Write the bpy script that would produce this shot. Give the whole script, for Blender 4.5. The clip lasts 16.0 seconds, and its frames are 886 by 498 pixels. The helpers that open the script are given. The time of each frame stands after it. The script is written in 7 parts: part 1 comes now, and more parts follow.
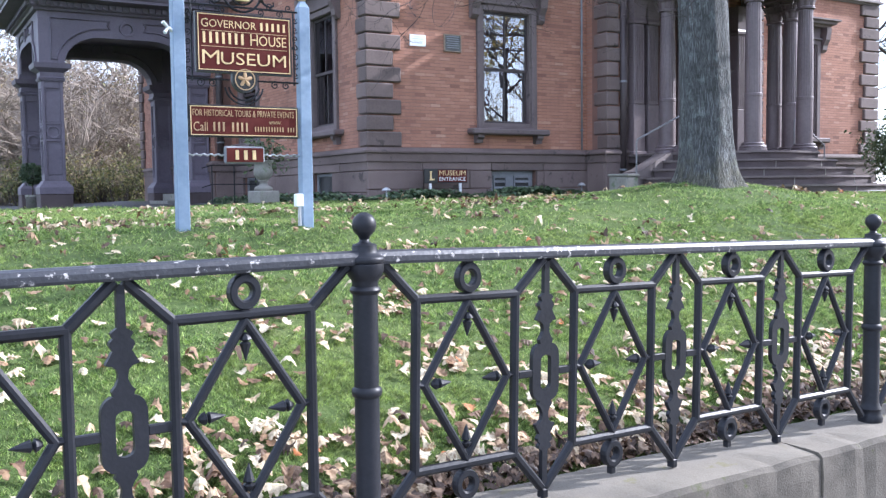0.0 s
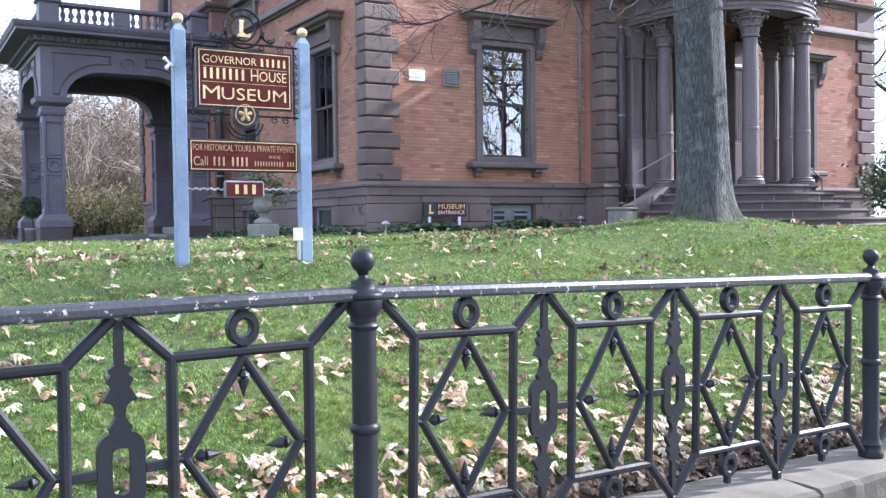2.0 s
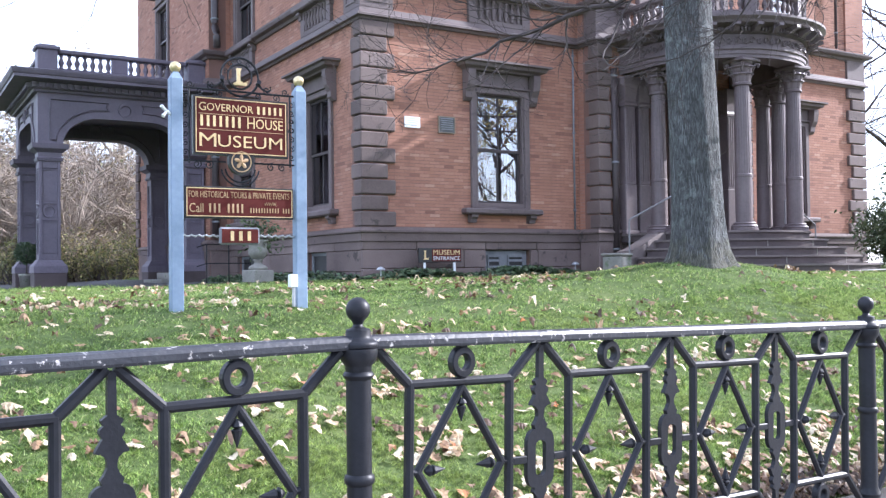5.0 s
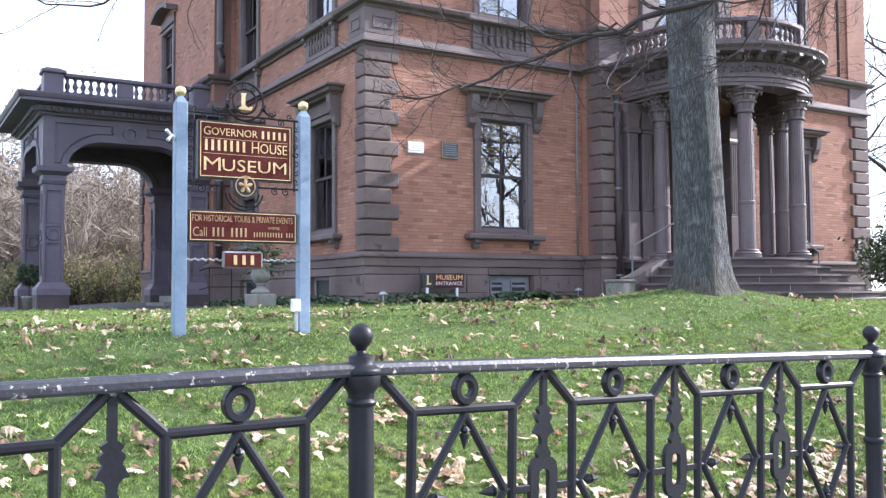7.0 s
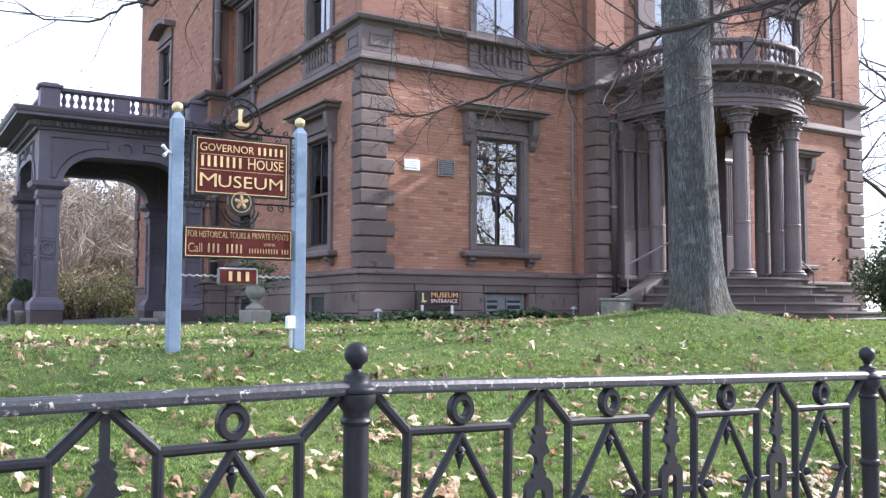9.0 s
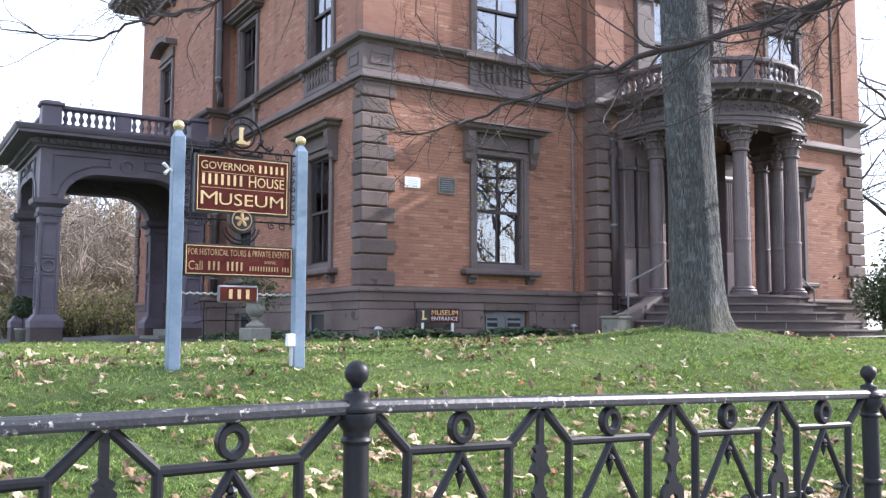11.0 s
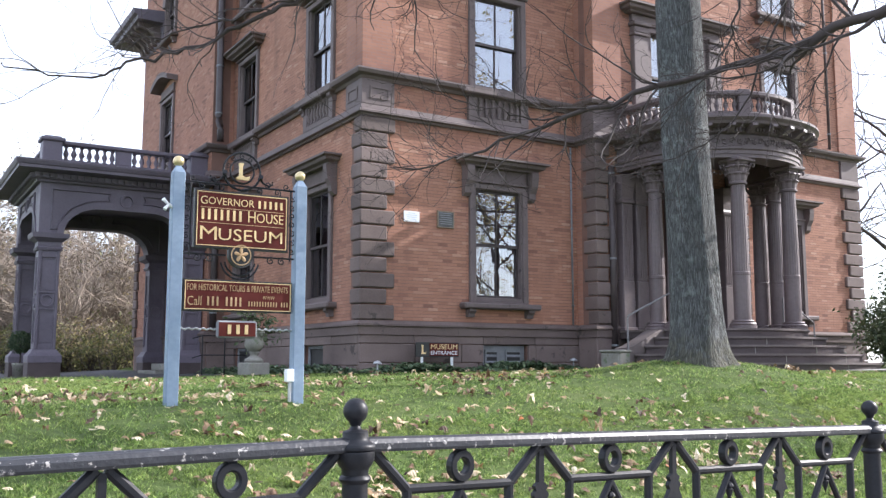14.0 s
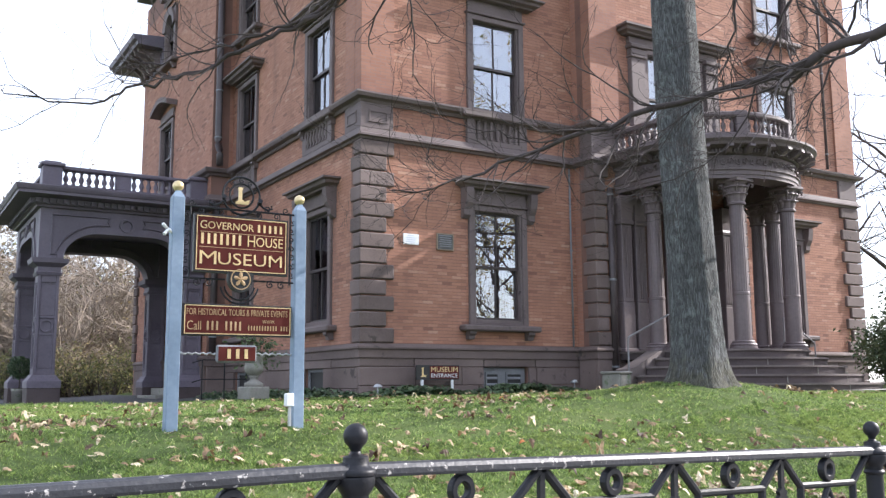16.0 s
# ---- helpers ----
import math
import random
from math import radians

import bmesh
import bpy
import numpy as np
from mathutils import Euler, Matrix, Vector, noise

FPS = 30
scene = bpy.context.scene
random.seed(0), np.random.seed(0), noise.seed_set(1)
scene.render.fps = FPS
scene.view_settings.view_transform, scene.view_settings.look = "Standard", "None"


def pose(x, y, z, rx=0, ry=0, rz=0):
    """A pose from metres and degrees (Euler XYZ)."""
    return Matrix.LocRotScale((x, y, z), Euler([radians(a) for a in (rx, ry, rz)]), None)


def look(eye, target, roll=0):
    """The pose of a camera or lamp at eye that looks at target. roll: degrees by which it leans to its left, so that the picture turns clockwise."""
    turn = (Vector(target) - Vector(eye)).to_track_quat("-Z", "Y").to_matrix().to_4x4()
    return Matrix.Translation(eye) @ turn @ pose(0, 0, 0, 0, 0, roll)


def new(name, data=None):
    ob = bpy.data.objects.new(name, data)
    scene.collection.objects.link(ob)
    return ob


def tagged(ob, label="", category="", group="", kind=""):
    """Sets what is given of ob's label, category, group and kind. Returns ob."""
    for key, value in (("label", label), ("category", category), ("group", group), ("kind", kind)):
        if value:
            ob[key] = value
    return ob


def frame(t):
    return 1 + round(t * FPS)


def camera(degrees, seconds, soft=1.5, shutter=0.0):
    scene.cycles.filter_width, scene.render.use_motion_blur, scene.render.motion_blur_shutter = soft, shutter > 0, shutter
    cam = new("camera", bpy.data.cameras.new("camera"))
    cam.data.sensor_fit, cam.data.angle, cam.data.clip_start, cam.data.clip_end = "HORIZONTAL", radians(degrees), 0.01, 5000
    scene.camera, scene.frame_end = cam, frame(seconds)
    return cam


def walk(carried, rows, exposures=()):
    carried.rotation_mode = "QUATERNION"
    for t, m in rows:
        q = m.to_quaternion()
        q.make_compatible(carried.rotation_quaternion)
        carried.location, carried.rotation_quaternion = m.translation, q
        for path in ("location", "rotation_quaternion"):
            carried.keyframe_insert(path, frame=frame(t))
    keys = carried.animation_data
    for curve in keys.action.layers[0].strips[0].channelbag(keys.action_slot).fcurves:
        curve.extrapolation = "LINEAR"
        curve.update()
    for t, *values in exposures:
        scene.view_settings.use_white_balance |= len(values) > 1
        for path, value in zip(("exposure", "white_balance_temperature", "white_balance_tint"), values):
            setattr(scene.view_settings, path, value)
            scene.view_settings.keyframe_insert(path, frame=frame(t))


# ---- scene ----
cam = camera(50.8, 16.0, soft=1.35)
PATH = [
    (0, (0.054, 0.136, 1.504), (1.073, 1.852, 1.381), -0.7),
    (0.5, (0.055, 0.133, 1.508), (1.075, 1.85, 1.398), -0.6),
    (1, (0.053, 0.132, 1.51), (1.074, 1.849, 1.418), -0.8),
    (1.5, (0.055, 0.129, 1.512), (1.076, 1.847, 1.441), -0.8),
    (2, (0.052, 0.127, 1.514), (1.075, 1.845, 1.461), -0.7),
    (2.5, (0.053, 0.13, 1.516), (1.077, 1.847, 1.481), -0.7),
    (3, (0.054, 0.129, 1.518), (1.08, 1.846, 1.503), -0.7),
    (3.5, (0.053, 0.128, 1.52), (1.083, 1.842, 1.521), -0.6),
    (4, (0.051, 0.125, 1.522), (1.084, 1.838, 1.537), -0.6),
    (6.5, (0.051, 0.134, 1.528), (1.08, 1.847, 1.613), -0.5),
    (7, (0.051, 0.136, 1.53), (1.079, 1.849, 1.627), -0.3),
    (7.5, (0.052, 0.14, 1.532), (1.081, 1.852, 1.642), -0.2),
    (8, (0.054, 0.144, 1.532), (1.086, 1.853, 1.654), -0.1),
    (8.5, (0.052, 0.144, 1.533), (1.084, 1.852, 1.66), -0.1),
    (9, (0.052, 0.147, 1.534), (1.088, 1.853, 1.668), 0.1),
    (11.5, (0.051, 0.146, 1.539), (1.084, 1.849, 1.721), 0.1),
    (12, (0.053, 0.147, 1.541), (1.086, 1.849, 1.735), 0.1),
    (12.5, (0.055, 0.15, 1.543), (1.088, 1.85, 1.752), 0.1),
    (13, (0.05, 0.143, 1.544), (1.083, 1.841, 1.766), 0.0),
    (13.5, (0.051, 0.142, 1.545), (1.084, 1.839, 1.778), -0.1),
    (14, (0.049, 0.141, 1.548), (1.08, 1.837, 1.79), -0.0),
    (14.5, (0.048, 0.14, 1.549), (1.08, 1.834, 1.801), -0.1),
    (15, (0.046, 0.137, 1.551), (1.075, 1.831, 1.816), -0.2),
    (15.5, (0.05, 0.138, 1.552), (1.077, 1.831, 1.832), -0.4),
    (16, (0.048, 0.136, 1.553), (1.077, 1.827, 1.842), -0.4),
]
walk(cam, [(t, look(eye, target, roll)) for t, eye, target, roll in PATH], [(0, 1.28, 5540, 17), (4, 1.41, 5600, 18), (8, 1.25, 5870, 18), (12, 1.1, 6030, 16), (16, 1.04, 6210, 15)])

# ---- sky, sun, exposure ----
SUN_AZ, SUN_EL = 102.0, 30.0      # azimuth clockwise from +y, elevation, degrees
world = bpy.data.worlds.new("world")
scene.world = world
world.use_nodes = True
wn = world.node_tree
sky = wn.nodes.new("ShaderNodeTexSky")
sky.sky_type = "NISHITA"
sky.sun_disc = False
sky.sun_elevation = radians(SUN_EL)
sky.sun_rotation = radians(SUN_AZ)
sky.air_density, sky.dust_density, sky.ozone_density = 1.0, 1.2, 1.0
wn.nodes["Background"].inputs[1].default_value = 0.148
# thin bright haze over the blue
haze = wn.nodes.new("ShaderNodeMix")
haze.data_type = "RGBA"
haze.inputs[0].default_value = 0.55
haze.inputs[7].default_value = (7.4, 7.9, 8.7, 1)
wn.links.new(sky.outputs[0], haze.inputs[6])
wn.links.new(haze.outputs[2], wn.nodes["Background"].inputs[0])
sun_data = bpy.data.lights.new("sun", "SUN")
sun_data.energy, sun_data.angle, sun_data.color = 4.2, radians(0.6), (1.0, 0.95, 0.87)
sun = new("sun", sun_data)
sv = Vector((math.sin(radians(SUN_AZ)) * math.cos(radians(SUN_EL)), math.cos(radians(SUN_AZ)) * math.cos(radians(SUN_EL)), math.sin(radians(SUN_EL))))
sun.matrix_world = look(sv * 60, (0, 0, 0))

# ---- materials ----


def mat(name, build):
    m = bpy.data.materials.new(name)
    m.use_nodes = True
    nt = m.node_tree
    bs = nt.nodes["Principled BSDF"]
    build(nt, bs)
    return m


def nd(nt, kind, **kw):
    n = nt.nodes.new(kind)
    for k, v in kw.items():
        n.inputs[k].default_value = v
    return n


def ramp(nt, fac, stops):
    r = nt.nodes.new("ShaderNodeValToRGB")
    el = r.color_ramp.elements
    while len(el) < len(stops):
        el.new(0.5)
    for e, (p, c) in zip(el, stops):
        e.position, e.color = p, (*c, 1)
    nt.links.new(fac, r.inputs[0])
    return r.outputs[0]


def mixc(nt, fac, a, b, mode="MIX"):
    m = nt.nodes.new("ShaderNodeMix")
    m.data_type, m.blend_type = "RGBA", mode
    for i, v in ((0, fac), (6, a), (7, b)):
        if isinstance(v, (int, float)):
            m.inputs[i].default_value = v
        elif isinstance(v, tuple):
            m.inputs[i].default_value = (*v, 1)
        else:
            nt.links.new(v, m.inputs[i])
    return m.outputs[2]


def wpos(nt):
    return nt.nodes.new("ShaderNodeNewGeometry").outputs["Position"]


def noise_of(nt, vec, scale, detail=4.0, rough=0.55):
    n = nd(nt, "ShaderNodeTexNoise", Scale=scale, Detail=detail, Roughness=rough)
    nt.links.new(vec, n.inputs["Vector"])
    return n.outputs[0]


def bump(nt, bs, height, strength, dist):
    b = nd(nt, "ShaderNodeBump", Strength=strength, Distance=dist)
    nt.links.new(height, b.inputs["Height"])
    nt.links.new(b.outputs[0], bs.inputs["Normal"])
    return b


def surface(name, lo, hi, rough=0.7, big=1.5, fine=40.0, bmp=0.25, dist=0.01, metal=0.0, spots=None, per_piece=0.0, spec=0.5):
    """Two scales of tone, fine relief, and optional worn spots of another colour."""
    def build(nt, bs):
        p = wpos(nt)
        a = noise_of(nt, p, big, 5)
        b = noise_of(nt, p, fine, 3)
        m = nt.nodes.new("ShaderNodeMath")
        m.operation = "MULTIPLY_ADD"
        nt.links.new(b, m.inputs[0])
        m.inputs[1].default_value = 0.45
        nt.links.new(a, m.inputs[2])
        c = ramp(nt, m.outputs[0], [(0.42, lo), (0.98, hi)])
        if per_piece:
            oi = nt.nodes.new("ShaderNodeObjectInfo")
            tone = ramp(nt, oi.outputs["Random"], [(0.0, (1 - per_piece,) * 3), (1.0, (1 + per_piece * 0.6,) * 3)])
            c = mixc(nt, 1.0, c, tone, "MULTIPLY")
        if spots:
            s = noise_of(nt, p, spots[1], 6, 0.7)
            k = ramp(nt, s, [(spots[2], (0, 0, 0)), (spots[2] + 0.05, (1, 1, 1))])
            c = mixc(nt, k, c, spots[0])
        nt.links.new(c, bs.inputs["Base Color"])
        bs.inputs["Roughness"].default_value = rough
        bs.inputs["Metallic"].default_value = metal
        bs.inputs["Specular IOR Level"].default_value = spec
        bump(nt, bs, b, bmp, dist)
    return mat(name, build)


def brick_build(nt, bs):
    p = wpos(nt)
    sep = nt.nodes.new("ShaderNodeSeparateXYZ")
    nt.links.new(p, sep.inputs[0])
    add = nt.nodes.new("ShaderNodeMath")
    nt.links.new(sep.outputs[0], add.inputs[0])
    nt.links.new(sep.outputs[1], add.inputs[1])
    com = nt.nodes.new("ShaderNodeCombineXYZ")
    nt.links.new(add.outputs[0], com.inputs[0])
    nt.links.new(sep.outputs[2], com.inputs[1])
    br = nd(nt, "ShaderNodeTexBrick", Scale=1.0)
    br.inputs["Brick Width"].default_value = 0.2
    br.inputs["Row Height"].default_value = 0.058
    br.inputs["Mortar Size"].default_value = 0.006
    br.inputs["Mortar Smooth"].default_value = 0.4
    br.inputs["Bias"].default_value = -0.1
    br.inputs["Color1"].default_value = (0.325, 0.156, 0.106, 1)
    br.inputs["Color2"].default_value = (0.39, 0.193, 0.131, 1)
    br.inputs["Mortar"].default_value = (0.3, 0.18, 0.145, 1)
    nt.links.new(com.outputs[0], br.inputs["Vector"])
    big = noise_of(nt, p, 0.55, 5)
    tone = ramp(nt, big, [(0.3, (0.74, 0.72, 0.74)), (0.55, (1.0, 1.0, 1.0)), (0.75, (1.12, 1.08, 1.02))])
    c = mixc(nt, 1.0, br.outputs["Color"], tone, "MULTIPLY")
    spot = noise_of(nt, com.outputs[0], 9.0, 3, 0.6)
    c = mixc(nt, ramp(nt, spot, [(0.6, (0, 0, 0)), (0.78, (0.75, 0.75, 0.75))]), c, (0.17, 0.09, 0.075))
    nt.links.new(c, bs.inputs["Base Color"])
    bs.inputs["Roughness"].default_value = 0.85
    fine = noise_of(nt, p, 60.0, 3)
    h = mixc(nt, 0.75, fine, br.outputs["Fac"])
    inv = nt.nodes.new("ShaderNodeInvert")
    nt.links.new(h, inv.inputs[1])
    bump(nt, bs, inv.outputs[0], 0.15, 0.002)


BRICK = mat("red_brick", brick_build)


def laid_brick(island):
    """Single bricks: each its own tone, some burnt dark, over broad weathering."""
    def build(nt, bs):
        p = wpos(nt)
        if island:
            r = nt.nodes.new("ShaderNodeNewGeometry").outputs["Random Per Island"]
        else:
            r = nt.nodes.new("ShaderNodeObjectInfo").outputs["Random"]
        c = ramp(nt, r, [(0.0, (0.23, 0.112, 0.078)), (0.08, (0.32, 0.155, 0.104)), (0.25, (0.36, 0.176, 0.117)), (0.7, (0.386, 0.191, 0.128)), (0.93, (0.415, 0.214, 0.145)), (1.0, (0.46, 0.27, 0.19))])
        big = noise_of(nt, p, 0.55, 5)
        tone = ramp(nt, big, [(0.3, (0.8, 0.78, 0.8)), (0.55, (1.0, 1.0, 1.0)), (0.75, (1.12, 1.09, 1.03))])
        c = mixc(nt, 1.0, c, tone, "MULTIPLY")
        run = nt.nodes.new("ShaderNodeMapping")
        run.inputs["Scale"].default_value = (2.2, 2.2, 0.35)
        nt.links.new(p, run.inputs[0])
        drip = noise_of(nt, run.outputs[0], 1.0, 6, 0.65)
        c = mixc(nt, ramp(nt, drip, [(0.55, (0, 0, 0)), (0.75, (0.5, 0.5, 0.5))]), c, (0.17, 0.088, 0.068))
        fine = noise_of(nt, p, 70.0, 4, 0.7)
        c = mixc(nt, 1.0, c, ramp(nt, fine, [(0.3, (0.8, 0.8, 0.8)), (0.7, (1.15, 1.15, 1.15))]), "MULTIPLY")
        nt.links.new(c, bs.inputs["Base Color"])
        bs.inputs["Roughness"].default_value = 0.85
        bump(nt, bs, fine, 0.1, 0.0015)
    return build


BRICK_ONE, BRICK_MANY = mat("laid_brick", laid_brick(False)), mat("laid_brickwork", laid_brick(True))
STONE = surface("brownstone", (0.105, 0.076, 0.07), (0.205, 0.155, 0.142), 0.85, 1.1, 45, 0.3, 0.008, per_piece=0.2, spots=((0.07, 0.055, 0.05), 2.6, 0.6))
TRIM = surface("painted_stone_trim", (0.1, 0.075, 0.073), (0.175, 0.136, 0.132), 0.7, 1.3, 30, 0.15, 0.004, spots=((0.065, 0.052, 0.05), 3.5, 0.62))
PORCH = surface("plum_grey_paint", (0.092, 0.078, 0.1), (0.172, 0.148, 0.184), 0.55, 1.0, 25, 0.12, 0.004)
COLUMN = surface("column_paint", (0.088, 0.066, 0.068), (0.16, 0.124, 0.127), 0.5, 1.2, 20, 0.1, 0.004)
MORTAR = surface("lime_mortar", (0.15, 0.083, 0.065), (0.23, 0.13, 0.104), 0.9, 2.0, 50, 0.3, 0.006)
IRON = surface("painted_iron", (0.006, 0.0065, 0.009), (0.017, 0.018, 0.023), 0.45, 5, 70, 0.35, 0.003, spec=0.3)
RAILIRON = surface("worn_painted_iron", (0.012, 0.013, 0.018), (0.034, 0.036, 0.043), 0.48, 5, 70, 0.6, 0.004, spots=((0.4, 0.38, 0.36), 34.0, 0.6), spec=0.5)
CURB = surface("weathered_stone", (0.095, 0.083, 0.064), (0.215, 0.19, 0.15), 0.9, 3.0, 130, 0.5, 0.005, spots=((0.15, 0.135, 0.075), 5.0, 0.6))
# street face: rough mossy stone, with its shade put into the darker colour
CURBSHADE = surface("rough_stone_face", (0.04, 0.035, 0.027), (0.14, 0.122, 0.097), 0.95, 5.0, 130, 0.45, 0.006, spots=((0.06, 0.068, 0.022), 3.0, 0.56))
BLOCKSTONE = surface("mossy_stone", (0.14, 0.135, 0.118), (0.29, 0.277, 0.247), 0.85, 3.0, 40, 0.3, 0.01, spots=((0.13, 0.16, 0.1), 6.0, 0.58))
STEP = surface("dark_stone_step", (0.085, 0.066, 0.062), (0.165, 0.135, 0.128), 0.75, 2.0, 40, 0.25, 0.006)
# dark stone, deepened so that shade on risers and vestibule is in the colour
SHADESTONE = surface("dark_stone_riser", (0.05, 0.037, 0.037), (0.1, 0.077, 0.076), 0.8, 2.0, 40, 0.25, 0.006)
ASPHALT = surface("asphalt", (0.04, 0.04, 0.045), (0.085, 0.083, 0.085), 0.9, 2.0, 90, 0.5, 0.01)
PAVING = surface("concrete", (0.2, 0.19, 0.175), (0.33, 0.32, 0.295), 0.85, 1.5, 70, 0.3, 0.006)
ROOF = surface("slate_roof", (0.06, 0.06, 0.065), (0.12, 0.12, 0.125), 0.7, 2, 20, 0.3, 0.01)
BLUE = surface("pale_blue_paint", (0.14, 0.2, 0.28), (0.25, 0.33, 0.43), 0.55, 3, 30, 0.25, 0.004, spots=((0.12, 0.13, 0.14), 7.0, 0.69))
MAROON = surface("maroon_board", (0.075, 0.012, 0.009), (0.11, 0.02, 0.015), 0.7, 4, 30, 0.1, 0.002, spec=0.2)
BLACK = surface("black_paint", (0.01, 0.01, 0.011), (0.03, 0.03, 0.03), 0.5, 4, 30, 0.1, 0.002)
GOLD = surface("gilding", (0.62, 0.44, 0.2), (0.85, 0.66, 0.36), 0.45, 9, 40, 0.1, 0.002, metal=0.35)
DULLGOLD = surface("dull_gold_paint", (0.36, 0.22, 0.1), (0.52, 0.36, 0.2), 0.6, 9, 40, 0.1, 0.002)
GOLDBALL = surface("gold_leaf", (0.55, 0.42, 0.2), (0.8, 0.66, 0.4), 0.35, 9, 40, 0.1, 0.002, metal=0.7)
GREYPAINT = surface("grey_paint", (0.14, 0.146, 0.16), (0.24, 0.247, 0.262), 0.6, 4, 30, 0.15, 0.003)
SASH = surface("dark_sash_paint", (0.035, 0.025, 0.026), (0.07, 0.052, 0.052), 0.5, 3, 30, 0.1, 0.003)
WHITE = surface("white_paint", (0.68, 0.7, 0.72), (0.82, 0.84, 0.86), 0.5, 3, 30, 0.1, 0.002)
BRONZE = surface("dark_bronze", (0.06, 0.06, 0.06), (0.13, 0.13, 0.125), 0.45, 9, 60, 0.3, 0.004, metal=0.6)
RAILGREY = surface("grey_rail_paint", (0.13, 0.125, 0.13), (0.2, 0.195, 0.2), 0.5, 5, 40, 0.15, 0.003)
PALEBLUE = surface("faded_blue_print", (0.42, 0.47, 0.55), (0.55, 0.6, 0.68), 0.6, 9, 40, 0.1, 0.002)
BRASS_EDGE = surface("dull_tan_metal", (0.2, 0.15, 0.11), (0.32, 0.25, 0.18), 0.5, 6, 40, 0.15, 0.002, metal=0.3)
STEEL = surface("galvanised_steel", (0.35, 0.36, 0.38), (0.55, 0.56, 0.58), 0.4, 5, 40, 0.15, 0.003, metal=0.7)
DRAPE = surface("dark_drapery", (0.05, 0.025, 0.03), (0.12, 0.065, 0.07), 0.9, 3, 15, 0.3, 0.02)
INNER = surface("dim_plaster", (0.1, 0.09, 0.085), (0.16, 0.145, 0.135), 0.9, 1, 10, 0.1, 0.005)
DOORWOOD = surface("stained_wood", (0.05, 0.02, 0.013), (0.1, 0.04, 0.026), 0.45, 2, 25, 0.2, 0.004)
TWIG = surface("twig_bark", (0.03, 0.024, 0.023), (0.075, 0.058, 0.054), 0.85, 3, 40, 0.3, 0.006)
TWIGPALE = surface("pale_twig_bark", (0.13, 0.108, 0.09), (0.29, 0.245, 0.205), 0.85, 3, 40, 0.3, 0.006)
# lighter twig bark, the sun on the far shrubs put into its colour
TWIGSUN = surface("bleached_twig_bark", (0.15, 0.122, 0.1), (0.37, 0.31, 0.255), 0.85, 1.2, 40, 0.3, 0.006)


def bark_build(nt, bs):
    p = wpos(nt)
    local = nt.nodes.new("ShaderNodeTexCoord").outputs["Object"]
    around = []
    for axis in ((0.69, -0.72, 0.0), (-0.72, -0.69, 0.0)):
        dot = nt.nodes.new("ShaderNodeVectorMath")
        dot.operation = "DOT_PRODUCT"
        dot.inputs[1].default_value = axis
        nt.links.new(local, dot.inputs[0])
        around.append(dot.outputs["Value"])
    turn = nt.nodes.new("ShaderNodeMath")
    turn.operation = "ARCTAN2"
    nt.links.new(around[0], turn.inputs[0])
    nt.links.new(around[1], turn.inputs[1])
    sep = nt.nodes.new("ShaderNodeSeparateXYZ")
    nt.links.new(local, sep.inputs[0])
    com = nt.nodes.new("ShaderNodeCombineXYZ")
    nt.links.new(turn.outputs[0], com.inputs[0])
    nt.links.new(sep.outputs[2], com.inputs[1])
    warp = nt.nodes.new("ShaderNodeTexNoise")
    warp.inputs["Scale"].default_value = 22.0
    nt.links.new(p, warp.inputs["Vector"])
    q = mixc(nt, 0.1, com.outputs[0], warp.outputs["Color"], "ADD")
    mp = nt.nodes.new("ShaderNodeMapping")
    mp.inputs["Scale"].default_value = (21.0, 6.2, 1.0)
    nt.links.new(q, mp.inputs[0])
    # long plates parted by furrows
    vo = nt.nodes.new("ShaderNodeTexVoronoi")
    vo.feature = "DISTANCE_TO_EDGE"
    vo.inputs["Scale"].default_value = 1.0
    nt.links.new(mp.outputs[0], vo.inputs["Vector"])
    plate = ramp(nt, vo.outputs["Distance"], [(0.0, (0, 0, 0)), (0.09, (0.42, 0.42, 0.42)), (0.27, (1, 1, 1))])
    grain = noise_of(nt, p, 55.0, 5, 0.7)
    big = noise_of(nt, p, 2.2, 5)
    base = ramp(nt, big, [(0.3, (0.12, 0.126, 0.126)), (0.7, (0.19, 0.199, 0.2))])
    base = mixc(nt, 1.0, base, ramp(nt, grain, [(0.3, (0.68, 0.68, 0.68)), (0.7, (1.25, 1.25, 1.25))]), "MULTIPLY")
    c = mixc(nt, plate, (0.04, 0.04, 0.038), base)
    lich = noise_of(nt, p, 7.0, 8, 0.75)
    c = mixc(nt, ramp(nt, lich, [(0.54, (0, 0, 0)), (0.64, (0.6, 0.6, 0.6))]), c, (0.25, 0.278, 0.27))
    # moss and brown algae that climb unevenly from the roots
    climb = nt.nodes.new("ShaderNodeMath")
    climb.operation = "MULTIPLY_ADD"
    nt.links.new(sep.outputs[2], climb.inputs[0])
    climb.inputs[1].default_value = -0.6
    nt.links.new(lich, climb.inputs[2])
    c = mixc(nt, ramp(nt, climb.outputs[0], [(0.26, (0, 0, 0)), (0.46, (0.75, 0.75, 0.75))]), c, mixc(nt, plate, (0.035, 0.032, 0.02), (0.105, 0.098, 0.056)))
    nt.links.new(c, bs.inputs["Base Color"])
    bs.inputs["Roughness"].default_value = 0.92
    h = mixc(nt, 0.3, plate, grain)
    bump(nt, bs, h, 0.85, 0.03)


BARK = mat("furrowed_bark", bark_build)


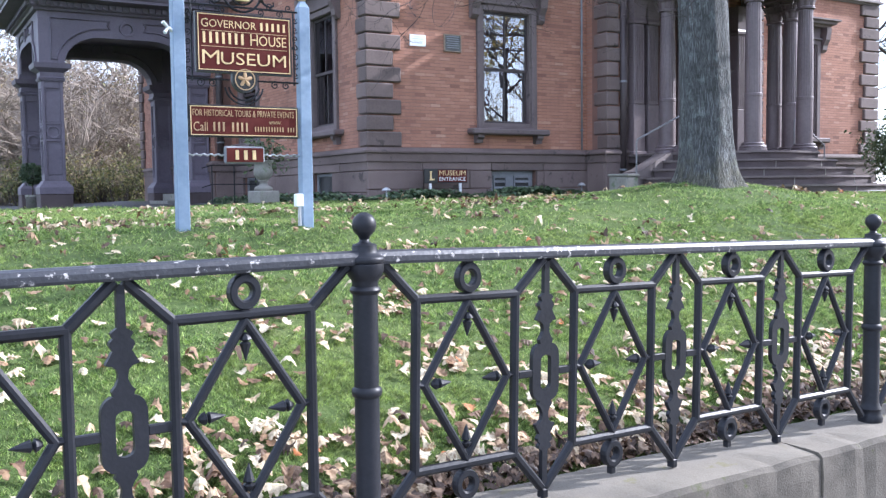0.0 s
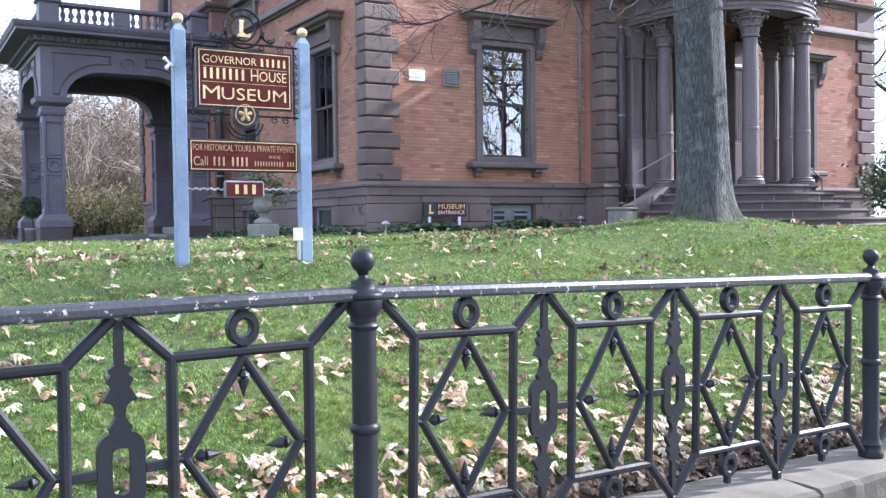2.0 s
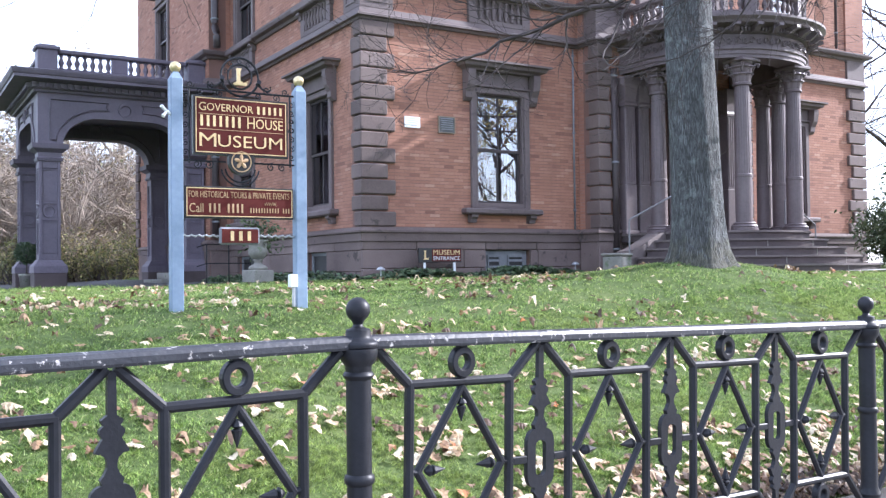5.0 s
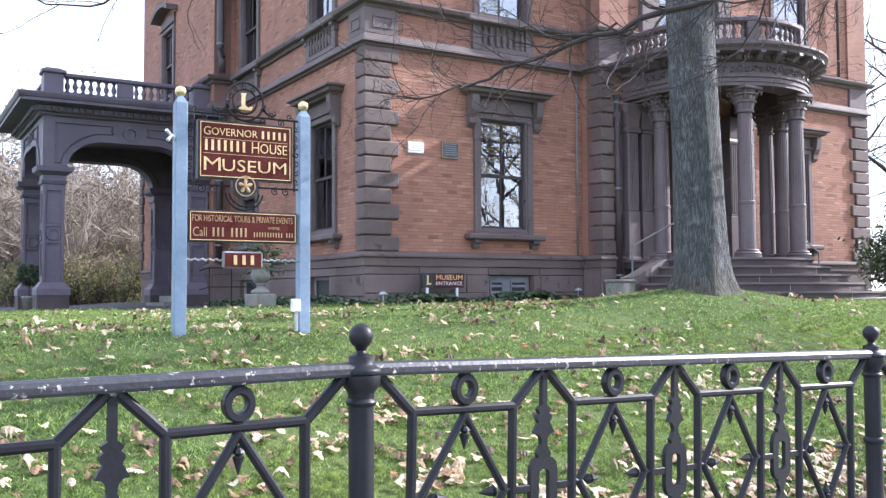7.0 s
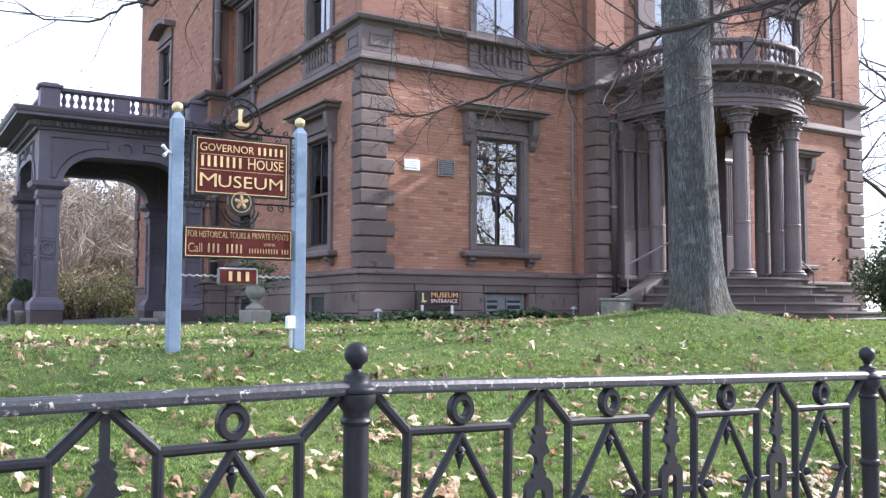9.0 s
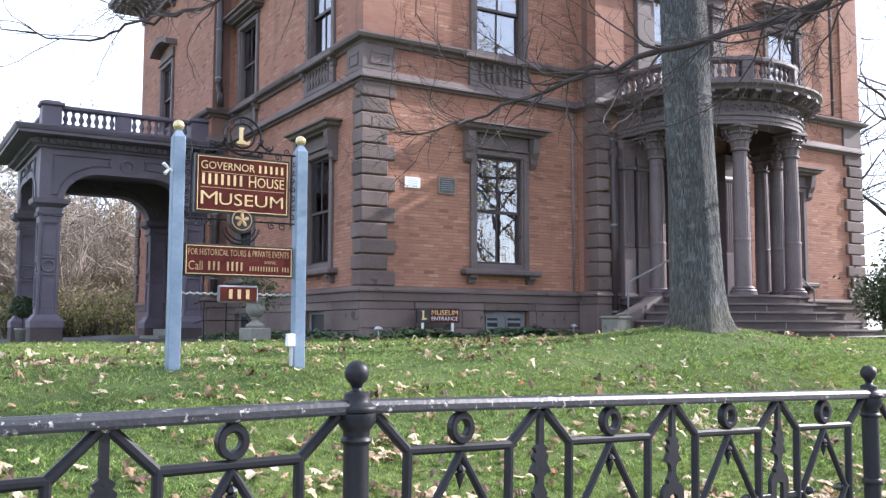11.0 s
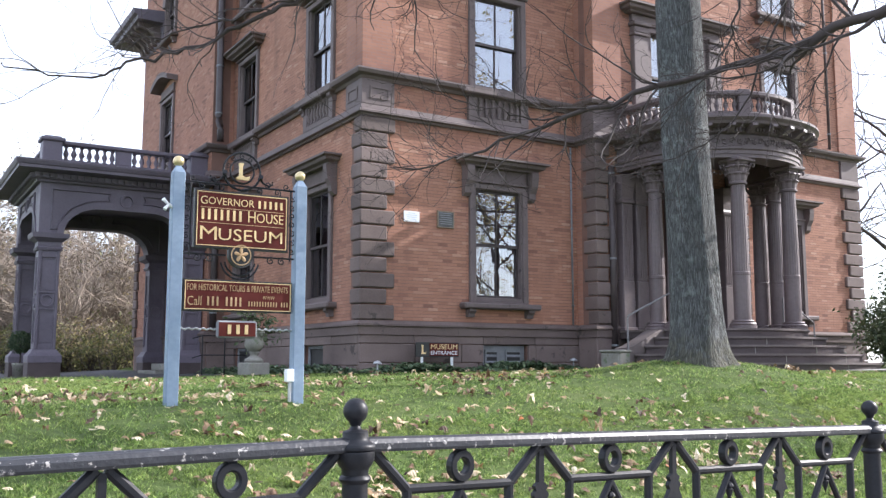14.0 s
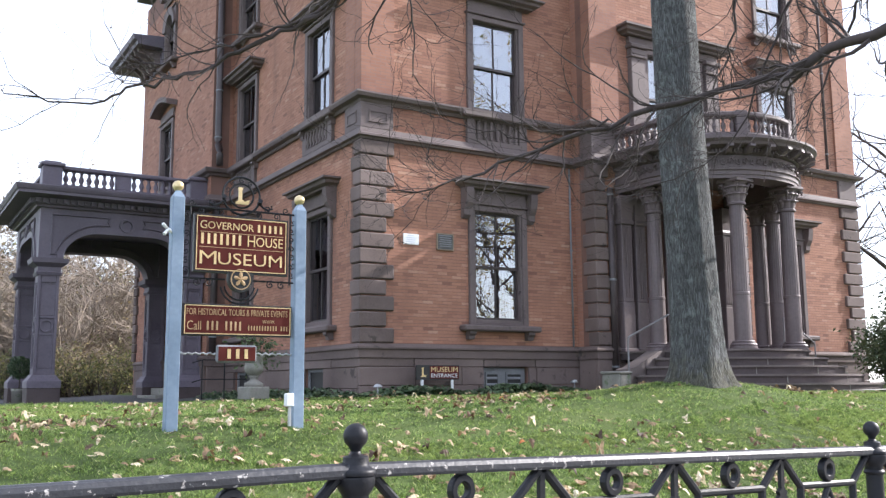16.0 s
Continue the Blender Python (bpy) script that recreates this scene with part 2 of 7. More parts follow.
def glass_build(nt, bs):
    out = nt.nodes["Material Output"]
    fr = nd(nt, "ShaderNodeFresnel", IOR=3.6)
    gl = nd(nt, "ShaderNodeBsdfGlossy", Roughness=0.004)
    gl.inputs["Color"].default_value = (0.93, 0.96, 1.0, 1)
    tr = nt.nodes.new("ShaderNodeBsdfTransparent")
    tr.inputs["Color"].default_value = (0.8, 0.82, 0.82, 1)
    n = noise_of(nt, wpos(nt), 3.0, 2)
    b = nd(nt, "ShaderNodeBump", Strength=0.05, Distance=0.01)
    nt.links.new(n, b.inputs["Height"])
    nt.links.new(b.outputs[0], gl.inputs["Normal"])
    mx = nt.nodes.new("ShaderNodeMixShader")
    nt.links.new(fr.outputs[0], mx.inputs[0])
    nt.links.new(tr.outputs[0], mx.inputs[1])
    nt.links.new(gl.outputs[0], mx.inputs[2])
    nt.links.new(mx.outputs[0], out.inputs[0])
    nt.nodes.remove(bs)


GLASS = mat("old_window_glass", glass_build)


def soil_build(nt, bs):
    p = wpos(nt)
    a = noise_of(nt, p, 0.7, 5)
    b = noise_of(nt, p, 35.0, 4, 0.7)
    f = mixc(nt, 0.5, a, b)
    c = ramp(nt, f, [(0.34, (0.038, 0.054, 0.016)), (0.5, (0.07, 0.106, 0.025)), (0.66, (0.128, 0.155, 0.05))])
    nt.links.new(c, bs.inputs["Base Color"])
    bs.inputs["Roughness"].default_value = 0.95
    bs.inputs["Specular IOR Level"].default_value = 0.25
    bump(nt, bs, b, 0.7, 0.03)


TURF = mat("turf", soil_build)


def island_build(stops, rough, trans=0.0, patch=None, tuft=0.0, blotch=0.0):
    def build(nt, bs):
        g = nt.nodes.new("ShaderNodeNewGeometry")
        c = ramp(nt, g.outputs["Random Per Island"], stops)
        if patch:
            k = noise_of(nt, g.outputs["Position"], patch[1], 4)
            c = mixc(nt, ramp(nt, k, [(0.45, (0, 0, 0)), (0.7, (0.7, 0.7, 0.7))]), c, patch[0])
        if blotch:
            k3 = noise_of(nt, g.outputs["Position"], blotch, 4, 0.6)
            c = mixc(nt, 1.0, c, ramp(nt, k3, [(0.36, (0.5, 0.42, 0.35)), (0.5, (0.92, 0.9, 0.87)), (0.62, (1.1, 1.1, 1.1))]), "MULTIPLY")
            bump(nt, bs, k3, 0.5, 0.012)
        if tuft:
            k2 = noise_of(nt, g.outputs["Position"], tuft, 3, 0.65)
            c = mixc(nt, 1.0, c, ramp(nt, k2, [(0.36, (0.38, 0.38, 0.38)), (0.5, (1.0, 1.0, 1.0)), (0.64, (1.65, 1.6, 1.5))]), "MULTIPLY")
        nt.links.new(c, bs.inputs["Base Color"])
        bs.inputs["Roughness"].default_value = rough
        if trans:
            out = nt.nodes["Material Output"]
            t = nt.nodes.new("ShaderNodeBsdfTranslucent")
            nt.links.new(c, t.inputs[0])
            mx = nt.nodes.new("ShaderNodeMixShader")
            mx.inputs[0].default_value = trans
            nt.links.new(bs.outputs[0], mx.inputs[1])
            nt.links.new(t.outputs[0], mx.inputs[2])
            nt.links.new(mx.outputs[0], out.inputs[0])
    return build


BLADE = mat("grass_blade", island_build([(0.0, (0.036, 0.068, 0.015)), (0.3, (0.118, 0.2, 0.047)), (0.75, (0.24, 0.35, 0.09)), (0.95, (0.38, 0.45, 0.16)), (1.0, (0.54, 0.5, 0.28))], 0.6, 0.4, ((0.25, 0.31, 0.08), 0.8), 22.0))
DEADLEAF = mat("fallen_leaf", island_build([(0.0, (0.12, 0.065, 0.032)), (0.15, (0.26, 0.15, 0.072)), (0.3, (0.5, 0.35, 0.21)), (0.5, (0.66, 0.53, 0.34)), (0.965, (0.76, 0.67, 0.49)), (0.985, (0.5, 0.17, 0.05))], 0.6, 0.2, blotch=45.0))
OLDLEAF = mat("trodden_leaf", island_build([(0.0, (0.05, 0.03, 0.018)), (0.45, (0.17, 0.095, 0.05)), (0.8, (0.33, 0.22, 0.12)), (1.0, (0.56, 0.44, 0.29))], 0.65, 0.15, blotch=45.0))
# brown leaves, darkened in colour for the shade behind the kerb
SHADELITTER = mat("kerb_litter", island_build([(0.0, (0.035, 0.022, 0.014)), (0.5, (0.1, 0.058, 0.034)), (0.85, (0.2, 0.125, 0.075)), (1.0, (0.4, 0.29, 0.19))], 0.6, 0.1, blotch=45.0))
YELLOWLEAF = mat("yellow_leaf", island_build([(0.0, (0.2, 0.13, 0.03)), (0.6, (0.45, 0.32, 0.08)), (1.0, (0.3, 0.3, 0.1))], 0.6, 0.35))
OLDTHICKET = mat("thicket_leaf", island_build([(0.0, (0.08, 0.062, 0.042)), (0.6, (0.17, 0.135, 0.09)), (1.0, (0.3, 0.24, 0.14))], 0.7, 0.25))
OLIVELEAF = mat("olive_leaf", island_build([(0.0, (0.06, 0.07, 0.025)), (0.6, (0.15, 0.16, 0.06)), (1.0, (0.33, 0.3, 0.11))], 0.55, 0.3))
IVY = mat("ivy_leaf", island_build([(0.0, (0.02, 0.045, 0.018)), (0.6, (0.05, 0.09, 0.04)), (1.0, (0.16, 0.2, 0.1))], 0.4, 0.15))
BUSHLEAF = mat("bush_leaf", island_build([(0.0, (0.03, 0.05, 0.02)), (0.6, (0.07, 0.1, 0.04)), (1.0, (0.14, 0.16, 0.07))], 0.45, 0.15))
DRYLEAF = mat("dry_clinging_leaf", island_build([(0.0, (0.15, 0.12, 0.08)), (0.5, (0.28, 0.23, 0.15)), (0.85, (0.42, 0.33, 0.17)), (1.0, (0.2, 0.24, 0.1))], 0.7, 0.3))

# ---- geometry helpers ----


def part(name, bm, material, parent, label="", smooth=False, m=None):
    """One mesh object under a thing or under a part, modelled in the thing's own coordinates."""
    me = bpy.data.meshes.new(name)
    if smooth:
        for f in bm.faces:
            f.smooth = True
    bm.to_mesh(me)
    bm.free()
    me.materials.append(material)
    ob = new(name, me)
    if m is not None:
        ob.matrix_basis = m
    ob.parent = parent
    if label:
        tagged(ob, label)
    return ob


def piece(name, me, parent, m):
    """A further object on a mesh that is already made."""
    ob = new(name, me)
    ob.matrix_basis = m
    ob.parent = parent
    return ob


def twin(ob, m, parent):
    """A further part like ob, with its pieces, under parent at m."""
    made = {}
    for o in (ob, *ob.children_recursive):
        c = o.copy()
        scene.collection.objects.link(c)
        made[o] = c
        c.parent = parent if o is ob else made[o.parent]
    made[ob].matrix_basis = m
    return made[ob]


def thing(name, label, category, loc=(0, 0, 0), group="", kind="", rz=0.0):
    e = new(name)
    e.empty_display_size = 0.2
    e.matrix_basis = pose(*loc, 0, 0, rz)
    return tagged(e, label, category, group, kind)


def box(bm, x0, y0, z0, x1, y1, z1, bev=0.0):
    vs = [bm.verts.new(p) for p in ((x0, y0, z0), (x1, y0, z0), (x1, y1, z0), (x0, y1, z0), (x0, y0, z1), (x1, y0, z1), (x1, y1, z1), (x0, y1, z1))]
    fs = [bm.faces.new([vs[i] for i in q]) for q in ((0, 3, 2, 1), (4, 5, 6, 7), (0, 1, 5, 4), (1, 2, 6, 5), (2, 3, 7, 6), (3, 0, 4, 7))]
    if bev:
        es = list({e for f in fs for e in f.edges})
        bmesh.ops.bevel(bm, geom=es, offset=bev, segments=1, profile=0.5, affect="EDGES")


def lathe(bm, prof, seg=24, cx=0.0, cy=0.0, a0=0.0, a1=360.0, cap=True):
    full = abs(a1 - a0) > 359.9
    n = seg if full else seg + 1
    rings = []
    for r, z in prof:
        rings.append([bm.verts.new((cx + r * math.cos(radians(a0 + (a1 - a0) * i / seg)), cy + r * math.sin(radians(a0 + (a1 - a0) * i / seg)), z)) for i in range(n)])
    for A, B in zip(rings, rings[1:]):
        for i in range(seg):
            j = (i + 1) % n
            bm.faces.new((A[i], A[j], B[j], B[i]))
    if cap and full:
        bm.faces.new(rings[0][::-1])
        bm.faces.new(rings[-1])


def prism(bm, pts, frm, to, ax):
    """A polygon (two coordinates) pushed from frm to to along axis ax (0 x, 1 y, 2 z)."""
    def at(p, d):
        q = [p[0], p[1]]
        q.insert(ax, d)
        return q
    A = [bm.verts.new(at(p, frm)) for p in pts]
    B = [bm.verts.new(at(p, to)) for p in pts]
    n = len(pts)
    bm.faces.new(A)
    bm.faces.new(B[::-1])
    for i in range(n):
        bm.faces.new((A[i], B[i], B[(i + 1) % n], A[(i + 1) % n]))
    bmesh.ops.recalc_face_normals(bm, faces=bm.faces)


def sweep(bm, path, prof, closed=False, out=1.0):
    """A moulding: profile (outward, z) along a plan path, mitred; outward is to the right of the way for out=1."""
    n = len(path)
    rows = []
    for i, p in enumerate(path):
        p = Vector(p)
        a = (p - Vector(path[i - 1])).normalized() if (i or closed) else None
        b = (Vector(path[(i + 1) % n]) - p).normalized() if (i < n - 1 or closed) else None
        na = Vector((a.y, -a.x)) if a else None
        nb = Vector((b.y, -b.x)) if b else None
        if na is None:
            nn, k = nb, 1.0
        elif nb is None:
            nn, k = na, 1.0
        else:
            nn = (na + nb).normalized()
            k = 1.0 / max(0.3, nn.dot(na))
        rows.append([bm.verts.new((p.x + nn.x * o * k * out, p.y + nn.y * o * k * out, z)) for o, z in prof])
    m = len(prof)
    for i in range(n if closed else n - 1):
        A, B = rows[i], rows[(i + 1) % n]
        for j in range(m - 1):
            bm.faces.new((A[j], B[j], B[j + 1], A[j + 1]))
    if not closed:
        bm.faces.new(rows[0])
        bm.faces.new(rows[-1][::-1])
    bmesh.ops.recalc_face_normals(bm, faces=bm.faces)


def tube(bm, pts, rad, seg=6, cap=True):
    """A tapered round limb through the points."""
    rings = []
    pts = [Vector(p) for p in pts]
    up = Vector((0.13, 0.27, 0.95))
    for i, p in enumerate(pts):
        d = (pts[min(i + 1, len(pts) - 1)] - pts[max(i - 1, 0)]).normalized()
        s = d.cross(up)
        s = s.normalized() if s.length > 1e-4 else Vector((1, 0, 0))
        t = d.cross(s)
        r = rad[i]
        rings.append([bm.verts.new(p + (s * math.cos(2 * math.pi * k / seg) + t * math.sin(2 * math.pi * k / seg)) * r) for k in range(seg)])
    for A, B in zip(rings, rings[1:]):
        for k in range(seg):
            bm.faces.new((A[k], A[(k + 1) % seg], B[(k + 1) % seg], B[k]))
    if cap:
        bm.faces.new(rings[0][::-1])
        bm.faces.new(rings[-1])


def wall_sheet(bm, u0, u1, z0, z1, holes, thick, face):
    """A wall of that thickness with openings; face(u, z, d) gives the place d behind the outer face."""
    us = sorted({u0, u1, *[h[0] for h in holes], *[h[1] for h in holes]})
    zs = sorted({z0, z1, *[h[2] for h in holes], *[h[3] for h in holes]})

    def solid(i, j):
        if not (0 <= i < len(us) - 1 and 0 <= j < len(zs) - 1):
            return False
        u, z = (us[i] + us[i + 1]) / 2, (zs[j] + zs[j + 1]) / 2
        return not any(h[0] < u < h[1] and h[2] < z < h[3] for h in holes)
    cache = {}

    def v(i, j, d):
        if (i, j, d) not in cache:
            cache[i, j, d] = bm.verts.new(face(us[i], zs[j], d))
        return cache[i, j, d]
    for i in range(len(us) - 1):
        for j in range(len(zs) - 1):
            if not solid(i, j):
                continue
            bm.faces.new((v(i, j, 0), v(i + 1, j, 0), v(i + 1, j + 1, 0), v(i, j + 1, 0)))
            bm.faces.new((v(i, j, thick), v(i, j + 1, thick), v(i + 1, j + 1, thick), v(i + 1, j, thick)))
            for (a, b), (di, dj) in ((((i, j), (i, j + 1)), (-1, 0)), (((i + 1, j + 1), (i + 1, j)), (1, 0)), (((i + 1, j), (i, j)), (0, -1)), (((i, j + 1), (i + 1, j + 1)), (0, 1))):
                if not solid(i + di, j + dj):
                    bm.faces.new((v(*a, 0), v(*b, 0), v(*b, thick), v(*a, thick)))
    bmesh.ops.recalc_face_normals(bm, faces=bm.faces)


def raw_mesh(name, verts, faces, material, smooth=False):
    """A mesh straight from arrays of corners and of equal faces."""
    me = bpy.data.meshes.new(name)
    verts, faces = np.asarray(verts, np.float32), np.asarray(faces, np.int32)
    k = faces.shape[1]
    me.vertices.add(len(verts))
    me.vertices.foreach_set("co", verts.ravel())
    me.loops.add(faces.size)
    me.loops.foreach_set("vertex_index", faces.ravel())
    me.polygons.add(len(faces))
    me.polygons.foreach_set("loop_start", np.arange(len(faces), dtype=np.int32) * k)
    me.update(calc_edges=True)
    me.validate()
    me.polygons.foreach_set("use_smooth", np.full(len(me.polygons), smooth, dtype=bool))
    me.materials.append(material)
    return me


# ---- lie of the land ----
FENCE_AT, FENCE_TURN = (1.264, 2.63), 5.0
FD = Vector((math.cos(radians(FENCE_TURN)), math.sin(radians(FENCE_TURN))))
FN = Vector((-FD.y, FD.x))
BANK_N = (0.0, 0.18, 0.45, 0.8, 1.4, 2.2, 3.2, 4.4, 8.0, 11.5)
BANK_K = (0.0, 0.01, 0.1, 0.21, 0.38, 0.57, 0.77, 0.935, 0.975, 1.0)
TREE_AT = (8.0, 7.65)


def curb_top(s):
    return 0.455 - 0.024 * np.maximum(s, 0.0)


def ground_z(x, y):
    """Height of the lawn (behind the kerb) or of the pavement (before it); works on arrays."""
    x, y = np.asarray(x, float), np.asarray(y, float)
    dx, dy = x - FENCE_AT[0], y - FENCE_AT[1]
    s, n = dx * FD.x + dy * FD.y, dx * FN.x + dy * FN.y
    top = np.clip(1.373 + 0.0146 * (x - 7.0), 1.24, 1.52)
    k = np.interp(n, BANK_N, BANK_K)
    low = curb_top(np.clip(s, -6, 8)) - 0.04
    z = low + (top - low) * k
    d2 = (x - TREE_AT[0]) ** 2 + (y - TREE_AT[1]) ** 2
    z = z + 0.21 * np.exp(-d2 / 2.4) + 0.06 * np.exp(-d2 / 9.0)
    drive = np.clip((y - 15.0) / 4.0, 0, 1) * np.clip((7.5 - x) / 2.0, 0, 1)
    z = z - 0.13 * drive
    z = z + 0.012 * np.sin(x * 1.7 + 0.6 * y) * np.sin(y * 1.3 - 0.4 * x) * np.clip(n, 0, 1)
    return np.where(n < 0.0, -0.006, z)


def axis_steps(a, b, fine, far):
    inner = list(np.arange(a, b + 1e-6, fine))
    out, d, p, q = [], fine * 1.5, a, b
    lo, hi = [], []
    while p > -far or q < far:
        d *= 1.5
        p, q = p - d, q + d
        lo.append(max(p, -far))
        hi.append(min(q, far))
    return np.array(sorted(set([round(float(v), 4) for v in lo + inner + hi])))


gs, gn = axis_steps(-6, 20, 0.25, 900.0), axis_steps(-0.5, 16, 0.25, 900.0)
gn = np.array(sorted(set(list(gn) + [-0.002, 0.002, 0.08, 0.18, 0.32, 0.6])))
S, N = np.meshgrid(gs, gn)
GX, GY = FENCE_AT[0] + S * FD.x + N * FN.x, FENCE_AT[1] + S * FD.y + N * FN.y
GV = np.stack([GX, GY, ground_z(GX, GY)], -1).reshape(-1, 3)
w = len(gs)
idx = np.arange(len(gn) - 1)[:, None] * w + np.arange(w - 1)[None, :]
GF = np.stack([idx, idx + 1, idx + w + 1, idx + w], -1).reshape(-1, 4)
ground_mesh = raw_mesh("ground", GV, GF, TURF)
for poly in ground_mesh.polygons:
    poly.use_smooth = True
tagged(new("ground", ground_mesh), "green lawn rising from the kerb to the house", "lawn", kind="structure")

# ---- the house ----
HX0, HX1, HY0 = 7.0, 20.5, 14.22          # front wall from HX0 to HX1 at y = HY0; side wall along x = HX0
PAV_Y, PAV_X, HY1 = 21.1, 6.5, 27.65       # the rear part stands forward of the side wall
BAY_X0, BAY_X1, BAY_Y = 11.66, 15.8, 13.65
Z_GROUND, Z_BELT, Z_CORN, Z_EAVE = 1.1, 5.77, 6.42, 12.7
house = thing("house", "three-storey red brick house with brownstone trim", "house", (HX0, HY0, 1.3))
HM = Matrix.Translation((-HX0, -HY0, -1.3))


def hpart(name, bm, material, label="", parent=None, smooth=False):
    return part(name, bm, material, parent or house, label, smooth, None if parent else HM)


def win_pose(at, z, side, plane):
    if side:
        return HM @ Matrix.Translation((plane, at, z)) @ Matrix.Rotation(radians(-90), 4, "Z")
    return HM @ Matrix.Translation((at, plane, z))


def build_window(hood=True, low=0.0, h=1.99, w=1.0, arch=False, brackets=True, consoles=True):
    """A sash window, modelled with its glass's foot at z = 0, outward to -y; casing with frame, sash, panes, sill, hood."""
    ow = w / 2 + 0.15

    def ring(bm, wi, wo, zi0, zo0, zi1, zo1, y0, y1, c=0.012):
        """A rectangular frame as one solid, with softened front edges."""
        loops = []
        for x, za, zb, y in ((wi, zi0, zi1, y1), (wi, zi0, zi1, y0 + c), (wi + c, zi0 - c, zi1 + c, y0), (wo - c, zo0 + c, zo1 - c, y0), (wo, zo0, zo1, y0 + c), (wo, zo0, zo1, y1)):
            loops.append([bm.verts.new(p) for p in ((-x, y, za), (x, y, za), (x, y, zb), (-x, y, zb))])
        for A, B in zip(loops, loops[1:] + loops[:1]):
            for i in range(4):
                bm.faces.new((A[i], A[(i + 1) % 4], B[(i + 1) % 4], B[i]))
        bmesh.ops.recalc_face_normals(bm, faces=bm.faces)
    bm = bmesh.new()
    ring(bm, ow - 0.12, ow, -0.07, -0.1, h + 0.0, h + 0.11, -0.06, 0.2)
    casing = part("window", bm, TRIM, house, m=HM)
    bm = bmesh.new()
    ring(bm, w / 2 - 0.005, ow - 0.121, 0.005, -0.069, h - 0.005, h - 0.001, -0.025, 0.2, 0.006)
    part("inner_frame", bm, TRIM, casing)
    bm = bmesh.new()
    box(bm, -ow - 0.03, -0.1, h + 0.112, ow + 0.03, 0.02, h + 0.15, 0.01)
    part("head_moulding", bm, TRIM, casing)
    bm = bmesh.new()
    box(bm, -ow - 0.2, -0.2, -0.21, ow + 0.2, 0.1, -0.102, 0.025)
    part("sill", bm, TRIM, casing)
    if brackets:
        for s in (-1, 1):
            bm = bmesh.new()
            prism(bm, [(-0.15, -0.212), (-0.15, -0.26), (-0.1, -0.3), (-0.09, -0.36), (0.1, -0.36), (0.1, -0.212)], s * ow - 0.07, s * ow + 0.07, 0)
            part("sill_bracket", bm, TRIM, casing)
    if hood:
        bm = bmesh.new()
        box(bm, -ow + 0.02, -0.05, h + 0.152, ow - 0.02, 0.05, h + 0.39 - low, 0.0)
        part("frieze", bm, TRIM, casing)
        for s in (-1, 1) if consoles and not low else ():
            c = s * (ow + 0.07)
            bm = bmesh.new()
            pts = [(p, q - low) for p, q in ((-0.05, h - 0.16), (-0.11, h - 0.1), (-0.12, h), (-0.19, h + 0.12), (-0.22, h + 0.3), (-0.22, h + 0.389), (0.05, h + 0.389), (0.05, h - 0.16))]
            prism(bm, pts, c - 0.075, c + 0.075, 0)
            part("console", bm, TRIM, casing)
        W = ow + 0.2
        bm = bmesh.new()
        if arch:
            n = 10
            top = [(-W + 2 * W * i / n, h + 0.53 + 0.2 * math.sin(math.pi * i / n)) for i in range(n + 1)]
            bot = [(p, q - 0.14) for p, q in top]
            prism(bm, top + bot[::-1], -0.3, 0.05, 1)
        else:
            prof = [(p, q - low) for p, q in ((0.0, h + 0.39), (0.15, h + 0.39), (0.17, h + 0.42), (0.25, h + 0.45), (0.27, h + 0.5), (0.33, h + 0.52), (0.33, h + 0.555), (0.0, h + 0.6))]
            sweep(bm, [(-W + 0.2, 0.05), (-W + 0.2, -0.02), (W - 0.2, -0.02), (W - 0.2, 0.05)], prof, out=1.0)
        part("hood", bm, TRIM, casing)
    half = h * 0.49
    for nm, z0, z1, d in (("lower_sash", 0.0, half + 0.03, 0.075), ("upper_sash", half - 0.03, h, 0.04)):
        bm = bmesh.new()
        a = w / 2
        box(bm, -a, d, z0, -a + 0.045, d + 0.04, z1)
        box(bm, a - 0.045, d, z0, a, d + 0.04, z1)
        box(bm, -a + 0.045, d, z0, a - 0.045, d + 0.04, z0 + 0.05)
        box(bm, -a + 0.045, d, z1 - 0.05, a - 0.045, d + 0.04, z1)
        box(bm, -0.013, d + 0.004, z0 + 0.05, 0.013, d + 0.036, z1 - 0.05)
        part(nm, bm, SASH, casing)
    for z0, z1, d in ((0.05, half - 0.02, 0.095), (half + 0.02, h - 0.05, 0.06)):
        for s in (-1, 1):
            bm = bmesh.new()
            x0, x1 = sorted((s * 0.013, s * (w / 2 - 0.045)))
            q = [bm.verts.new(p) for p in ((x0, d, z0), (x1, d, z0), (x1, d, z1), (x0, d, z1))]
            bm.faces.new(q)
            pane = part("pane", bm, GLASS, casing)
            pane.visible_shadow = False
    return casing


GW_Z, F2_Z, F3_Z, FA_Z = 2.72, 6.66, 9.72, 10.45
front_holes, side_holes, pav_holes, right_holes = [], [], [], []
for at in (9.8,):
    front_holes += [(at - 0.6, at + 0.6, GW_Z - 0.1, GW_Z + 2.08), (at - 0.6, at + 0.6, F2_Z - 0.1, F2_Z + 1.8)]
for at in (16.03, 20.1):
    side_holes += [(at - 0.6, at + 0.6, GW_Z - 0.1, GW_Z + 2.08), (at - 0.6, at + 0.6, F2_Z - 0.1, F2_Z + 1.8), (at - 0.6, at + 0.6, F3_Z - 0.1, F3_Z + 1.4)]
pav_holes += [(25.1 - 0.6, 25.1 + 0.6, F2_Z - 0.1, F2_Z + 2.0), (25.1 - 0.6, 25.1 + 0.6, FA_Z - 0.1, FA_Z + 1.4)]
